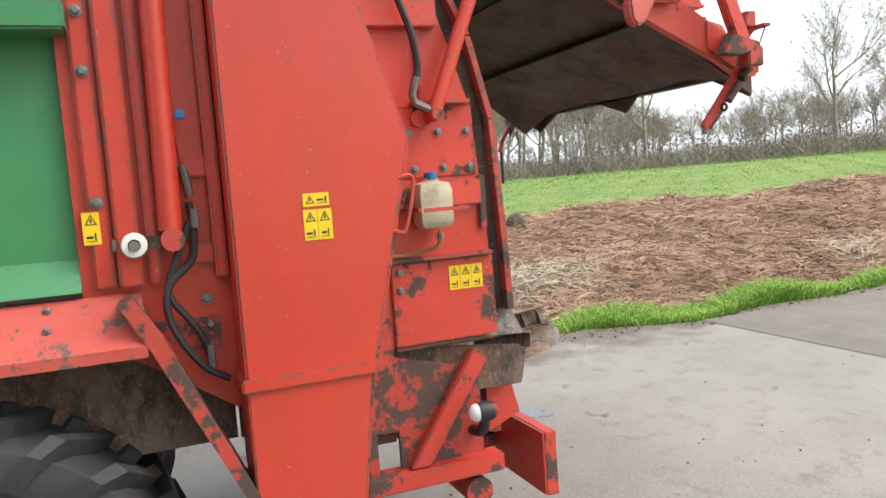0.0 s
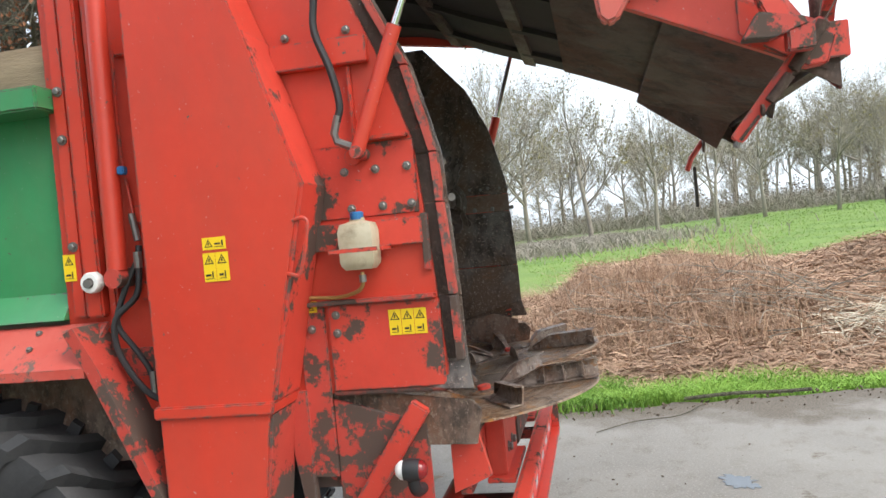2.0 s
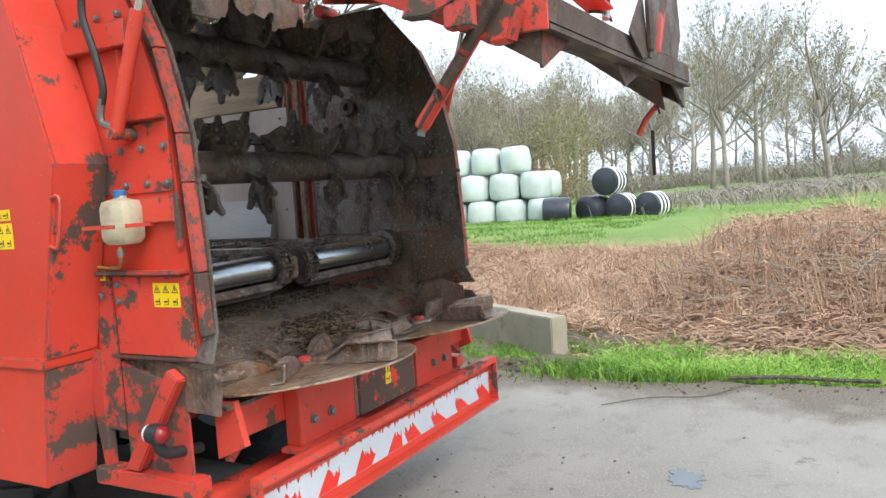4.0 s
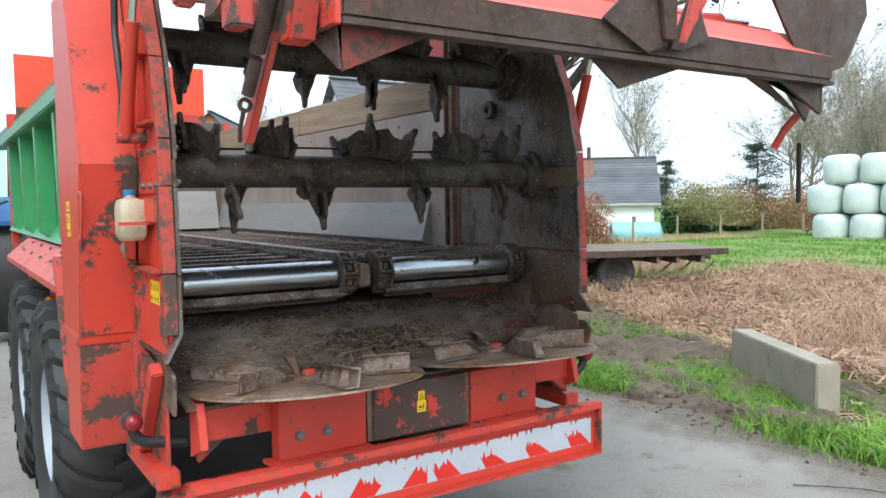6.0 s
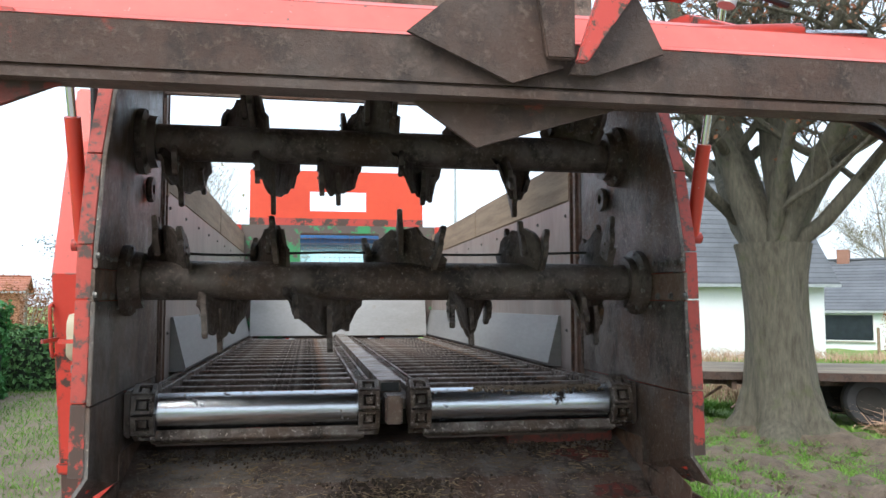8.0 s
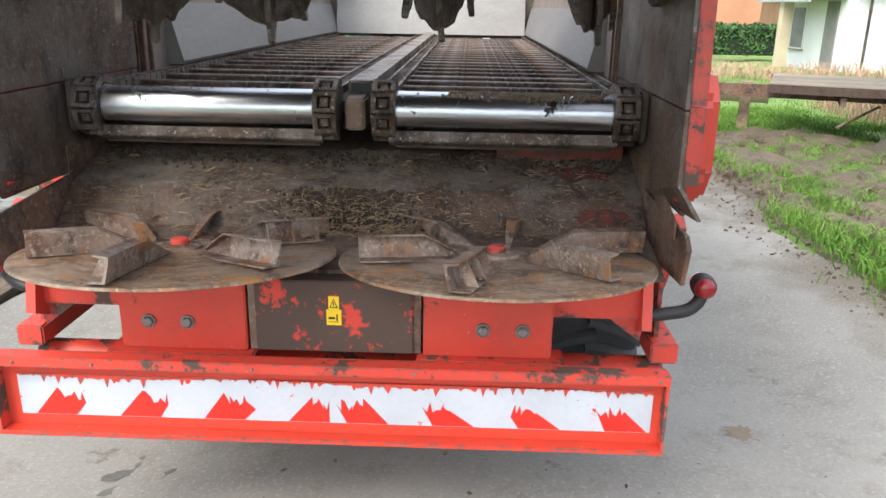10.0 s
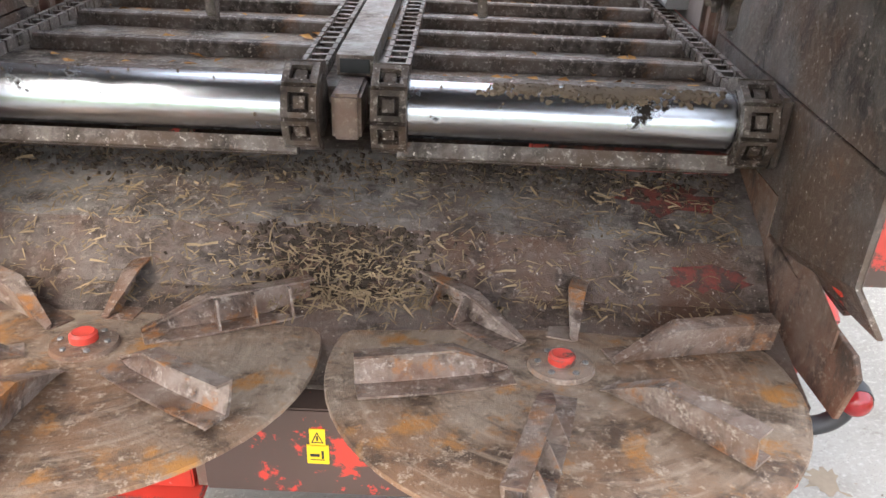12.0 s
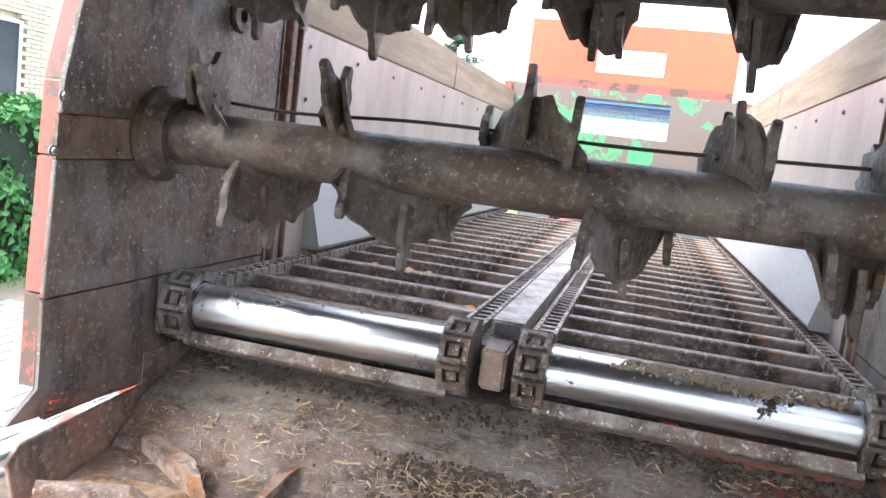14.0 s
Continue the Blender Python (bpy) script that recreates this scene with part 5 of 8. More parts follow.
bm.faces.new(top), bm.faces.new(low[::-1])
for i in range(8):
    bm.faces.new((top[i], top[(i + 1) % 8], low[(i + 1) % 8], low[i]))
bmesh.ops.triangulate(bm, faces=[f for f in bm.faces if len(f.verts) > 4])
part("hood_end_sheet", bm, brown_sheet, hood, "brown end sheet of the hood")
part("end_bar", box(B(), -0.975, 1.0, 0.075, 0.13, 2.105, 2.19, bevel=0.006), end_steel, hood, "brown steel end bar")
part("bar_end_plate", box(B(), -0.995, -0.977, 0.072, 0.24, 2.085, 2.2, bevel=0.003), red_worn, hood)
part("end_ledge", box(B(), -0.975, 1.0, 0.07, 0.125, 2.088, 2.103), end_steel, hood)
bm = prism(B(), [(0.08, 2.192), (0.14, 2.215), (0.2, 2.24), (0.24, 2.3), (0.34, 2.325), (0.6, 2.45), (0.6, 2.43), (0.34, 2.3), (0.25, 2.28), (0.2, 2.21), (0.1, 2.18)], "x", -0.96, 1.0)
part("hood_channel", bm, red_faded, hood, "sun-faded red channel along the hood's end")
part("channel_edge", box(B(), -0.96, 1.0, 0.325, 0.35, 2.315, 2.335), red, hood)
bm = B()
outer = [(p.y, p.z + 0.06) for p in prof[:20]]
for (y0, z0), (y1, z1) in zip(outer, outer[1:]):
    prism(bm, [(y0, z0), (y1, z1), (y1, z1 + 0.01), (y0, z0 + 0.01)], "x", -1.0, 1.0)
part("hood_skin", bm, red, hood)
for s in (-1, 1):
    # side arm of the hood
    low = 0.0 if s < 0 else 0.13
    bm = prism(B(), [(2.3, 2.98), (1.4, 2.8), (0.77, 2.49), (0.46, 2.33), (0.3, 2.24), (0.28, 2.09 + low * 0.6), (0.78, 2.33 + low), (1.4, 2.66 + low * 0.6), (2.3, 2.88)], "x", *sorted((s * 1.02, s * 1.06)), 0.004)
    arm = part("hood_arm", bm, red_worn, hood)
    part("arm_end", prism(B(), [(0.135, 2.145), (0.165, 2.06), (0.22, 2.055), (0.42, 2.18), (0.42, 2.3)], "x", *sorted((s * 1.0, s * 1.066)), 0.005), red_worn, arm)
    part("end_cap", prism(B(), [(0.131, 2.145), (0.16, 2.062), (0.163, 2.062), (0.134, 2.145)], "x", *sorted((s * 1.003, s * 1.063))), red_scraped, arm)
    part("hood_hinge", cyl(B(), (s * 0.95, 2.28, 2.82), (s * 1.1, 2.28, 2.82), 0.04, 14), red_worn, arm, smooth=True)
    part("corner_gusset", prism(B(), [(s * 0.975, 2.1), (s * 0.7, 2.1), (s * 0.965, 1.985)], "y", 0.1, 0.112), rust_red if s < 0 else end_steel, hood)
    part("gusset_side", prism(B(), [(0.1, 1.99), (0.42, 2.19), (0.1, 2.19)], "x", *sorted((s * 0.965, s * 0.975))), end_steel, hood)
part("latch_plate", prism(B(), [(0.86, 2.36), (0.74, 2.41), (0.73, 2.36), (0.79, 2.265), (0.825, 2.255), (0.85, 2.28)], "x", -1.15, -1.09, 0.01), red_faded, hood)
part("latch_bracket", prism(B(), [(0.9, 2.43), (0.6, 2.43), (0.58, 2.36), (0.82, 2.36)], "x", -1.11, -1.07, 0.01), red_worn, hood)
# lock lever, strut and spring at the near corner
strut = part("lock_strut", prism(B(), [(0.27, 2.17), (0.335, 2.15), (0.55, 2.7), (0.49, 2.72)], "x", -1.175, -1.125, 0.006), red_worn, hood)
part("strut_foot", prism(B(), [(0.43, 2.14), (0.38, 2.22), (0.25, 2.19), (0.24, 2.165), (0.34, 2.135)], "x", -1.182, -1.118, 0.004), red_scraped, hood)
part("strut_shoe", box(B(), -1.178, -1.125, 0.22, 0.3, 2.09, 2.17, bevel=0.006), red_scraped, hood)
part("shoe_lug", box(B(), -1.124, -1.1, 0.24, 0.29, 2.1, 2.15, bevel=0.004), red_scraped, hood)
part("lock_crossbar", box(B(), -1.13, -1.03, 0.28, 0.33, 2.185, 2.24, bevel=0.005), red_worn, hood)
lever = part("lock_lever", prism(B(), [(0.15, 2.19), (0.185, 2.205), (0.47, 1.86), (0.45, 1.835), (0.43, 1.84)], "x", -1.078, -1.056, 0.004), red_worn, hood)
part("lever_bolt", cyl(B(), (-1.066, 0.448, 1.845), (-1.066, 0.455, 1.825), 0.012, 8), zinc, lever)
top, end = Vector((-1.1, 0.175, 2.18)), Vector((-1.1, 0.275, 2.045))
way = (end - top).normalized()
across = Vector((1, 0, 0))
third = way.cross(across)
coil = [top + (end - top) * (a / 180) + 0.0165 * (math.cos(a) * across + math.sin(a) * third) for a in np.arange(0, 180, 0.6)]
part("coil_spring", tube(B(), coil, 0.0036, 5), end_steel, hood, "rusty coil spring", True)
part("spring_sleeve", tube(B(), [(-1.1, 0.285, 2.03), (-1.1, 0.35, 1.955)], 0.0165, 12), end_steel, hood, smooth=True)
bm = B()
lathe(bm, [(0.009, -0.004), (0.019, -0.004), (0.019, 0.004), (0.009, 0.004), (0.009, -0.004)], Matrix.Translation((-1.1, 0.373, 1.93)) @ pose(0, 0, 0, 90), 16, closed=False)
part("eye_bolt", bm, end_steel, hood)
part("spring_rod", tube(B(), [(-1.1, 0.385, 1.915), (-1.098, 0.42, 1.875), (-1.09, 0.445, 1.845)], 0.006, 6), end_steel, hood)
part("spring_wire", tube(B(), curve([(-1.095, 0.125, 2.275), (-1.088, 0.135, 2.24), (-1.1, 0.175, 2.18)], 8), 0.0035, 5), end_steel, hood)
part("hook_arm", prism(B(), [(-1.1, 2.27), (-1.0, 2.268), (-0.975, 2.25), (-0.945, 2.202), (-0.8, 2.194), (-0.8, 2.206), (-0.938, 2.214), (-0.968, 2.262), (-0.995, 2.281), (-1.1, 2.282)], "y", 0.1, 0.14, 0.002), red_scraped, hood)
part("square_socket", holed_plate(-1.034, -0.985, 2.282, 2.345, -1.018, -0.999, 2.306, 2.325, 0.12, 0.17), red_scraped, hood)
part("peg", cyl(B(), (-0.915, 0.14, 2.206), (-0.915, 0.14, 2.31), 0.024, 14), end_steel, hood, smooth=True)
# crossed fins at the middle of the end bar
part("end_fin", prism(B(), [(-0.18, 2.19), (0.03, 2.37), (0.09, 2.14), (0.0, 2.11)], "y", 0.055, 0.063), end_steel, hood)
part("end_fin", prism(B(), [(0.1, 2.13), (0.2, 2.33), (0.275, 2.175), (0.15, 2.13)], "y", 0.055, 0.063), end_steel, hood)
part("fin_strap", prism(B(), [(0.055, 2.15), (0.035, 2.3), (0.04, 2.45), (0.085, 2.45), (0.105, 2.3), (0.105, 2.15)], "y", 0.035, 0.05, 0.003), end_steel, hood)
part("fin_strap", prism(B(), [(0.1, 2.14), (0.15, 2.29), (0.27, 2.42), (0.31, 2.42), (0.21, 2.27), (0.12, 2.14)], "y", 0.015, 0.03, 0.003), red_scraped, hood)
part("under_fin", prism(B(), [(-0.18, 2.1), (-0.05, 2.01), (0.25, 2.1)], "y", 0.115, 0.125), end_steel, hood)
# far-end flaps
part("side_flap", prism(B(), [(0.69, 2.57), (0.98, 2.215), (1.04, 2.12), (1.3, 2.2), (1.46, 2.42), (1.4, 2.68), (1.1, 2.78), (0.69, 2.74)], "y", 0.2, 0.212), end_steel, hood, "brown side flap")
part("side_flap", prism(B(), [(0.14, 2.57), (0.3, 2.545), (0.7, 2.57), (0.72, 2.72), (0.14, 2.7)], "y", 0.214, 0.224), end_steel, hood)
part("flap_foot", prism(B(), [(0.98, 2.1), (1.18, 2.1), (1.12, 1.98)], "y", 0.25, 0.262), end_steel, hood)
part("lock_lever", tube(B(), [(1.13, 0.25, 2.05), (1.1, 0.33, 1.95), (1.08, 0.36, 1.88)], 0.016, 8), red_worn, hood)
part("lever_bar", box(B(), 1.164, 1.176, 0.3, 0.318, 1.66, 1.9, bevel=0.003), black_paint, hood)
# lamps on the hood
for x0, x1, tilt in ((0.17, 0.5, -6), (-0.92, -0.58, 0)):
    zb = 2.44 if x0 > 0 else 2.385
    m = Matrix.Translation(((x0 + x1) / 2, 0.36, zb)) @ pose(0, 0, 0, 0, -tilt)
    h = (x1 - x0) / 2
    holder = part("lamp_holder", prism(B(), [(-0.06, 0.0), (0.06, 0.0), (0.08, 0.085), (0.072, 0.087), (0.052, 0.012), (-0.06, 0.012)], "x", -h, h), red, hood)
    holder.data.transform(m)
    for x in (-h, h - 0.006):
        cheek = part("holder_cheek", prism(B(), [(-0.06, 0.0), (0.06, 0.0), (0.08, 0.087), (0.0, 0.08)], "x", x - 0.001, x + 0.007), red_worn, holder)
        cheek.data.transform(m)
    part("lamp_body", box(B(), -h + 0.05, h - 0.05, -0.03, 0.045, 0.014, 0.06, m, bevel=0.01), ink, holder)
    part("lamp_glass", box(B(), -h + 0.06, -0.002, -0.038, -0.03, 0.02, 0.055, m, bevel=0.003), red_lens, holder)
    part("lamp_glass", box(B(), 0.002, h - 0.06, -0.038, -0.03, 0.02, 0.055, m, bevel=0.003), red_lens, holder)
beacon = part("beacon_base", cyl(B(), (0.15, 0.36, 2.49), (0.09, 0.36, 2.5), 0.033, 18), steel_dark, hood, smooth=True)
part("beacon_lens", lathe(B(), [(0.034, 0), (0.034, 0.025), (0.027, 0.042), (0.008, 0.048)], Matrix.Translation((0.09, 0.36, 2.5)) @ pose(0, 0, 0, 0, -80), 20), amber, beacon, "orange beacon lens", True)
part("side_cylinder", tube(B(), [(0.42, 0.4, 2.33), (0.78, 0.4, 2.36)], 0.026, 12), red_worn, hood, smooth=True)
part("side_cylinder_rod", tube(B(), [(0.78, 0.4, 2.36), (0.95, 0.4, 2.37)], 0.012, 8), chrome, hood, smooth=True)
part("cable", tube(B(), curve([(0.4, 0.38, 2.41), (0.5, 0.36, 2.42), (0.62, 0.36, 2.43), (0.74, 0.38, 2.42)]), 0.007, 6), black_rubber, hood, smooth=True)
part("valve_body", cyl(B(), (0.575, 0.36, 2.4), (0.595, 0.36, 2.46), 0.02, 10), grey_metal, hood)
part("valve_cap", cyl(B(), (0.6, 0.36, 2.462), (0.605, 0.36, 2.49), 0.018, 10), red_lens, hood)
part("lever_rod", tube(B(), [(-1.27, 1.75, 2.62), (-1.27, 1.7, 2.64), (-1.05, 1.7, 2.63)], 0.012, 8), red, hood)
part("lever_rod", tube(B(), [(-1.27, 1.75, 2.62), (-1.275, 1.76, 2.56)], 0.012, 8), zinc, hood)

# straw and dung on the deck and roller
rng = np.random.default_rng(3)
n = 2600
yy = rng.uniform(1.62, 2.05, n)
zz = np.interp(yy, [1.4, 1.68, 1.8, 1.83, 2.06], [0.917, 0.967, 1.072, 1.087, 1.167]) + 0.004
clump = np.c_[rng.normal(0, 0.13, 700), rng.normal(1.69, 0.05, 700)]
clump = np.c_[clump, np.interp(clump[:, 1], [1.4, 1.68, 1.8, 1.83, 2.06], [0.917, 0.967, 1.072, 1.087, 1.167]) + rng.uniform(0.003, 0.02, 700)]
litter = blades("straw_litter", np.r_[np.c_[rng.uniform(-0.95, 0.95, n), yy, zz], clump], 0.045, 0.0035, straw, lying=True, flat=0.15, seed=5)
tagged(litter, "chopped straw and dung crumbs on the steel deck", "straw", kind="stuff")
bm = B()
rr = random.Random(4)
for k in range(1400):
    yk = rr.choice((rr.gauss(1.99, 0.03), rr.uniform(1.66, 1.8)))
    xk = rr.uniform(-0.95, 0.95) if yk > 1.9 else rr.gauss(0, 0.12)
    zk = float(np.interp(yk, [1.4, 1.68, 1.8, 1.83, 2.06], [0.917, 0.967, 1.072, 1.087, 1.167]))
    r = rr.uniform(0.002, 0.0065)
    m = Matrix.Translation((xk, yk, zk + r * 0.4)) @ Euler((rr.random() * 6, rr.random() * 6, 0)).to_matrix().to_4x4()
    box(bm, -r, r, -r * 0.8, r * 0.8, -r * 0.6, r * 0.6, m)
crumbs = put("dung_crumbs", bm, dung_film)
tagged(crumbs, "dark dung crumbs along the deck", "dung", kind="stuff")

rng = np.random.default_rng(41)
n = 420
flake = leaves("floor_leaves", np.c_[rng.uniform(-0.9, 0.9, n), 2.05 + 4.6 * rng.random(n) ** 1.4, np.full(n, 1.3575)], 0.035, leafy("dead_leaf", (0.3, 0.12, 0.03), (0.55, 0.3, 0.1), 0.8, scale=9), seed=42, normals=np.tile((0, 0, 3.0), (n, 1)))
tagged(flake, "orange-brown dead leaves scattered on the slatted floor", "leaves", kind="stuff")

# dung caked on the floor roller and slats
bm = B()
rr = random.Random(14)
for k in range(700):
    loose = k > 640
    x = rr.uniform(-0.85, 0.85) if loose else rr.choice((0.4, 0.52, 0.58, 0.62, 0.66, 0.78)) + rr.gauss(0, 0.04)
    a = radians(rr.uniform(80, 190) if loose else rr.gauss(108, 12))
    if not 0.15 < abs(x) < 0.88:
        continue
    r = rr.uniform(0.0015, 0.0035) if loose else rr.uniform(0.003, 0.009)
    m = Matrix.Translation((x, 1.905 + 0.069 * math.cos(a), 1.335 + 0.069 * math.sin(a))) @ pose(0, 0, 0, math.degrees(a) - 90, 0, 0)
    ring = [rr.uniform(0.5, 1.5) * r for q in range(8)]
    base, crest = [[bm.verts.new(m @ Vector((f * ring[q] * math.cos(q * math.tau / 8), f * ring[q] * math.sin(q * math.tau / 8), h))) for q in range(8)] for f, h in ((1.0, -0.002), (0.6, 0.004))]
    for q in range(8):
        bm.faces.new((base[q], base[(q + 1) % 8], crest[(q + 1) % 8], crest[q]))
    bm.faces.new(crest)
tagged(put("caked_dung", bm, surface("brown_cake", (0.07, 0.05, 0.035), (0.17, 0.12, 0.075), 0.9, scale=9, fine=60, bump=0.7, dist=0.004), smooth=True), "dark dung caked on the steel floor roller", "dung", kind="stuff")

# ---- ground ----
def ground_height(x, y):
    """Verge and ditch side beside the road, level fields beyond."""
    x, y = np.asarray(x, float), np.asarray(y, float)
    z = -0.1 * np.clip((-0.3 - x) / 0.6, 0, 1)
    z = z - 0.13 * np.clip((y - 1.6) / 1.2, 0, 1) * np.clip((8.5 - y) / 2, 0, 1) * np.clip((-0.3 - x) / 0.5, 0, 1) * np.clip((x + 2.4) / 0.5, 0, 1)
    z = z - 0.13 * np.clip((y - 1.6) / 1.2, 0, 1) * np.clip((8.5 - y) / 2, 0, 1) * np.clip((x - 0.5) / 0.3, 0, 1) * np.clip((2.2 - x) / 0.5, 0, 1)
    z = np.where(x > 3.0, -0.3 * np.clip((x - 3.0) / 2.2, 0, 1) * (1 - 0.75 * np.clip((y - 5.5) / 3, 0, 1)) + 0.32 * np.clip((x - 9) / 12, 0, 1) * (1 - 0.75 * np.clip((y - 5.5) / 3, 0, 1)), z)
    z = z - 0.5 * np.clip((x + y - 36) / 8, 0, 1) * np.clip((y - 18) / 5, 0, 1) * np.clip((x - 6) / 6, 0, 1)
    z = z + np.where(x > 3.3, 0.06 * np.sin(x * 2.1 + y * 0.7) * np.sin(y * 1.3 - x * 0.4), 0)
    slope = np.interp(np.degrees(np.arctan2(y - 1.5, x + 3.7)), [-70, -51, -40, -26, -18, -9, -3, 4], [0.052, 0.047, 0.03, 0.0205, 0.016, 0.0095, 0.004, 0])
    z = np.where((x > 20), z + slope * np.clip(x - 20, 0, 130), z)
    return z


def sheet(name, xs, ys, material, lift=0.0, height=ground_height):
    X, Y = np.meshgrid(xs, ys)
    Z = height(X, Y) + lift
    v = np.stack([X, Y, Z], -1).reshape(-1, 3)
    nx, ny = len(xs), len(ys)
    i, j = np.meshgrid(np.arange(nx - 1), np.arange(ny - 1))
    k = (j * nx + i).reshape(-1, 1)
    return raw(name, v.tolist(), (k + [0, 1, nx + 1, nx]).tolist(), material, smooth=True)


def spaced(*stretches):
    return np.concatenate([np.linspace(a, b, n, endpoint=False) for a, b, n in stretches] + [[stretches[-1][1]]])


ground = sheet("ground", spaced((-900, -60, 10), (-60, -8, 16), (-8, -2.7, 8), (-2.7, 3, 16), (3, 14, 60), (14, 60, 40), (60, 900, 40)), spaced((-900, -60, 20), (-60, -12, 30), (-12, 14, 100), (14, 60, 40), (60, 900, 20)), field_mat, -0.03, lambda x, y: ground_height(x, y) - 0.35 * np.clip((x + 2.7) / 0.3, 0, 1) * np.clip((3.0 - x) / 0.3, 0, 1) * np.clip((36 - y) / 3, 0, 1))
tagged(ground, "green pasture and verge reaching to the horizon", "ground", kind="structure")

# concrete road, with an uneven edge and joints between the slabs
rng = np.random.default_rng(1)
ys = np.concatenate([np.linspace(-60, -12, 30), np.linspace(-11.8, 14, 200), np.linspace(14.5, 90, 50)])
right = 3.05 + 0.12 * np.sin(ys * 0.9) + 0.07 * np.sin(ys * 3.1 + 1) + rng.normal(0, 0.025, len(ys)) + 0.5 * np.exp(-((ys + 1.2) / 1.1) ** 2)
left = -2.42 + 0.04 * np.sin(ys * 1.7) + rng.normal(0, 0.015, len(ys)) + 0.028 * np.clip(ys - 13, 0, 100)
cols = np.linspace(0, 1, 24)
v = np.array([(l + (r - l) * c, y, 0) for y, l, r in zip(ys, left, right) for c in cols])
v[:, 2] = np.where(v[:, 0] > 2.6, 0, ground_height(v[:, 0], v[:, 1]))
k = (np.arange(len(ys) - 1)[:, None] * 24 + np.arange(23)).reshape(-1, 1)
road = raw("road", v.tolist(), (k + [0, 1, 25, 24]).tolist(), concrete, smooth=True)
tagged(road, "worn pale concrete road with dirt and stains", "road", kind="structure")
bm = B()
for y in (-6.4, 18, 30):
    box(bm, -2.5, 3.0, y - 0.008, y + 0.008, -0.05, 0.004)
joints = put("road_joint", bm, soil)
tagged(joints, "dark filled joint between concrete slabs", "road joint", kind="structure")

# loose bits, stains and drain lid on the road
bm = B()
rr = random.Random(7)
for k in range(230):
    x, y = rr.uniform(-0.9, 3.0), rr.uniform(-3.5, 2.4)
    r = rr.choice((0.001, 0.0015, 0.002, 0.002, 0.003, 0.005))
    m = Matrix.Translation((x, y, float(ground_height(x, y)) * (x < 0) + r * 0.3)) @ Euler((rr.random(), rr.random(), rr.random() * 6)).to_matrix().to_4x4()
    box(bm, -r * 1.3, r * 1.3, -r, r, -r * 0.5, r * 0.5, m)
grit = put("road_grit", bm, soil)
tagged(grit, "scattered dark dung crumbs and grit on the road", "grit", kind="stuff")


def stain(name, x, y, rx, ry, material, label, turn=0, seed=0):
    r = random.Random(seed)
    bm = B()
    vs = []
    for k in range(40):
        a = k * math.tau / 40
        q = r.uniform(0.55, 1.15)
        px, py = rx * q * math.cos(a), ry * q * math.sin(a)
        sx, sy = x + px * math.cos(turn) - py * math.sin(turn), y + px * math.sin(turn) + py * math.cos(turn)
        vs.append(bm.verts.new((sx, sy, float(ground_height(sx, sy)) + 0.004)))
    bm.faces.new(vs)
    return tagged(put(name, bm, material), label, "stain", kind="structure")


def streak(x0, y0, x1, y1, w, seed):
    """Irregular wet streak with a soft, wavy outline."""
    r = random.Random(seed)
    d = Vector((x1 - x0, y1 - y0))
    side = Vector((-d.y, d.x)).normalized()
    f = [r.uniform(0, 6.28) for _ in range(4)]
    up, down = [], []
    for k in range(25):
        t = k / 24
        body = w * math.sqrt(max(0.0, 1 - (2 * t - 1) ** 2)) + 0.001
        bend = w * 0.5 * math.sin(t * 5 + f[3])
        for edge, s in ((up, 1), (down, -1)):
            q = Vector((x0, y0)) + d * t + side * (bend + s * body * (0.7 + 0.22 * math.sin(9 * t + f[0] * s) + 0.16 * math.sin(21 * t + f[1]) + r.uniform(-0.08, 0.08)))
            edge.append((q.x, q.y, float(ground_height(q.x, q.y)) + 0.004 + 0.0003 * seed))
    bm = B()
    a, b = [bm.verts.new(p) for p in up], [bm.verts.new(p) for p in down]
    for k in range(24):
        bm.faces.new((b[k], b[k + 1], a[k + 1], a[k]))
    tagged(put("wet_stain", bm, wet), "dark wet stain on the concrete", "stain", kind="structure")


wet = surface("damp_concrete", (0.07, 0.067, 0.06), (0.16, 0.155, 0.14), 0.85, scale=9, fine=70, bump=0.2)
for k, (x0, y0, x1, y1, w) in enumerate(((-1.05, 1.7, -0.96, 1.9, 0.05), (-1.0, 1.89, -0.84, 1.95, 0.035), (-1.03, 1.59, -0.8, 1.79, 0.035), (-1.05, 1.37, -0.92, 1.44, 0.025), (-0.87, 1.42, -0.8, 1.41, 0.025), (-1.3, 1.24, -0.93, 1.32, 0.028), (-1.2, 0.92, -1.0, 1.25, 0.07), (-1.4, 1.34, -1.1, 1.39, 0.03), (-1.42, 0.78, -1.3, 0.95, 0.035))):
    streak(x0 + 0.06, y0 + 0.05, x1 + 0.06, y1 + 0.05, w, k)
bm = B()
rr = random.Random(19)
for k in range(150):        # dung crumbs in loose clusters under the tail
    cx, cy = rr.choice(((0.3, 1.75), (-0.2, 1.5), (0.75, 1.3), (0.35, 1.05), (1.0, 1.1), (-0.3, 0.9), (0.6, 1.7), (1.1, 1.7)))
    x, y = rr.gauss(cx, 0.28), rr.gauss(cy, 0.24)
    r = rr.choice((0.001, 0.001, 0.0015, 0.002, 0.002, 0.003, 0.006))
    m = Matrix.Translation((x, y, float(ground_height(x, y)) + r * 0.3)) @ Euler((rr.random(), rr.random(), rr.random() * 6)).to_matrix().to_4x4()
    box(bm, -r * 1.6, r * 1.6, -r, r, -r * 0.5, r * 0.5, m)
tagged(put("road_grit", bm, soil), "dark dung crumbs scattered under the machine's tail", "grit", kind="stuff")
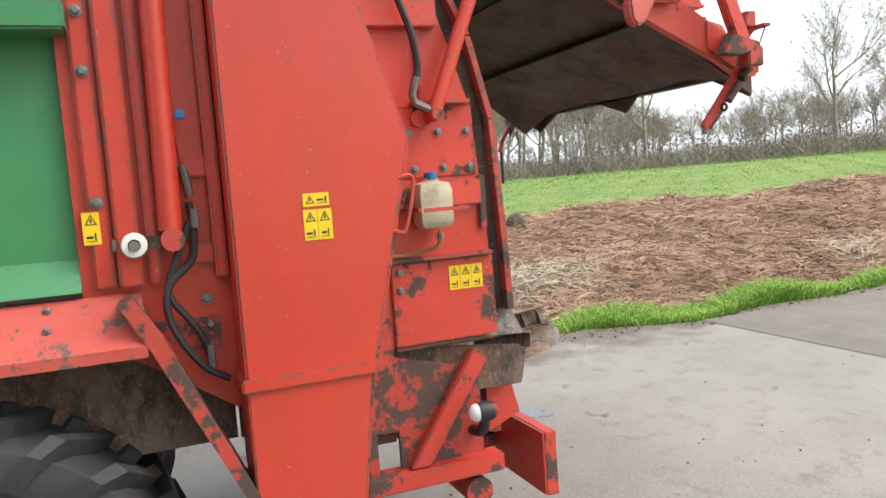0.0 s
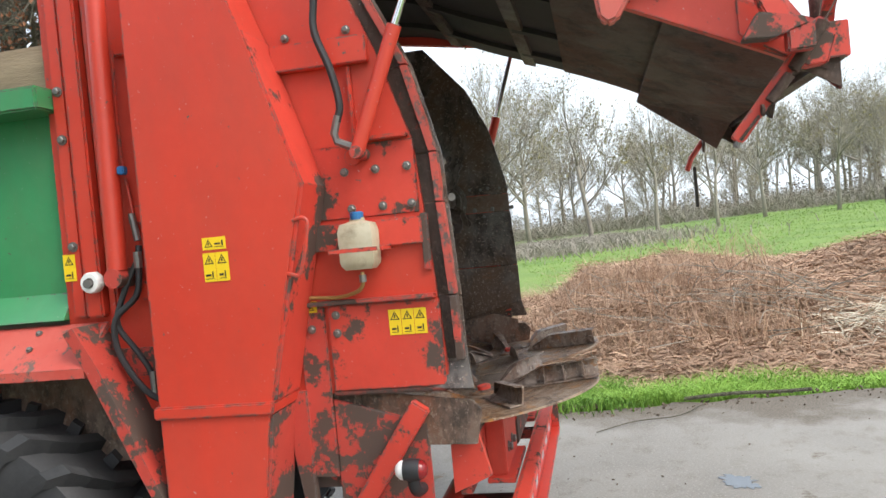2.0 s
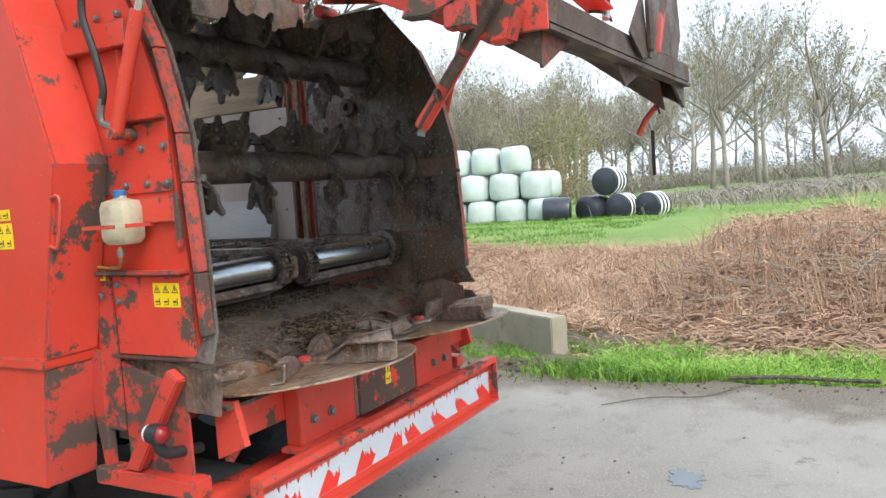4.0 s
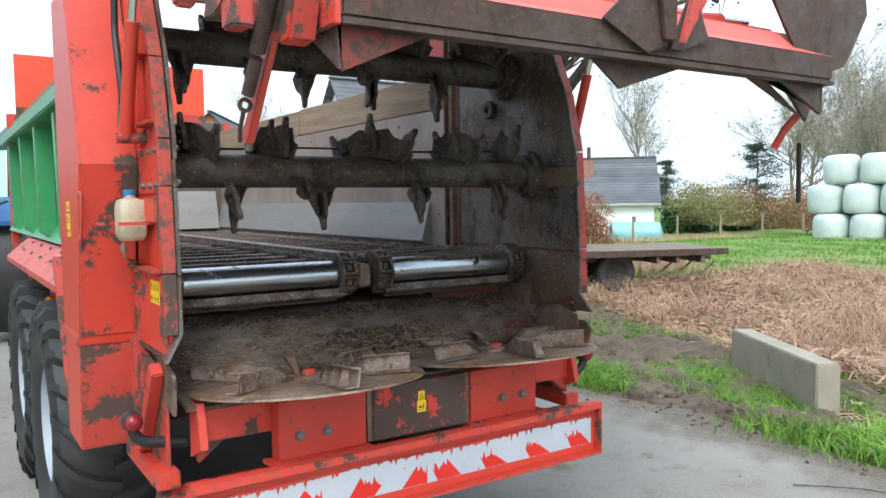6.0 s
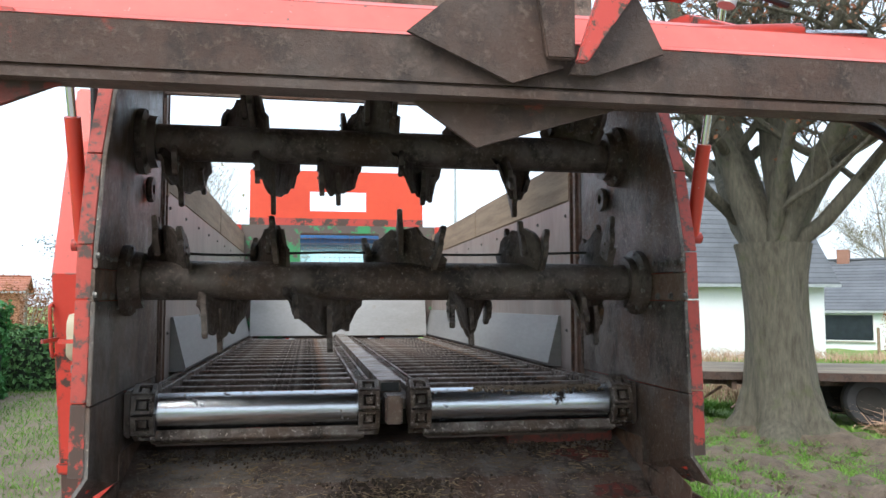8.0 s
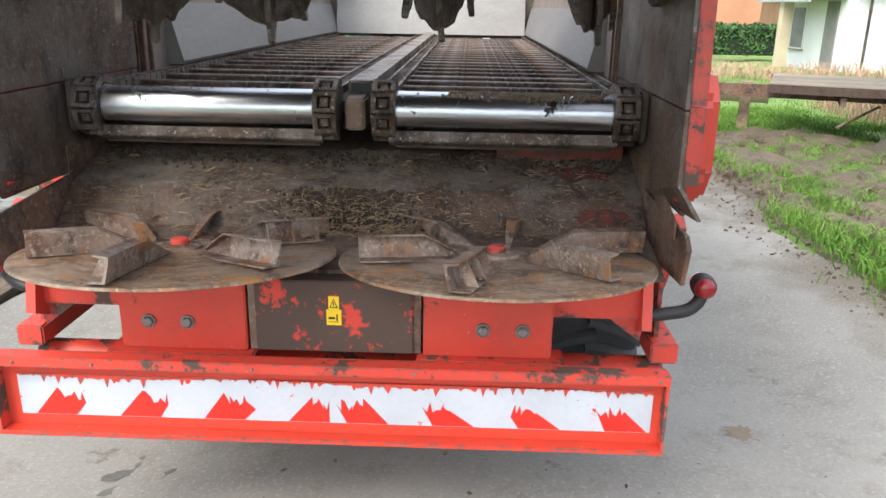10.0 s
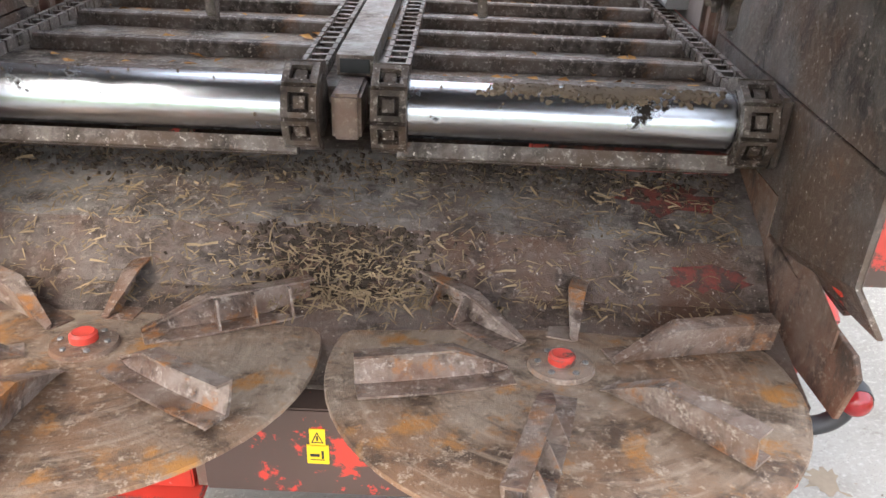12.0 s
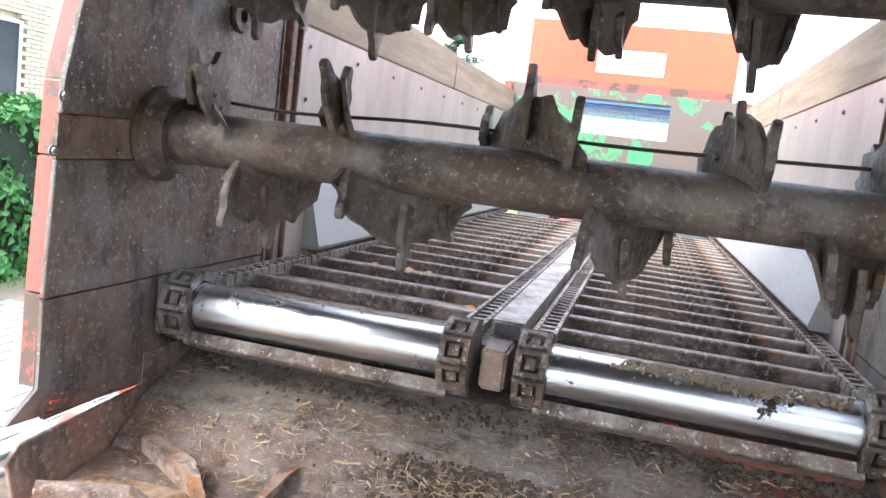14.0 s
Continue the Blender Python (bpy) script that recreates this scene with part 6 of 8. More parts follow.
earth = plain("earth_smear", (0.2, 0.155, 0.11), 0.9, 0, 0.25)
stain("earth_smear", 1.62, 2.2, 0.1, 0.08, earth, "brown earth smear on the concrete", 0, 31)
stain("earth_smear", 0.13, 1.11, 0.075, 0.06, plain("faint_earth", (0.24, 0.21, 0.17), 0.9), "brown earth smear on the concrete", 0, 32)
stain("drain_lid", 1.15, 0.21, 0.16, 0.1, puddle, "small wet drain lid in the road", 0.3, 33)
bm = B()
rr = random.Random(17)
for k in range(1500):       # crumbs of soil trodden over the road's edge
    y = rr.uniform(-9, 12)
    x = 3.12 + 0.12 * math.sin(y * 0.9) + 0.5 * math.exp(-(((y + 1.2) / 1.1) ** 2)) - abs(rr.gauss(0, 0.22))
    r = rr.choice((0.003, 0.004, 0.005, 0.007, 0.011))
    box(bm, -r * 1.3, r * 1.3, -r, r, -r * 0.5, r * 0.5, Matrix.Translation((x, y, r * 0.3)) @ Euler((rr.random(), rr.random(), rr.random() * 6)).to_matrix().to_4x4())
tagged(put("edge_soil", bm, soil), "crumbs of soil along the road's edge", "soil", kind="stuff")
old_road = sheet("road_asphalt", spaced((-2.4, 2.98, 30)), spaced((-14, -2.86, 40)), surface("old_brown_asphalt", (0.13, 0.117, 0.097), (0.21, 0.19, 0.16), 0.95, scale=1.5, fine=70, bump=0.6, dist=0.006, c=(0.26, 0.24, 0.2), c_at=(0.58, 0.66), c_scale=5), 0.005)
tagged(old_road, "older brown-grey asphalt beyond the concrete slab", "road", kind="structure")
# the near edge: pale gravel strip, leaf-strewn earth and a crossing drive
strip = sheet("gravel_strip", spaced((-2.5, -1.95, 6)), spaced((5.8, 40, 44)), surface("pale_gravel", (0.27, 0.25, 0.21), (0.42, 0.39, 0.33), 0.95, scale=2, fine=60, bump=0.8, dist=0.01, c=(0.2, 0.17, 0.12), c_at=(0.55, 0.7), c_scale=4), 0.012)
tagged(strip, "pale gravel strip along the road", "gravel", kind="structure")
verge_left = sheet("earth_verge", spaced((-9, -2.45, 30)), spaced((6.0, 19.6, 60)), surface("leafy_earth", (0.13, 0.1, 0.07), (0.26, 0.2, 0.15), 0.95, scale=1.2, fine=18, bump=1.0, dist=0.05, c=(0.12, 0.15, 0.04), c_at=(0.58, 0.66), c_scale=0.9), 0.02)
tagged(verge_left, "bare earth verge strewn with old leaves", "soil", kind="structure")
drive = sheet("driveway", spaced((-16, -2.3, 10)), spaced((19.7, 24.4, 6)), concrete, 0.025)
tagged(drive, "grey concrete driveway joining the road", "driveway", kind="structure")

# paved yard on the near side of the hedge
yard = thing("paved_yard", (-4.2, 2.0, -0.06), "grey block-paved yard beside the road", "pavement", kind="structure")
part("bedding", box(B(), -6.1, -2.46, 2.1, 6.0, -0.12, -0.062), soil, yard)
part("concrete_apron", box(B(), -6.1, -2.4, -6, 2.095, -0.16, -0.092), concrete, yard)
pb = B()
box(pb, -0.148, 0.148, -0.098, 0.098, -0.03, 0.0, bevel=0.006)
paver_mesh = bpy.data.meshes.new("paving_block")
pb.to_mesh(paver_mesh)
pb.free()
paver_mesh.materials.append(paver)
for r in range(19):
    for c in range(11):
        place("paving_block", paver_mesh, yard, "", Matrix.Translation((-2.8 - 0.302 * c - (0.15 if r % 2 else 0), 2.2 + 0.202 * r, -0.035)))

# grass on the verges
rng = np.random.default_rng(2)
def verge(n, x0, x1, y0, y1, patch=0.0, seed=0):
    rng = np.random.default_rng(seed)
    x, y = rng.uniform(x0, x1, n), rng.uniform(y0, y1, n)
    if patch:
        waves = np.random.default_rng(90)
        field = np.zeros(n)
        for f in (0.9, 1.4, 2.1, 3.2, 4.6, 7.0, 10.0):
            for _ in range(3):
                w = waves.uniform(0, math.tau)
                field += np.cos(f * (x * math.cos(w) + y * math.sin(w)) * 1.6 + waves.uniform(0, 6.28)) / f**0.45
        keep = field / 3 > patch
        x, y = x[keep], y[keep]
        x, y = x + rng.normal(0, 0.13, len(x)), y + rng.normal(0, 0.13, len(y))
    return np.c_[x, y, ground_height(x, y) - 0.03]


edge_y = rng.uniform(-13, 1.6, 48000)
edge_x = 3.25 + 0.12 * np.sin(edge_y * 0.9) + 0.5 * np.exp(-((edge_y + 1.2) / 1.1) ** 2) + np.abs(rng.normal(0, 0.8, 48000)) - 0.1 * rng.random(48000)
verge_grass = blades("verge_grass", np.c_[edge_x, edge_y, ground_height(edge_x, edge_y) - 0.03], 0.2 + 0.07 * np.sin(edge_y * 2.7 + edge_x * 2), 0.01, leafy("lush_grass", (0.1, 0.22, 0.022), (0.3, 0.46, 0.085), scale=1.1), 0.95, seed=3)
tagged(verge_grass, "bright green tufted grass along the road's edge", "grass", kind="stuff")
rough_grass = blades("rough_grass", np.r_[verge(46000, -9, -2.7, 6.4, 19, -0.25, 33), verge(95000, 3.15, 7.1, 0.8, 14, -0.28, 4), verge(9000, 3.15, 3.9, 0.8, 9, -0.35, 44) + [0, 0, 0.05], verge(16000, 3.2, 5.4, 0.8, 4.2, -0.4, 45) + [0, 0, 0.03], verge(9000, 5.2, 16, 8.5, 22, 0.0, 5)], 0.13, 0.011, grass_mat, 0.8, seed=4)
tagged(rough_grass, "patchy green grass on the churned verge", "grass", kind="stuff")
far_grass = blades("meadow_grass", np.r_[verge(30000, 9, 32, 6, 22, -0.5, 6)], 0.13, 0.022, grass_mat, 0.9, seed=6)
bm = B()
rr = random.Random(61)
for k in range(3200):       # clods turned up on the verge
    x, y, r = rr.uniform(3.15, 6.8), rr.uniform(1.0, 10.4), 0.012 + 0.055 * rr.random() ** 2.5
    m = Matrix.Translation((x, y, float(ground_height(x, y)) + 0.03 + r * 0.2)) @ Euler((rr.random() * 6, rr.random() * 6, 0)).to_matrix().to_4x4()
    pts = [bm.verts.new(m @ (Vector(p) * r * rr.uniform(0.7, 1.3))) for p in ((1, 0, 0), (-1, 0, 0), (0, 1, 0), (0, -1, 0), (0, 0, 0.7), (0, 0, -0.7))]
    for t in ((0, 2, 4), (2, 1, 4), (1, 3, 4), (3, 0, 4), (2, 0, 5), (1, 2, 5), (3, 1, 5), (0, 3, 5)):
        bm.faces.new([pts[q] for q in t])
tagged(put("soil_clods", bm, soil, smooth=True), "dark clods of churned soil on the verge", "soil", kind="stuff")
rng = np.random.default_rng(77)
x = 9.5 + 70 * rng.random(90000) ** 1.6
y = rng.uniform(-2.1, 0.14, 90000) * x
tufts = blades("pasture_tufts", np.c_[x, y, ground_height(x, y) - 0.045], 0.075 + 0.001 * x, 0.007 + 0.0007 * x, leafy("pasture_blades", (0.14, 0.26, 0.04), (0.25, 0.37, 0.085), scale=0.15), 1.1, seed=78)
tagged(tufts, "short tufts of grass over the pasture", "grass", kind="stuff")
tagged(far_grass, "meadow grass beyond the reeds", "grass", kind="stuff")
mud = sheet("churned_soil", spaced((3.02, 7.0, 46)), spaced((1.0, 10.5, 100)), soil, 0.0, lambda x, y: ground_height(x, y) - 0.02 + np.clip((x - 3.02) / 0.5, 0, 1) * np.clip((y - 1.0) / 0.5, 0, 1) * (0.06 + 0.05 * np.sin(x * 9 + np.sin(y * 7)) * np.sin(y * 8 + np.sin(x * 5)) + 0.05 * np.exp(-((np.sin(x * 1.3 + y * 0.9)) ** 2) * 6)))
tagged(mud, "churned dark soil of the verge", "soil", kind="structure")

# heap of cut reeds
def heap_height(x, y):
    base = ground_height(x, y)
    across = np.clip((x - 4.7 - 0.5 * np.clip(y + 0.2, 0, 3)) / 4.6, 0, 1) ** 0.75 * np.clip((13.4 - x) / 3.0, 0, 1)
    along = np.clip((2.4 - y) / 1.2, 0, 1)
    lump = 0.92 + 0.07 * np.sin(x * 1.9 + y * 0.8) + 0.05 * np.sin(y * 2.3 - x) + 0.04 * np.sin(x * 5.3) * np.sin(y * 4.7)
    return base - 0.03 + (1.16 + 0.012 * np.clip(-y, 0, 12)) * across * along * lump


heap = thing("reed_heap", (6.5, -4, 0), "long heap of cut brown reeds beside the grass verge", "reed heap", kind="stuff")
h = sheet("heap_core", spaced((4.6, 13.4, 66)), spaced((-20, 2.4, 130)), surface("matted_reed", (0.2, 0.125, 0.08), (0.45, 0.31, 0.21), 0.95, scale=3, fine=45, bump=1.0, dist=0.06), 0.0, heap_height)
h.parent, h.matrix_parent_inverse = heap, base_of(heap).inverted()
rng = np.random.default_rng(8)
x, y = 4.6 + 8 * rng.beta(1.1, 1.7, 120000), rng.uniform(-19, 2.3, 120000)
blades("reed_strands", np.c_[x, y, heap_height(x, y) + rng.uniform(0, 0.08, 120000)], 0.3, 0.0115, reed_mat, parent=heap, lying=True, flat=0.28, seed=9)
for cx, cy, n in ((6.3, -2.85, 900), (5.7, -8.4, 420), (6.1, -2.2, 300)):
    x, y = rng.normal(cx, 0.33, n), rng.normal(cy, 0.45, n)
    blades("pale_strands", np.c_[x, y, heap_height(x, y) + rng.uniform(0.02, 0.14, n)], 0.5, 0.009, pale_reed, parent=heap, lying=True, flat=0.35, seed=n)
bm = B()
rr = random.Random(12)
for k in range(60):
    x, y = rr.gauss(7.2, 0.8), rr.gauss(-0.4, 1.1)
    z = float(heap_height(x, y)) + 0.05
    a, L = rr.gauss(2.6, 0.5), rr.uniform(0.6, 1.7)
    tube(bm, curve([(x, y, z), (x + 0.5 * L * math.cos(a), y + 0.5 * L * math.sin(a), z + rr.uniform(0, 0.25)), (x + L * math.cos(a + 0.2), y + L * math.sin(a + 0.2), z + rr.uniform(0, 0.5))], 6), [0.008, 0.008, 0.007, 0.006, 0.005, 0.004, 0.003], 4)
for k in range(16):     # long loose branches over the heap
    x, y = rr.gauss(7.0, 0.4), rr.gauss(-1.9, 0.5)
    z = float(heap_height(x, y)) + 0.03
    a, L, up = rr.gauss(1.75, 0.3), rr.uniform(1.1, 2.1), rr.uniform(0.15, 0.6)
    tube(bm, curve([(x, y, z), (x + 0.5 * L * math.cos(a), y + 0.5 * L * math.sin(a), z + up * 0.7), (x + L * math.cos(a + 0.25), y + L * math.sin(a + 0.25), z + up)], 6), [0.01, 0.009, 0.008, 0.007, 0.006, 0.005, 0.003], 4)
part("cut_branches", bm, twig_mat, heap)
bm = B()
lathe(bm, [(0.05, -0.1), (0.16, -0.12), (0.2, 0.05), (0.17, 0.16), (0.09, 0.13), (0.06, 0.0)], Matrix.Translation((8.8, -3.65, float(heap_height(8.8, -3.65)) - 0.02)) @ pose(0, 0, 0, 30, -60, 20), 14)
part("tree_stump", bm, bark, heap)

# standing dry reeds past the block
rng = np.random.default_rng(10)
n = 26000
x, y = rng.uniform(5.0, 15, n), rng.uniform(0.6, 9.0, n)
keep = (x > 5.9 + 0.25 * np.abs(y - 2)) & (np.sin(x * 1.1) * np.sin(y * 1.3 + x * 0.6) > -0.75)
x, y = x[keep], y[keep]
half = len(x) // 2
dry_reeds = blades("dry_reeds", np.c_[x, y, ground_height(x, y) - 0.03][:half], 0.52, 0.012, reed_mat, 1.7, seed=11)
tagged(dry_reeds, "stand of dry brown reeds and stalks in the ditch", "reeds", kind="stuff")
sx, sy = rng.uniform(5.4, 9.5, 3200), rng.uniform(-1.6, 4.2, 3200)
keep = sx > 5.5 + 0.5 * np.clip(sy, 0, 3)
sx, sy = sx[keep], sy[keep]
stalks = blades("bracken_stalks", np.c_[sx, sy, np.maximum(ground_height(sx, sy), heap_height(sx, sy)) - 0.03], 0.72, 0.008, reed_mat, 0.75, seed=29)
tagged(stalks, "bent dry bracken stalks standing in the reeds", "reeds", kind="stuff")
x, y = np.tile(x, 2), np.tile(y, 2) + rng.normal(0, 0.2, 2 * len(y))
thatch = blades("reed_thatch", np.c_[x, y, ground_height(x, y) + rng.uniform(0.0, 0.26, len(x)) * (0.6 + 0.4 * np.sin(x * 1.7) * np.sin(y * 1.4))], 0.4, 0.013, reed_mat, lying=True, flat=0.3, seed=28)
tagged(thatch, "tangled fallen brown reeds and bracken in the ditch", "reeds", kind="stuff")
x, y = rng.uniform(7, 14, 5000), rng.uniform(10.5, 15, 5000)
weeds = blades("dry_weeds", np.c_[x, y, ground_height(x, y) - 0.03], 0.5, 0.014, reed_mat, 0.9, seed=12)
tagged(weeds, "dry brown weeds behind the flatbed trailer", "weeds", kind="stuff")
x, y = rng.uniform(3, 30, 6000), rng.uniform(20, 23.4, 6000)
weeds = blades("dry_weeds", np.c_[x, y, ground_height(x, y) - 0.03], 0.45, 0.018, reed_mat, 0.9, seed=13)
tagged(weeds, "dry brown weeds in front of the white house", "weeds", kind="stuff")

# concrete block at the ditch
block = B()
m = Matrix.Translation((5.31, 3.07, -0.32)) @ pose(0, 0, 0, 0, 0, -32)
box(block, -0.11, 0.11, -0.95, 0.95, 0, 0.52, m, bevel=0.012)
block = tagged(put("concrete_block", block, block_concrete), "grey mossy concrete edge block beside the ditch", "concrete block")
bm = B()
tube(bm, curve([(2.35, 1.05, 0.012), (2.6, 0.75, 0.02), (2.75, 0.4, 0.012), (3.1, 0.15, 0.02)], 12), 0.0045, 5)
tagged(put("fallen_twig", bm, bark), "thin bare twig lying on the road", "twig")
bm = tube(B(), curve([(3.25, 0.3, 0.03), (3.3, -0.1, 0.045), (3.35, -0.5, 0.03), (3.3, -0.75, 0.05)], 12), 0.018, 6)
tagged(put("fallen_branch", bm, bark), "grey branch lying on the verge grass", "branch")

# ---- trees ----
def branch_tree(seed, height, spread=1.0, levels=5, trunk_r=None, lean=0.0, tubes=3, thin=0.0009, stem=0.5):
    """Tapered trunk and limbs as tubes, fine twigs as thin strips. Returns two meshes."""
    r = random.Random(seed)
    wood, strips = B(), []
    def grow(p, d, length, rad, level):
        n = 4 if level < 2 else 3
        pts, rs = [p], [rad]
        for i in range(n):
            wob = 0.13 if level else 0.045
            d = (d + Vector((r.gauss(0, wob), r.gauss(0, wob), r.gauss(0.04, 0.08)))).normalized()
            p = p + d * length / n
            pts.append(p)
            rs.append(rad * (1 - 0.45 * (i + 1) / n))
        if level <= tubes:
            tube(wood, pts, rs, 10 if level == 0 else (6 if level == 1 else 4))
        else:
            strips.append((pts[0], pts[-1], rad))
        if level >= levels:
            return
        count = (5, 5, 5, 4, 4, 3)[min(level, 5)]
        for k in range(count):
            t = 0.35 + 0.65 * (k + r.random()) / count if level else 0.5 + 0.5 * (k + r.random()) / count
            i = min(int(t * n), n - 1)
            q = pts[i].lerp(pts[i + 1], t * n - i)
            side = Vector((r.gauss(0, 1), r.gauss(0, 1), r.gauss(0.25, 0.5))).normalized()
            nd = (d * (0.75 if level else 0.5) + side * ((0.75 if level else 0.9) * spread)).normalized()
            grow(q, nd, length * r.uniform(0.5, 0.75) * (0.85 if level == 0 else 1), rs[i] * r.uniform(0.4, 0.62), level + 1)
        grow(pts[-1], d, length * 0.6, rs[-1] * 0.85, level + 1)
    grow(Vector((0, 0, -0.3)), Vector((lean, 0, 1)).normalized(), height * stem, trunk_r or height * 0.017, 0)
    wm = bpy.data.meshes.new("trunk")
    wood.to_mesh(wm)
    wood.free()
    wm.polygons.foreach_set("use_smooth", [True] * len(wm.polygons))
    verts, faces = [], []
    for a, b, rad in strips:
        d = (b - a).normalized()
        s = d.cross(Vector((r.gauss(0, 1), r.gauss(0, 1), r.gauss(0, 1)))).normalized() * max(rad, height * thin)
        k = len(verts)
        verts += [a - s, a + s, b + s * 0.4, b - s * 0.4]
        faces.append((k, k + 1, k + 2, k + 3))
    cm = bpy.data.meshes.new("crown")
    cm.from_pydata([tuple(v) for v in verts], [], faces)
    return wm, cm, strips


TREES = []
tree_buds = leafy("tree_buds", (0.17, 0.15, 0.06), (0.36, 0.32, 0.16), 0.85, scale=0.3)
for k in range(8):
    wm, cm, twigs_ = branch_tree(20 + k, 17, 0.62 + 0.08 * (k % 5), levels=5 if k < 5 else 4, tubes=3 if k < 5 else 2, thin=0.0005 if k < 5 else 0.0011)
    wm.materials.append(twig_mat)
    rb = np.random.default_rng(k)
    ends = np.array([tuple(q) for _, q, _ in twigs_])
    ends = ends[rb.integers(0, len(ends), 650)] + rb.normal(0, 0.25, (650, 3))
    quad = rb.normal(0, 0.09, (650, 4, 3)) + ends[:, None]
    old = np.empty(len(cm.vertices) * 3)
    cm.vertices.foreach_get("co", old)
    count, strips = len(cm.vertices), len(cm.polygons)
    full = bpy.data.meshes.new("crown")
    full.from_pydata(old.reshape(-1, 3).tolist() + quad.reshape(-1, 3).tolist(), [], (np.arange(strips + 650)[:, None] * 4 + [0, 1, 2, 3]).tolist())
    full.materials.append(twig_mat)
    full.materials.append(tree_buds)
    full.polygons.foreach_set("material_index", [0] * strips + [1] * 650)
    TREES.append((wm, full))


def far_tree(x, y, scale, kind, group, label="tall bare deciduous tree in early spring"):
    m = Matrix.Translation((x, y, float(ground_height(x, y)))) @ pose(0, 0, 0, 0, 0, (x * 57 + y * 31) % 360)
    t = thing("bare_tree", (x, y, float(ground_height(x, y))), label, "tree", group)
    for name, mesh in zip(("trunk", "crown"), TREES[kind]):
        place(name, mesh, t, "", m @ Matrix.Scale(scale, 4))


rr = random.Random(5)
for k in range(38):     # wood edge across the pasture
    a = radians(rr.uniform(70, 150))
    d = rr.uniform(95, 135)
    if 1.4 < a < 1.7 and k % 3:
        continue
    far_tree(-2 + d * math.sin(a), 1 + d * math.cos(a), rr.uniform(0.68, 1.02), k % 5, "trees at the wood's edge")
for k in range(70):     # saplings along the edge
    a, d = radians(rr.uniform(76, 150)), rr.uniform(92, 118)
    far_tree(-2 + d * math.sin(a), 1 + d * math.cos(a), rr.uniform(0.22, 0.5), 5 + k % 3, "saplings along the wood", "slender bare sapling at the wood's edge")
for x, y, sc, kd in ((60, 33, 0.9, 1), (66, 40, 0.75, 3), (44, 52, 0.7, 0), (30, 56, 0.75, 2), (38, 60, 0.85, 1), (52, 47, 0.8, 4), (-8, 55, 0.75, 0), (-3, 70, 0.6, 2), (24, 70, 0.8, 3), (50, 26, 0.6, 2), (70, 24, 0.8, 0), (51, 25.3, 0.62, 4), (80, 8, 0.9, 2), (45, 6.5, 0.62, 0), (50.5, 8.2, 0.72, 3), (50, 1.2, 0.66, 5), (56, -3.6, 0.62, 6), (57, 6, 0.75, 4), (40, 62, 0.7, 4), (62, 28, 0.7, 6), (58, 31, 0.6, 5), (66, 34, 0.75, 7), (70, 30, 0.8, 1), (64, 23, 0.65, 5), (74, 27, 0.8, 6), (60, 37, 0.7, 3), (56, 35, 0.6, 7)):
    far_tree(x, y, sc, kd, "trees behind the houses")

# brush and undergrowth at the wood's edge
rng = np.random.default_rng(14)
n = 60000
a, d = np.radians(rng.uniform(60, 155, n)), rng.uniform(88, 140, n)
x, y = -2 + d * np.sin(a), 1 + d * np.cos(a)
brush = blades("undergrowth", np.c_[x, y, ground_height(x, y)], (1.2 + 1.3 * (1 + np.sin(a * 31) * np.sin(a * 83 + 1)) * rng.uniform(0.3, 1.3, n) + 1.0 * (rng.random(n) > 0.95)), 0.05, twig_mat, 2.6, seed=15)
n = 42000
a, d = np.radians(rng.uniform(60, 155, n)), rng.uniform(94, 135, n)
x, y = -2 + d * np.sin(a), 1 + d * np.cos(a)
thicket = leaves("thicket", np.c_[x, y, ground_height(x, y) + 5.5 * rng.random(n) ** 1.5 * (0.65 + 0.35 * np.sin(a * 47) * np.sin(a * 113 + 2))], 0.24, leafy("thicket_twigs", (0.1, 0.075, 0.05), (0.24, 0.2, 0.14), 0.9, scale=0.2), seed=17)
tagged(thicket, "brown twiggy thicket between the trunks of the wood", "undergrowth", kind="stuff")
x, y = rng.normal(47, 5, 9000), rng.normal(3, 3.6, 9000)
x = x - 0.5 * np.clip(y, 0, 9)
near_brush = blades("undergrowth", np.c_[x, y, ground_height(x, y)], 0.75, 0.045, twig_mat, 1.6, seed=16)
tagged(near_brush, "brown dead bracken and brush under the trees", "undergrowth", kind="stuff")
tagged(brush, "brown bare undergrowth along the wood's edge", "undergrowth", kind="stuff")
for k in range(190):     # the wood behind its edge
    a, d = radians(rr.uniform(62, 152)), rr.uniform(112, 170)
    if 1.4 < a < 1.72 and k % 4:        # the wood thins out to open sky
        continue
    low = 0.55 if a > 2.15 else 1.0       # a low, distant wood behind the pasture's far corner
    far_tree(-2 + d * math.sin(a), 1 + d * math.cos(a), low * rr.uniform(0.8, 1.15), 5 + k % 3, "trees of the far wood")


def leaf_cloud(cx, cy, z0, rx, ry, rz, n, seed, lumps=9):
    """Leaf spots over an uneven, lumpy crown."""
    rng = np.random.default_rng(seed)
    c = rng.normal(0, 0.5, (lumps, 3)) * [rx, ry, rz] * 0.75
    k = rng.integers(0, lumps, n)
    p = rng.normal(0, 1, (n, 3))
    p /= np.linalg.norm(p, axis=1)[:, None]
    p = c[k] + p * [rx, ry, rz] * (rng.uniform(0.25, 0.62, n) ** 0.6)[:, None]
    p[:, 2] = np.abs(p[:, 2] + rz * 0.75)
    return p + [cx, cy, z0]


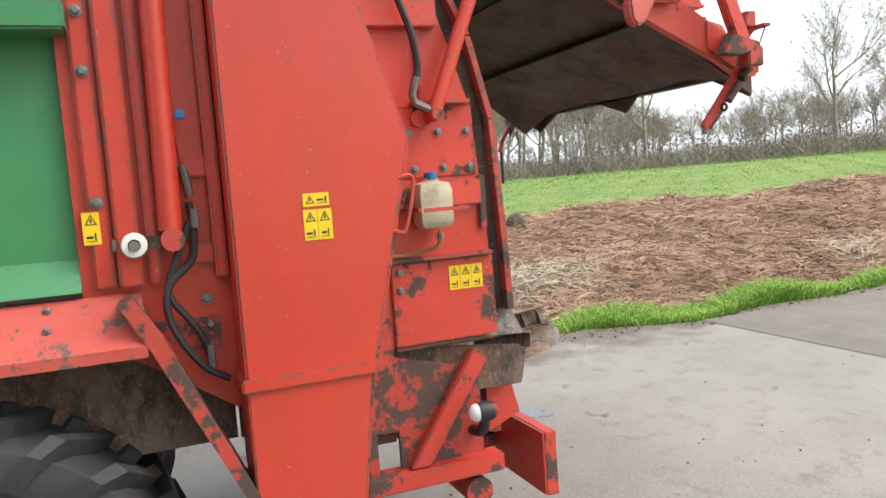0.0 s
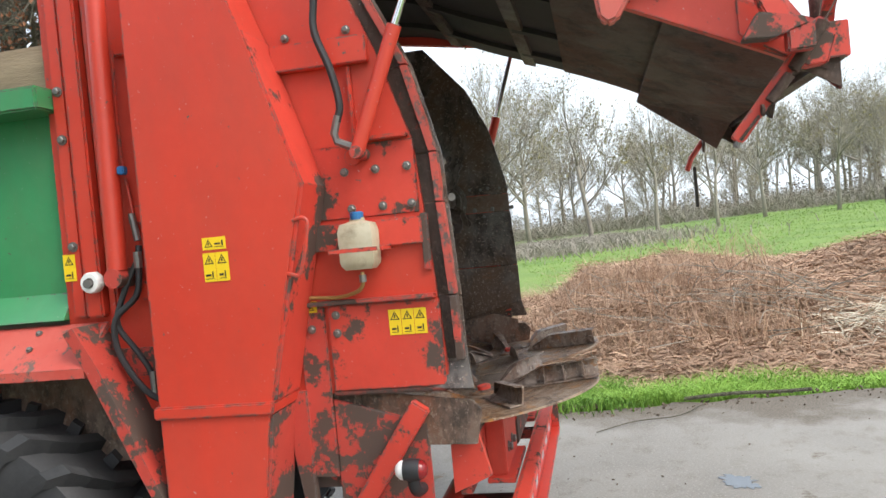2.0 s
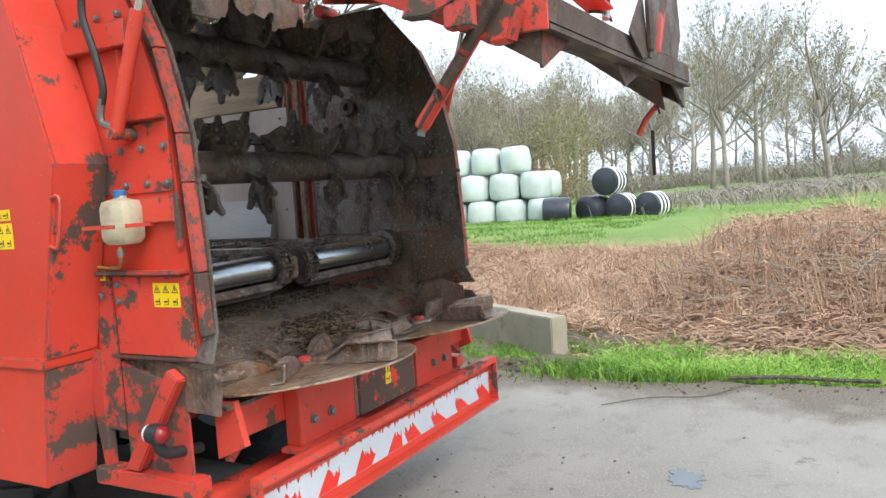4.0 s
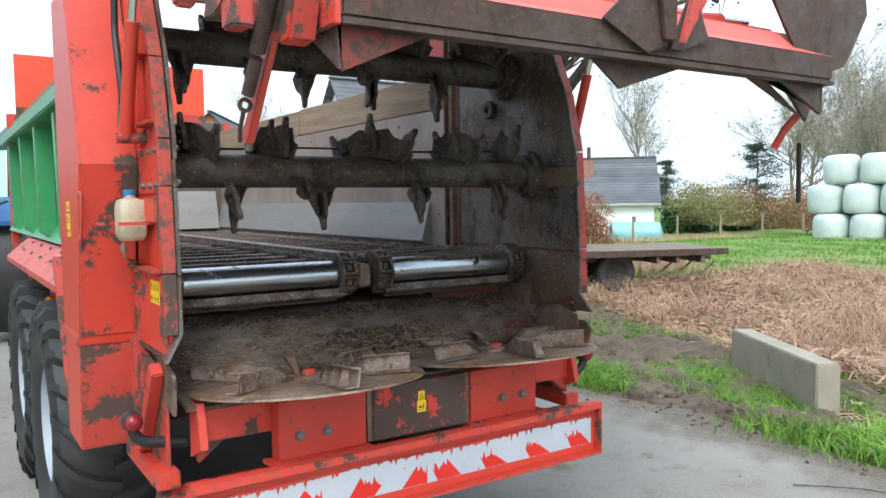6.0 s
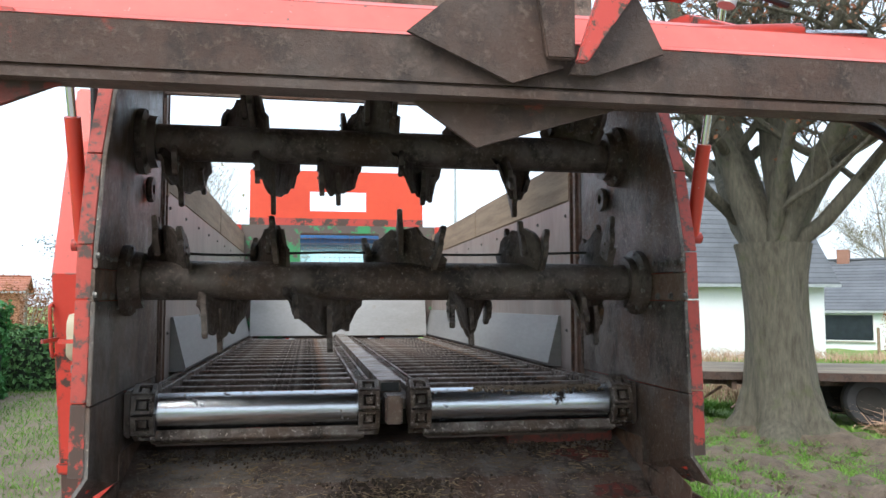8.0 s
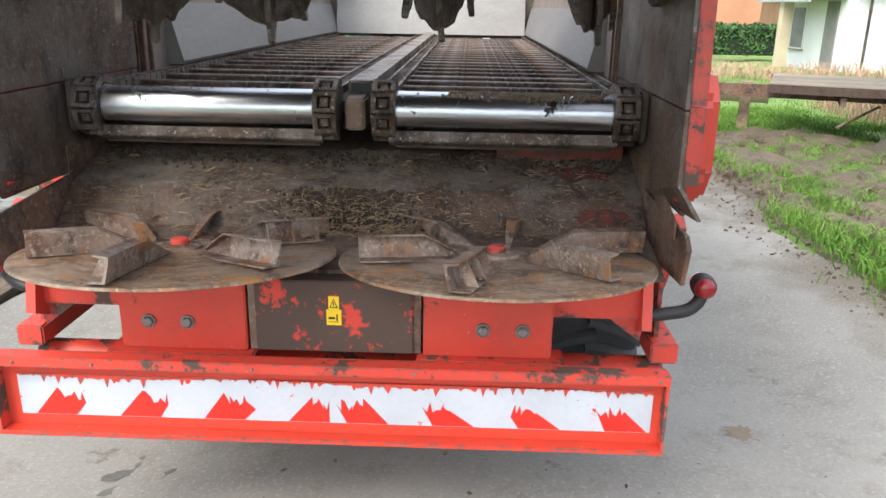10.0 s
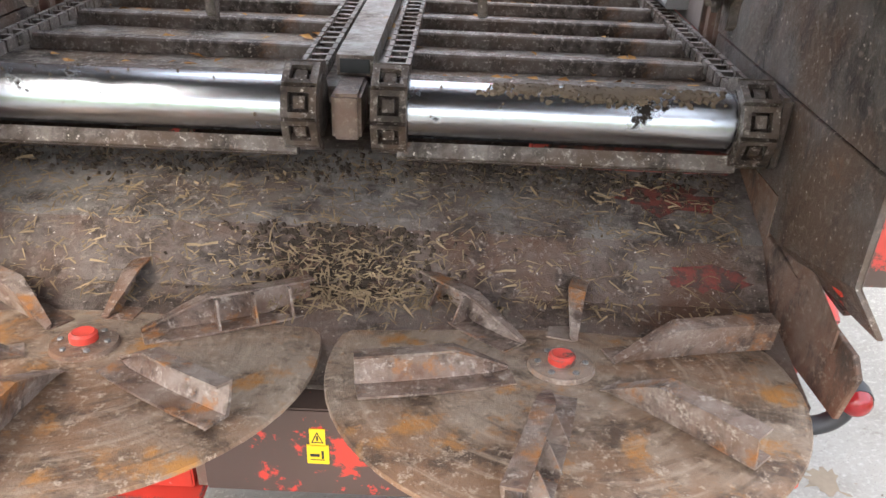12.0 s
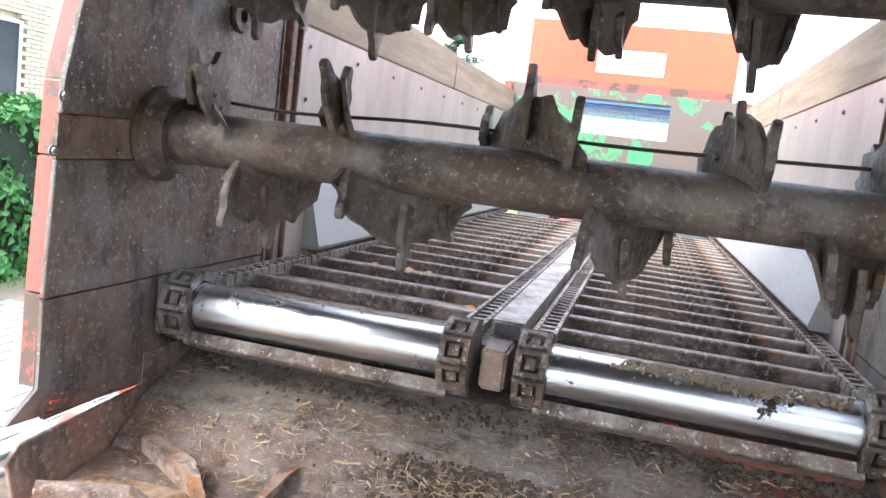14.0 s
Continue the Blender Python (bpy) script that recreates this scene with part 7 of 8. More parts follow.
def bush(name, label, category, x, y, z, rx, ry, rz, n, size, material, seed, group=""):
    t = thing(name, (x, y, z), label, category, group)
    bm = B()
    r = random.Random(seed)
    for k in range(7):
        a = r.uniform(0, 6.28)
        tube(bm, [(x, y, z - 0.2), (x + rx * 0.3 * math.cos(a), y + ry * 0.3 * math.sin(a), z + rz * 0.7), (x + rx * 0.5 * math.cos(a), y + ry * 0.5 * math.sin(a), z + rz * 1.3)], [0.05, 0.03, 0.01], 5)
    part("stems", bm, twig_mat, t)
    leaves("foliage", leaf_cloud(x, y, z, rx, ry, rz, n, seed), size, material, t, seed)
    return t


bush("beech_bush", "rounded beech bush with brown winter leaves", "bush", 19.95, 20.95, -0.6, 1.2, 1.2, 1.35, 12000, 0.085, beech_mat, 31)
for k, (x, y, sx, sz) in enumerate(((40, 24, 2.4, 1.6), (45, 19, 2.6, 1.8), (49, 22, 2.4, 1.7), (42, 30, 2.0, 1.4))):
    bush("orange_brown_shrub", "loose shrub with orange-brown twigs and buds", "shrub", x, y, -0.2, sx, sx, sz, 7000, 0.11, leafy("shrub_leaf", (0.17, 0.09, 0.045), (0.34, 0.21, 0.12), 0.8) if k == 0 else bpy.data.materials["shrub_leaf"], 40 + k, "shrubs behind the meadow")
for k, (x, y, sx, sz) in enumerate(((48.7, 17.9, 2.9, 4.3), (37.5, 28.6, 1.8, 1.7))):
    bush("budding_willow", "willow with yellow-green spring buds", "tree", x, y, 0, sx, sx, sz, 9000, 0.11, bud_mat, 50 + k, "budding trees")
for k, (x, y, sc, kd) in enumerate(((58, -8.2, 0.55, 7), (70, -14, 0.65, 1), (66, -19, 0.65, 0), (54, 0, 0.2, 2), (60, -3, 0.24, 0), (62, -22, 0.6, 3))):
    far_tree(x, y, sc, kd, "thicket beside the pasture")



def conifer(x, y, z, h, w, seed, label="dark green spruce"):
    t = thing("conifer", (x, y, z), label, "tree")
    part("trunk", tube(B(), [(x, y, z - 0.3), (x, y, z + h)], [h * 0.02, 0.02], 7), bark, t)
    rng = np.random.default_rng(seed)
    bm, spots = B(), []
    for k in range(46):     # loose, uneven boughs
        u = rng.uniform(0.12, 0.98)
        a, L = rng.uniform(0, math.tau), w * (1 - u) ** 0.6 * rng.uniform(0.4, 1.15)
        p0 = np.array((x, y, z + u * h))
        p1 = p0 + [L * math.cos(a), L * math.sin(a), rng.uniform(-0.12, 0.28) * L]
        tube(bm, [tuple(p0), tuple((p0 + p1) / 2 + [0, 0, 0.06 * L]), tuple(p1)], [h * 0.007, h * 0.004, 0.01], 4)
        f = rng.uniform(0.15, 1.05, 320)[:, None]
        spots.append(p0 + (p1 - p0) * f + rng.normal(0, 1, (320, 3)) * [0.12 * L + 0.08, 0.12 * L + 0.08, 0.05 * L + 0.05])
    part("boughs", bm, bark, t)
    leaves("foliage", np.concatenate(spots), h * 0.014, fir_mat, t, seed)


for k, (x, y, sx, sz) in enumerate(((-10.2, 39, 2.0, 1.7), (-8.2, 41, 1.9, 1.9), (-6.3, 44, 1.7, 1.8), (-9.4, 34, 1.4, 1.1), (-6.6, 37, 1.2, 1.0), (-12.6, 36, 2.1, 1.9))):
    bush("brown_shrub", "loose bare shrub with brown twigs beside the road", "shrub", x, y, 0, sx, sx, sz, 5000, 0.1, beech_mat if k in (1, 5) else bpy.data.materials["shrub_leaf"], 140 + k, "shrubs beside the far road")
conifer(42.6, 36.4, -0.6, 5.0, 3.0, 71, "dark green spruce behind the bungalow")
conifer(-15.0, 58, 0, 11, 5.0, 73, "dark cedar with layered boughs")
conifer(43.1, 29.4, -0.4, 5.6, 4.0, 74, "dark cedar with layered boughs")

# the oak beside the road
def oak():
    x, y = 6.35, 8.95
    z = float(ground_height(x, y)) - 0.05
    t = thing("oak_tree", (x, y, z), "large old oak with furrowed bark and bare branches", "tree")
    r = random.Random(9)
    wood = B()
    strips = []
    prof = [(0.95, -0.15), (0.75, 0.05), (0.58, 0.3), (0.48, 0.7), (0.43, 1.2), (0.42, 1.8), (0.45, 2.3), (0.52, 2.7)]
    rings = []
    for i, (rad, h) in enumerate(prof):
        ring = []
        for k in range(32):
            a = k * math.tau / 32
            flare = 1 + (0.2 * max(0, 1 - h / 0.8)) * math.sin(a * 5 + 0.6) + 0.05 * math.sin(a * 9 + h * 2) + 0.04 * math.sin(a * 3 - h)
            ring.append(wood.verts.new((x + rad * flare * math.cos(a) - 0.05 * h, y + rad * flare * math.sin(a), z + h)))
        rings.append(ring)
    for a, b in zip(rings, rings[1:]):
        for k in range(32):
            wood.faces.new((a[k], a[(k + 1) % 32], b[(k + 1) % 32], b[k]))
    wood.faces.new(rings[-1])
    def limb(p, d, length, rad, level):
        pts, rs = [p], [rad]
        n = 6 if level < 2 else 4
        for i in range(n):
            d = (d + Vector((r.gauss(0, 0.16), r.gauss(0, 0.16), r.gauss(0.02, 0.12)))).normalized()
            if level and p.z < 4.6:
                d.z = max(d.z, 0.5)
                d.normalize()
            p = p + d * length / n
            pts.append(p)
            rs.append(rad * (1 - 0.5 * (i + 1) / n))
        tube(wood, pts, rs, (12, 8, 5, 4, 3)[min(level, 4)])
        if level >= 4:
            strips.append(pts[-1])
            strips.append(pts[2])
            return
        for k in range((4, 5, 5, 4)[level]):
            t_ = 0.3 + 0.7 * (k + r.random()) / 5
            i = min(int(t_ * n), n - 1)
            side = Vector((r.gauss(0, 1), r.gauss(0, 1), r.gauss(0.05, 0.5))).normalized()
            limb(pts[i], (d * 0.6 + side).normalized(), length * r.uniform(0.45, 0.68), rs[i] * r.uniform(0.4, 0.6), level + 1)
    c = Vector((x - 0.13, y, z + 2.55))
    for d, L, rad in (((-0.3, 0.1, 1.0), 4.6, 0.22), ((-0.1, 0.15, 1), 4.8, 0.26), ((0.35, -0.1, 1.0), 4.8, 0.24), ((0.75, 0.2, 1.0), 4.6, 0.22), ((-0.3, 0.7, 0.9), 4.2, 0.2), ((0.3, -0.55, 1.0), 4.4, 0.17), ((0.8, -0.5, 0.9), 4.2, 0.12), ((-0.4, -0.4, 1.1), 3.8, 0.11)):
        v = Vector(d).normalized()
        limb(c + Vector((v.x, v.y, 0)) * 0.2, v, L, rad, 0)
    part("trunk", wood, bark, t, smooth=True)
    rng = np.random.default_rng(4)
    tips = np.array([tuple(p) for p in strips])
    tips = tips[rng.random(len(tips)) < 0.3]
    leaves("withered_leaves", np.repeat(tips, 2, 0) + rng.normal(0, 0.1, (len(tips) * 2, 3)), 0.065, beech_mat, t, 5)


oak()

# ---- hedges ----
def hedge(name, label, x0, x1, y0, y1, z0, z1, n, size, material, seed):
    t = thing(name, ((x0 + x1) / 2, (y0 + y1) / 2, z0), label, "hedge")
    # near-black core: the shade between the leaves, put into its colour
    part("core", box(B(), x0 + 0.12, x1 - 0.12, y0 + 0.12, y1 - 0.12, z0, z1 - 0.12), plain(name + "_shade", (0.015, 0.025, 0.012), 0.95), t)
    rng = np.random.default_rng(seed)
    area = [(y1 - y0) * (z1 - z0), (y1 - y0) * (z1 - z0), (x1 - x0) * (z1 - z0), (x1 - x0) * (z1 - z0), (x1 - x0) * (y1 - y0)]
    f = rng.choice(5, n, p=np.array(area) / sum(area))
    u, v, w = rng.random(n), rng.random(n), np.abs(rng.normal(0, 0.07, n))
    x, y, z = x0 + u * (x1 - x0), y0 + v * (y1 - y0), z0 + rng.random(n) * (z1 - z0)
    x = np.where(f == 0, x0 + w, np.where(f == 1, x1 - w, x))
    y = np.where(f == 2, y0 + w, np.where(f == 3, y1 - w, y))
    z = np.where(f == 4, z1 - w + 0.04 * np.sin(u * 40), z)
    lump = 0.08 * np.sin(y * 3.1 + z * 2) + 0.05 * np.sin(z * 6 + x * 4 + y * 5)
    nrm = np.zeros((n, 3))
    nrm[f == 0, 0], nrm[f == 1, 0], nrm[f == 2, 1], nrm[f == 3, 1], nrm[f == 4, 2] = -1, 1, -1, 1, 1
    p = np.c_[x, y, z] + nrm * lump[:, None]
    leaves("foliage", p, size, material, t, seed, nrm)


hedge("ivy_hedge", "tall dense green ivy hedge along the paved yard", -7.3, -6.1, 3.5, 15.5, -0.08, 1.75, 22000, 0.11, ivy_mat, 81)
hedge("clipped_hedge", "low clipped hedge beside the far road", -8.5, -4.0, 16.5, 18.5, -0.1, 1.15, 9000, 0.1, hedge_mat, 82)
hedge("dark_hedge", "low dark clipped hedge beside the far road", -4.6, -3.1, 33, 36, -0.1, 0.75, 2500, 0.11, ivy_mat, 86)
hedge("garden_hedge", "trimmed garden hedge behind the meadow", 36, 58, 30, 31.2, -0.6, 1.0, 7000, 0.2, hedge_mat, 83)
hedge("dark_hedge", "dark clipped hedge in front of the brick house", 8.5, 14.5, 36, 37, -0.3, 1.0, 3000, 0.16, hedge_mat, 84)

# ---- flatbed trailer in the grass ----
def flatbed():
    a = math.degrees(math.atan2(-2.4, 6.1))
    m = Matrix.Translation((7.9, 9.75, -0.12)) @ pose(0, 0, 0, 0, 0, a)
    t = thing("flatbed_trailer", tuple(m.translation), "old flatbed farm trailer with a grey plank deck", "trailer")
    L = 3.3
    for k in range(11):
        part("deck_plank", box(B(), -L, L, -1.0 + 0.182 * k, -0.825 + 0.182 * k, 0.82, 0.86, m), deck_wood, t)
    for yy in (-1.02, 1.0):
        part("side_rail", box(B(), -L - 0.02, L + 0.02, yy, yy + 0.03, 0.74, 0.855, m), end_steel, t)
    for yy in (-0.45, 0.35):
        part("frame_beam", box(B(), -L - 1.8 if yy < 0 else -L, L, yy, yy + 0.1, 0.62, 0.8, m), steel_brown, t)
    part("drawbar", box(B(), -L - 2.2, -L, -0.08, 0.08, 0.5, 0.62, m), surface("mossy_timber", (0.12, 0.12, 0.06), (0.24, 0.22, 0.12), 0.9), t)
    part("drawbar_stand", box(B(), -L - 0.4, -L - 0.25, -0.1, 0.1, 0.0, 0.8, m), timber, t)
    for xx in (-0.9, 0.15, 1.2):
        for s in (-1, 1):
            w = Matrix.Translation((0, 0, 0)) @ m @ Matrix.Translation((xx, s * 0.66, 0.44)) @ pose(0, 0, 0, 90)
            wheel_ob = part("wheel", lathe(B(), [(0.02, -0.08), (0.2, -0.09), (0.22, 0.0), (0.2, 0.09), (0.02, 0.08)], w, 20), tyre_hub, t, smooth=True)
            part("tyre", lathe(B(), [(0.21, -0.1), (0.33, -0.11), (0.375, -0.07), (0.38, 0), (0.375, 0.07), (0.33, 0.11), (0.21, 0.1)], w, 24, closed=False), rubber, wheel_ob, smooth=True)
    for xx in (1.9, 2.3, 2.8, -1.8, -2.4):
        part("cross_member", box(B(), xx, xx + 0.07, -0.95, 0.95, 0.6, 0.72, m), steel_brown, t)
        part("under_rod", cyl(B(), m @ Vector((xx, -0.8, 0.3)), m @ Vector((xx + 0.5, -0.6, 0.6)), 0.02, 6), steel_brown, t)


# near-black: shade from deck and weeds is put into the dirty hub colour
tyre_hub = plain("dirty_shaded_hub", (0.03, 0.027, 0.023), 0.9)
flatbed()

# ---- wrapped bales ----
bale_bm = B()
lathe(bale_bm, [(0.02, 0), (0.5, 0.0), (0.62, 0.05), (0.685, 0.17), (0.705, 0.4), (0.71, 0.65), (0.69, 0.92), (0.63, 1.1), (0.5, 1.18), (0.3, 1.205), (0.02, 1.21)], Matrix(), 24)
for v in bale_bm.verts:     # slumped and dented wrap
    a = math.atan2(v.co.y, v.co.x)
    f = 1 + 0.03 * math.sin(2 * a + 0.6) + 0.02 * math.sin(5 * a + v.co.z * 3)
    v.co.x, v.co.y = v.co.x * f, v.co.y * f
bale_mesh = bpy.data.meshes.new("bale")
for f in bale_bm.faces:
    f.smooth = True
bale_bm.to_mesh(bale_mesh)
bale_bm.free()
bale_mesh.materials.append(wrap_pale)
rr = random.Random(3)
c0 = Vector((29.0, 16.4, -0.25))
step = Vector((0.16, -1.42, 0))
for row, count, off in ((0, 4, 0.12), (1, 4, -0.15), (2, 3, 0.2)):
    for k in range(count):
        p = c0 + step * (k + off + 0.0) + Vector((0.25 * row if count > 1 else 0, 0, 1.2 * row))
        m = Matrix.Translation(p) @ pose(0, 0, 0, rr.uniform(-2, 2), rr.uniform(-2, 2), rr.uniform(0, 360))
        b = new("silage_bale", bale_mesh)
        b.matrix_basis = m
        tagged(b, "round silage bale in pale green wrap, stacked", "bale", "stacked pale bales")
for k in range(4):
    p = c0 + step * (k - 0.1) + Vector((1.45, 0, 0))
    for row in range(2):
        b = new("silage_bale", bale_mesh)
        b.matrix_basis = Matrix.Translation(p + Vector((0, 0, 1.2 * row)))
        tagged(b, "round silage bale in pale green wrap, stacked", "bale", "stacked pale bales")


def striped_bale(p, turn, striped=True):
    t = thing("striped_bale", p, "silage bale in black wrap with pale stripes" if striped else "silage bale in loose black wrap", "bale", "black bales")
    m = Matrix.Translation(p) @ pose(0, 0, 0.6, 90, 0, turn) @ Matrix.Translation((0, 0, -0.6))
    part("wrap", lathe(B(), [(0.02, 0), (0.48, 0.0), (0.57, 0.04), (0.6, 0.14), (0.605, 0.6), (0.6, 1.05), (0.57, 1.15), (0.48, 1.19), (0.02, 1.2)], m, 22), wrap_black, t, smooth=True)
    if striped:
        for h in (0.2, 0.5, 0.8):
            part("pale_stripe", lathe(B(), [(0.6, h), (0.612, h + 0.01), (0.613, h + 0.12), (0.6, h + 0.13)], m, 22, closed=False), white_plastic, t, smooth=True)


for dx, dy, dz, turn, st in ((-0.6, -5.5, 0, 15, False), (0.4, -6.8, 0, 70, False), (0.6, -8.0, 0, 80, True), (0.9, -9.2, 0, 75, True), (0.6, -7.5, 1.15, 80, True)):
    striped_bale((c0.x + dx, c0.y + dy, c0.z + dz), turn, st)

# ---- houses ----
def roof(parent, m, L, D, z_eave, z_ridge, over, tiles, material=roof_tile, rows=14):
    """Two slopes with overlapping rows of tiles; L along x, D deep."""
    for s in (-1, 1):
        run, rise = D / 2 + over, z_ridge - z_eave
        drop = rise * over / (D / 2)
        for k in range(rows):
            t0, t1 = k / rows, (k + 1.12) / rows
            y0, y1 = s * run * (1 - t0), s * run * max(0, 1 - t1)
            z0, z1 = z_eave - drop + (rise + drop) * t0, z_eave - drop + (rise + drop) * min(1, t1)
            bm = B()
            prism(bm, [(y0, z0 + 0.05), (y1, z1 + 0.02), (y1, z1 - 0.06), (y0, z0 - 0.03)], "x", -over, L + over)
            bmesh.ops.transform(bm, matrix=m, verts=bm.verts[:])
            part("tile_course", bm, material, parent)
    bm = B()
    box(bm, -over, L + over, -0.14, 0.14, z_ridge + 0.02, z_ridge + 0.1, m)
    part("ridge", bm, material, parent)


def house_window(parent, m, x, z, w, h, face_y=-0.02, pane=None):
    """A window in the wall on the plane y = 0 of m."""
    frame = part("window", box(B(), x, x + w, face_y, 0.12, z, z + h, m), pane or dark_pane, parent)
    bm = B()
    for a in ((x - 0.05, x, z - 0.05, z + h + 0.05), (x + w, x + w + 0.05, z - 0.05, z + h + 0.05), (x, x + w, z + h, z + h + 0.05), (x, x + w, z - 0.05, z)):
        box(bm, a[0], a[1], face_y - 0.03, 0.1, a[2], a[3], m)
    part("frame", bm, white_plastic, frame)
    part("sill", box(B(), x - 0.08, x + w + 0.08, face_y - 0.1, 0.05, z - 0.1, z - 0.051, m), block_concrete, frame)
    return frame


def gabled(name, label, m, L, D, z0, z_eave, z_ridge, wall, over=0.35, rows=14, tile=roof_tile):
    t = thing(name, tuple(m @ Vector((L / 2, D / 2, z0))), label, "house")
    mm = m @ Matrix.Translation((0, D / 2, 0))
    part("wall", prism(B(), [(-D / 2, z0), (D / 2, z0), (D / 2, z_eave), (0, z_ridge - 0.05), (-D / 2, z_eave)], "x", 0, L), wall, t)
    for o in t.children:
        o.data.transform(mm)
    r = part("roof", box(B(), -0.05, L + 0.05, -0.1, 0.1, z_ridge - 0.15, z_ridge - 0.02, mm), tile, t)
    roof(r, mm, L, D, z_eave, z_ridge, over, True, tile, rows)
    for s in (-1, 1):
        part("gutter", box(B(), -over, L + over, s * (D / 2 + over) - 0.06, s * (D / 2 + over) + 0.06, z_eave - over * (z_ridge - z_eave) / (D / 2) - 0.14, z_eave - over * (z_ridge - z_eave) / (D / 2) - 0.02, mm), grey_metal, t)
    return t


# white bungalow behind the trailer
m = Matrix.Translation((25.0, 34.8, 0.33)) @ pose(0, 0, 0, 0, 0, -44.5)
b = gabled("white_bungalow", "low white rendered bungalow with a grey tiled roof", m, 9.6, 6.4, -1.9, 1.35, 3.72, render_white, rows=16)
house_window(b, m, 0.6, -0.4, 2.2, 1.25)
house_window(b, m, 4.3, -0.4, 1.6, 1.25)
brick_brown = surface("sooty_brown_brick", (0.2, 0.1, 0.07), (0.34, 0.18, 0.13), 0.9, scale=1.5, fine=18, bump=0.4)
chim = part("chimney", box(B(), 5.75, 6.3, 1.6, 2.15, 2.0, 3.6, m), brick_brown, b)
part("flue", cyl(B(), m @ Vector((6.02, 1.87, 3.6)), m @ Vector((6.02, 1.87, 4.35)), 0.12, 10), steel_dark, chim)
chim = part("chimney", box(B(), 0.9, 1.5, 2.9, 3.5, 3.3, 4.3, m), brick_brown, b)
tk = thing("water_tank", (27.3, 26.5, -0.9), "turquoise horizontal water tank beside the bungalow", "tank")
part("shell", lathe(B(), [(0.05, 0), (0.5, 0.12), (0.6, 0.4), (0.6, 2.4), (0.5, 2.7), (0.05, 2.85)], Matrix.Translation((27.0, 27.0, -0.1)) @ pose(0, 0, 0, 90, 0, 45), 20), tank_blue, tk, smooth=True)
part("filler", cyl(B(), (28.0, 26.0, 0.45), (28.0, 26.0, 0.75), 0.1, 10), steel_dark, tk)

# white house with gable, porch and tiled roof
m = Matrix.Translation((12.6, 25.2, 0)) @ pose(0, 0, 0, 0, 0, 2)
w = gabled("white_house", "white rendered house with a steep grey tiled roof and small porch", m, 6.4, 5.2, -0.4, 3.05, 6.7, render_white, over=0.4, rows=22)
side = m @ Matrix.Translation((0, 5.2, 0)) @ pose(0, 0, 0, 0, 0, -90)      # the gable's own plane
part("timber_gable", prism(B(), [(1.6, 4.35), (3.6, 4.35), (2.6, 5.9)], "y", -0.06, -0.01), surface("dark_red_shingle", (0.12, 0.05, 0.03), (0.22, 0.1, 0.06), 0.85), w).data.transform(side)
house_window(w, side, 1.2, 2.6, 0.8, 1.1)
house_window(w, side, 3.2, 3.0, 0.65, 0.9)
house_window(w, side, 0.6, 0.4, 1.05, 1.4, pane=shutter_grey)
part("house_door", box(B(), 3.2, 4.0, -0.05, 0.02, -0.2, 2.0, side), shutter_grey, w)
porch = part("porch_roof", prism(B(), [(0.2, 2.05), (4.4, 2.05), (2.3, 2.8)], "y", -1.2, 0.0), roof_tile, w)
porch.data.transform(side)
part("porch_fascia", box(B(), 0.15, 4.45, -1.26, -1.2, 1.96, 2.09, side), grey_metal, w)
part("porch_pillar", box(B(), 1.85, 2.2, -1.1, -0.75, -0.3, 2.05, side), brick_pale, w)
part("downpipe", cyl(B(), m @ Vector((0.35, -0.08, -0.3)), m @ Vector((0.35, -0.08, 2.8)), 0.045, 8), steel_dark, w)

# brick house further off
m = Matrix.Translation((16.2, 44, 0)) @ pose(0, 0, 0, 0, 0, 60)
bh = gabled("brick_house", "orange brick house with a grey roof", m, 9, 8, -0.6, 2.9, 7.2, brick_red, rows=12)
side = m @ Matrix.Translation((0, 8, 0)) @ pose(0, 0, 0, 0, 0, -90)
house_window(bh, side, 4.4, 3.2, 0.9, 0.9)

# pale brick house behind the hedge
ph = thing("pale_brick_house", (-12, 11, 0), "pale yellow brick house behind the hedge", "house")
mw = Matrix.Translation((-9.5, 3, 0)) @ pose(0, 0, 0, 0, 0, 90)
wallp = part("wall", box(B(), 0, 18, 0.1, 5, -0.2, 5.2, mw), brick_pale, ph)
bb = B()
box(bb, 0, 0.21, -0.004, 0.11, 0, 0.06)
brick = bpy.data.meshes.new("brick")
bb.to_mesh(brick)
bb.free()
brick.materials.append(brick_pale)
for r in range(22):
    for c in range(13):
        xx = 5.0 + 0.22 * c + (0.11 if r % 2 else 0)
        zz = 1.9 + 0.07 * r
        if not (6.1 < xx < 7.3 and zz < 3.1):
            place("brick", brick, wallp, "", mw @ Matrix.Translation((xx, 0.0, zz)))
house_window(wallp, mw, 6.35, 1.5, 0.9, 1.5, -0.01)
part("roof", prism(B(), [(-0.5, 5.1), (2.5, 7.6), (5.5, 5.1)], "x", -0.4, 18.4), roof_tile, ph).data.transform(mw)

# row of roofs far along the road
red_tile = surface("red_roof_tile", (0.26, 0.09, 0.05), (0.4, 0.16, 0.09), 0.8, scale=1, fine=20, bump=0.2)
for k, (x, y, L, zr, turn) in enumerate(((-14, 66, 10, 3.6, 8), (-24, 44, 8, 3.4, 15))):
    gabled("far_house", "low red-roofed house far along the road", Matrix.Translation((x, y, 0)) @ pose(0, 0, 0, 0, 0, turn), L, 7, -0.3, 2.6, zr, brick_red, rows=6, tile=red_tile)

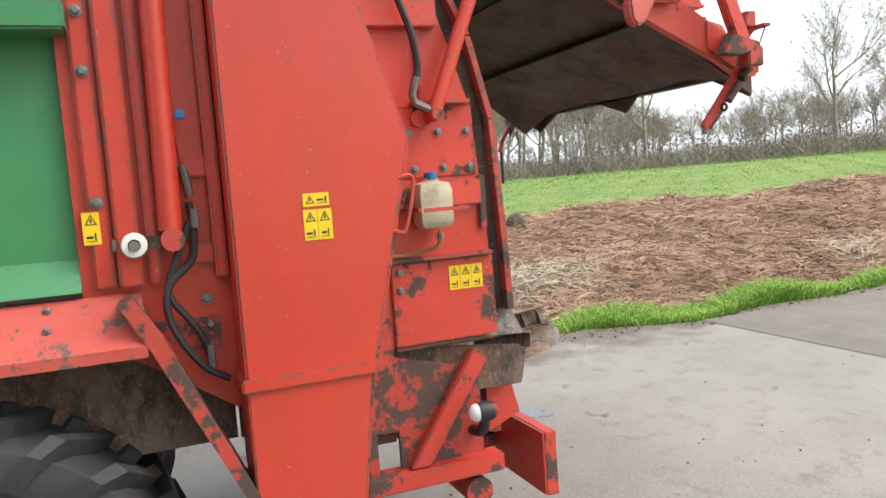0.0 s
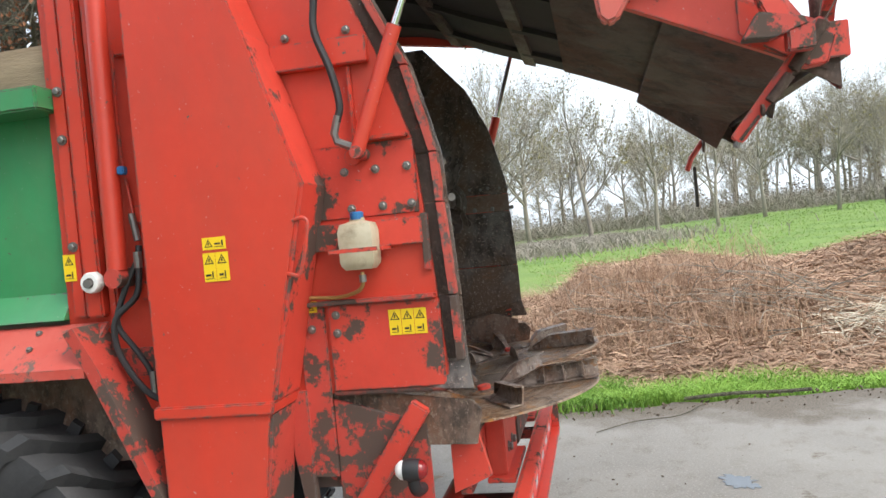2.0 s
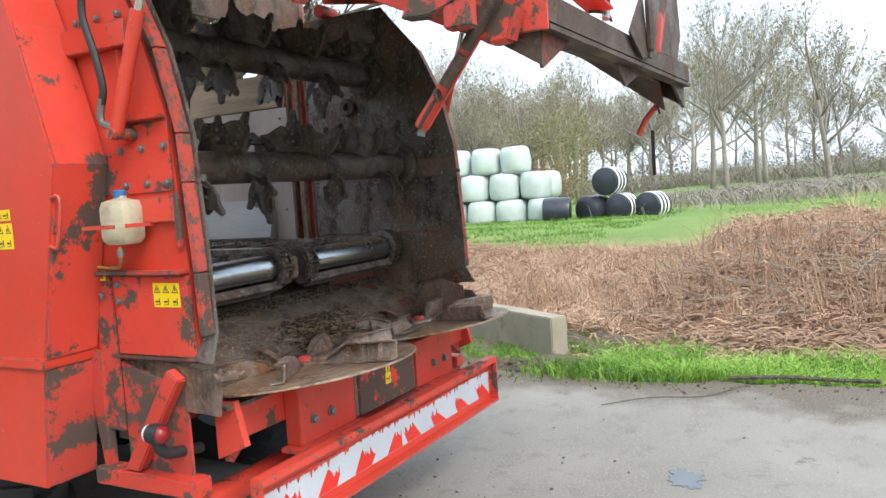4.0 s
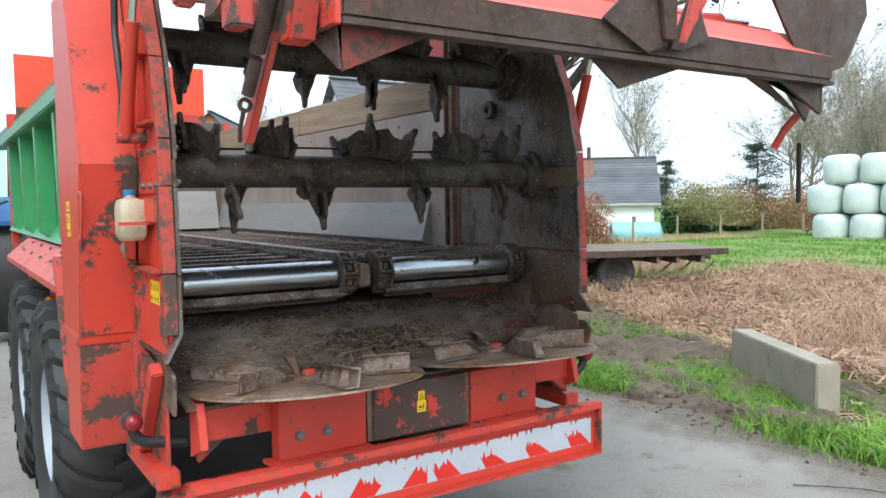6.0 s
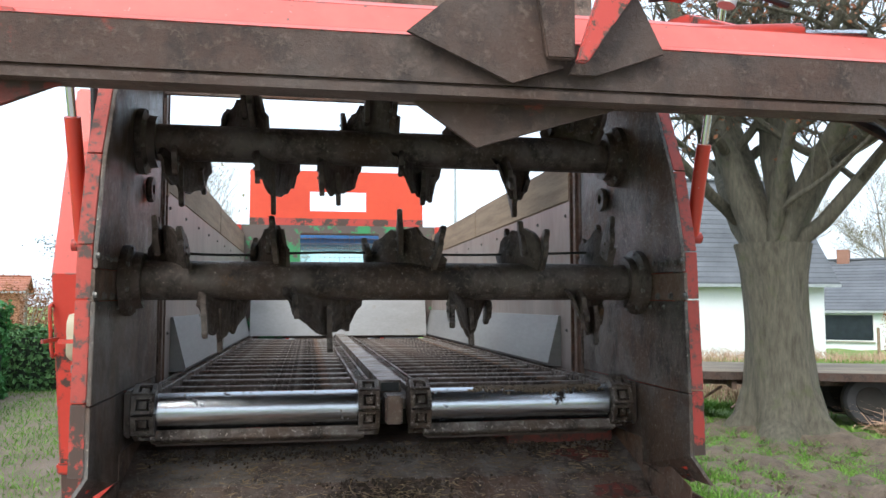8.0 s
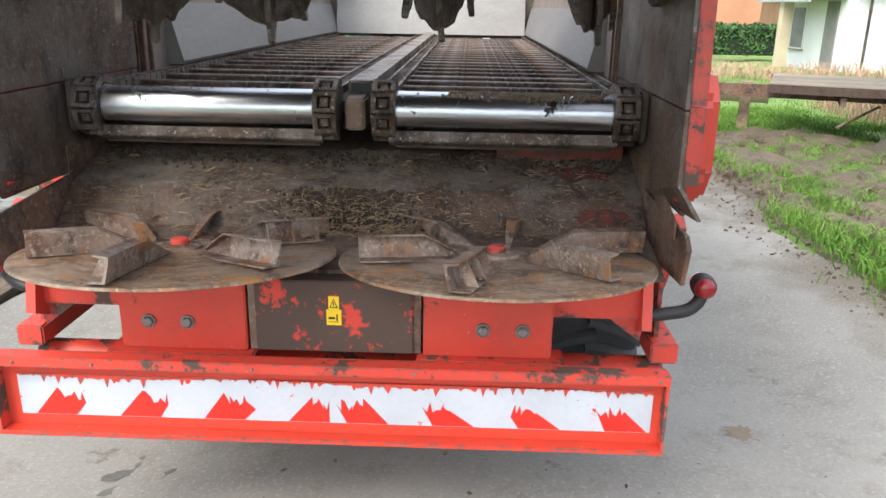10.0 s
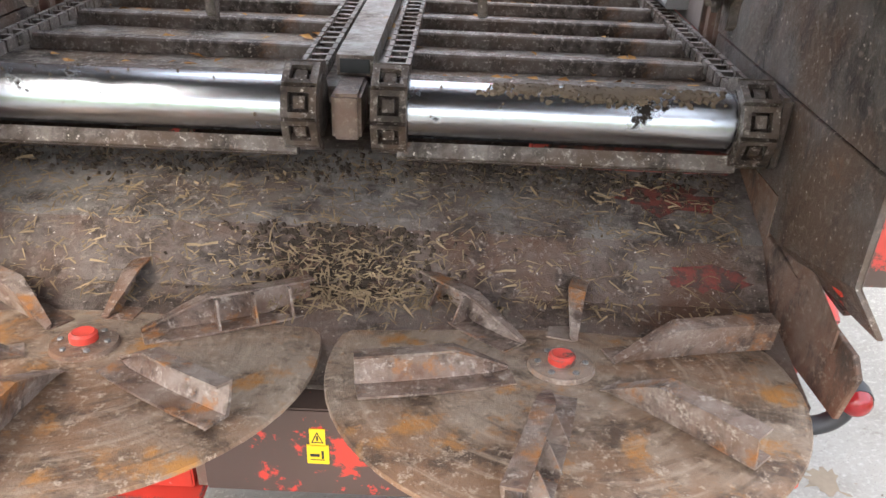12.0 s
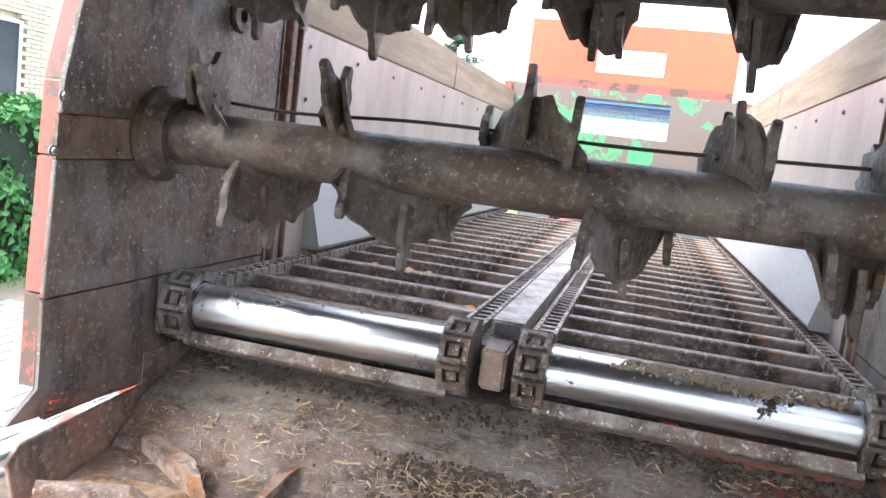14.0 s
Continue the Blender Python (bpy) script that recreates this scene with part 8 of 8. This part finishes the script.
# fence posts and street lamp
for k in range(9):
    x, y = 20.5 + 2.1 * k, 24.5 - 0.75 * k
    p = tagged(put("fence_post", tube(B(), [(x, y, -0.8), (x, y, 0.85)], [0.06, 0.055], 7), timber), "weathered wooden fence post", "fence post", "fence posts")
for x, y in ((70, -24), (73, -25.5)):
    tagged(put("field_post", tube(B(), [(x, y, -0.3), (x, y, 2.2)], 0.14, 7), steel_dark), "dark wooden post in the pasture", "post", "field posts")
lamp = thing("street_lamp", (6.0, 32, 0), "slim grey street lamp", "street lamp")
part("pole", tube(B(), [(6, 32, -0.2), (6, 32, 7.8)], [0.09, 0.05], 8), grey_metal, lamp)
part("head", tube(B(), [(6, 32, 7.75), (5.6, 32, 7.9), (5.0, 32, 7.9)], [0.04, 0.06, 0.05], 8), grey_metal, lamp)

# ---- tractor ahead of the spreader ----
tractor = thing("tractor", (0, 11, 0), "blue tractor coupled to the spreader, cab door open", "tractor")
bm = box(B(), -0.5, 0.5, 11.6, 14.2, 0.9, 1.7, bevel=0.12)
part("bonnet", bm, tractor_blue, tractor)
part("rear_body", box(B(), -0.55, 0.55, 9.7, 11.4, 0.7, 1.3, bevel=0.05), steel_dark, tractor)
bm = B()
for x in (-0.78, 0.78):
    for y in (9.9, 11.5):
        tube(bm, [(x, y, 1.2), (x * 0.96, y + (0.05 if y < 10 else -0.12), 2.62)], 0.04, 8)
cab = part("cab_frame", bm, ink, tractor)
part("cab_roof", box(B(), -0.88, 0.88, 9.8, 11.6, 2.6, 2.78, bevel=0.06), tractor_blue, tractor)
part("rear_window", box(B(), -0.72, 0.72, 9.915, 9.92, 1.35, 2.58), glass, cab).visible_shadow = False
part("seat", box(B(), -0.25, 0.25, 10.5, 11.0, 1.3, 2.0, bevel=0.05), black_rubber, cab)
for s in (-1, 1):
    for y, R, w_ in ((10.3, 0.85, 0.5), (13.4, 0.6, 0.42)):
        turn = Matrix.Translation((s * 0.95, y, R)) @ pose(0, 0, 0, 0, 90)
        wh = part("wheel", lathe(B(), [(0.05, -0.06), (R * 0.55, -0.16), (R * 0.58, 0.16), (0.05, 0.06)], turn, 24), rim_grey, tractor, smooth=True)
        part("tyre", lathe(B(), [(R * 0.56, -w_ / 2), (R * 0.8, -w_ / 2 - 0.02), (R * 0.97, -w_ / 2 + 0.04), (R, 0), (R * 0.97, w_ / 2 - 0.04), (R * 0.8, w_ / 2 + 0.02), (R * 0.56, w_ / 2)], turn, 36, closed=False), rubber, wh, smooth=True)
    part("mudguard", prism(B(), [(9.5, 1.5), (9.8, 1.8), (10.8, 1.8), (11.1, 1.5), (11.1, 1.44), (10.8, 1.74), (9.8, 1.74), (9.5, 1.44)], "x", *sorted((s * 0.7, s * 1.2))), tractor_blue, tractor)
door = part("cab_door", prism(B(), [(-1.78, 1.15), (-1.72, 1.5), (-1.5, 2.38), (-0.95, 2.42), (-0.95, 1.75), (-1.25, 1.62), (-1.5, 1.4), (-1.6, 1.15)], "y", 9.5, 9.506), glass, tractor, "open glass cab door")
door.visible_shadow = False
edge = [(-1.78, 9.5, 1.15), (-1.72, 9.5, 1.5), (-1.5, 9.5, 2.38), (-0.95, 9.5, 2.42)]
part("door_frame", tube(B(), curve(edge, 12), 0.018, 6), ink, door)
part("door_frame", tube(B(), curve([(-1.6, 9.5, 1.15), (-1.5, 9.5, 1.4), (-1.25, 9.5, 1.62), (-0.95, 9.5, 1.75)], 12), 0.02, 6), ink, door)
part("mirror", box(B(), -1.42, -1.26, 9.42, 9.46, 1.98, 2.24, bevel=0.02), ink, tractor)
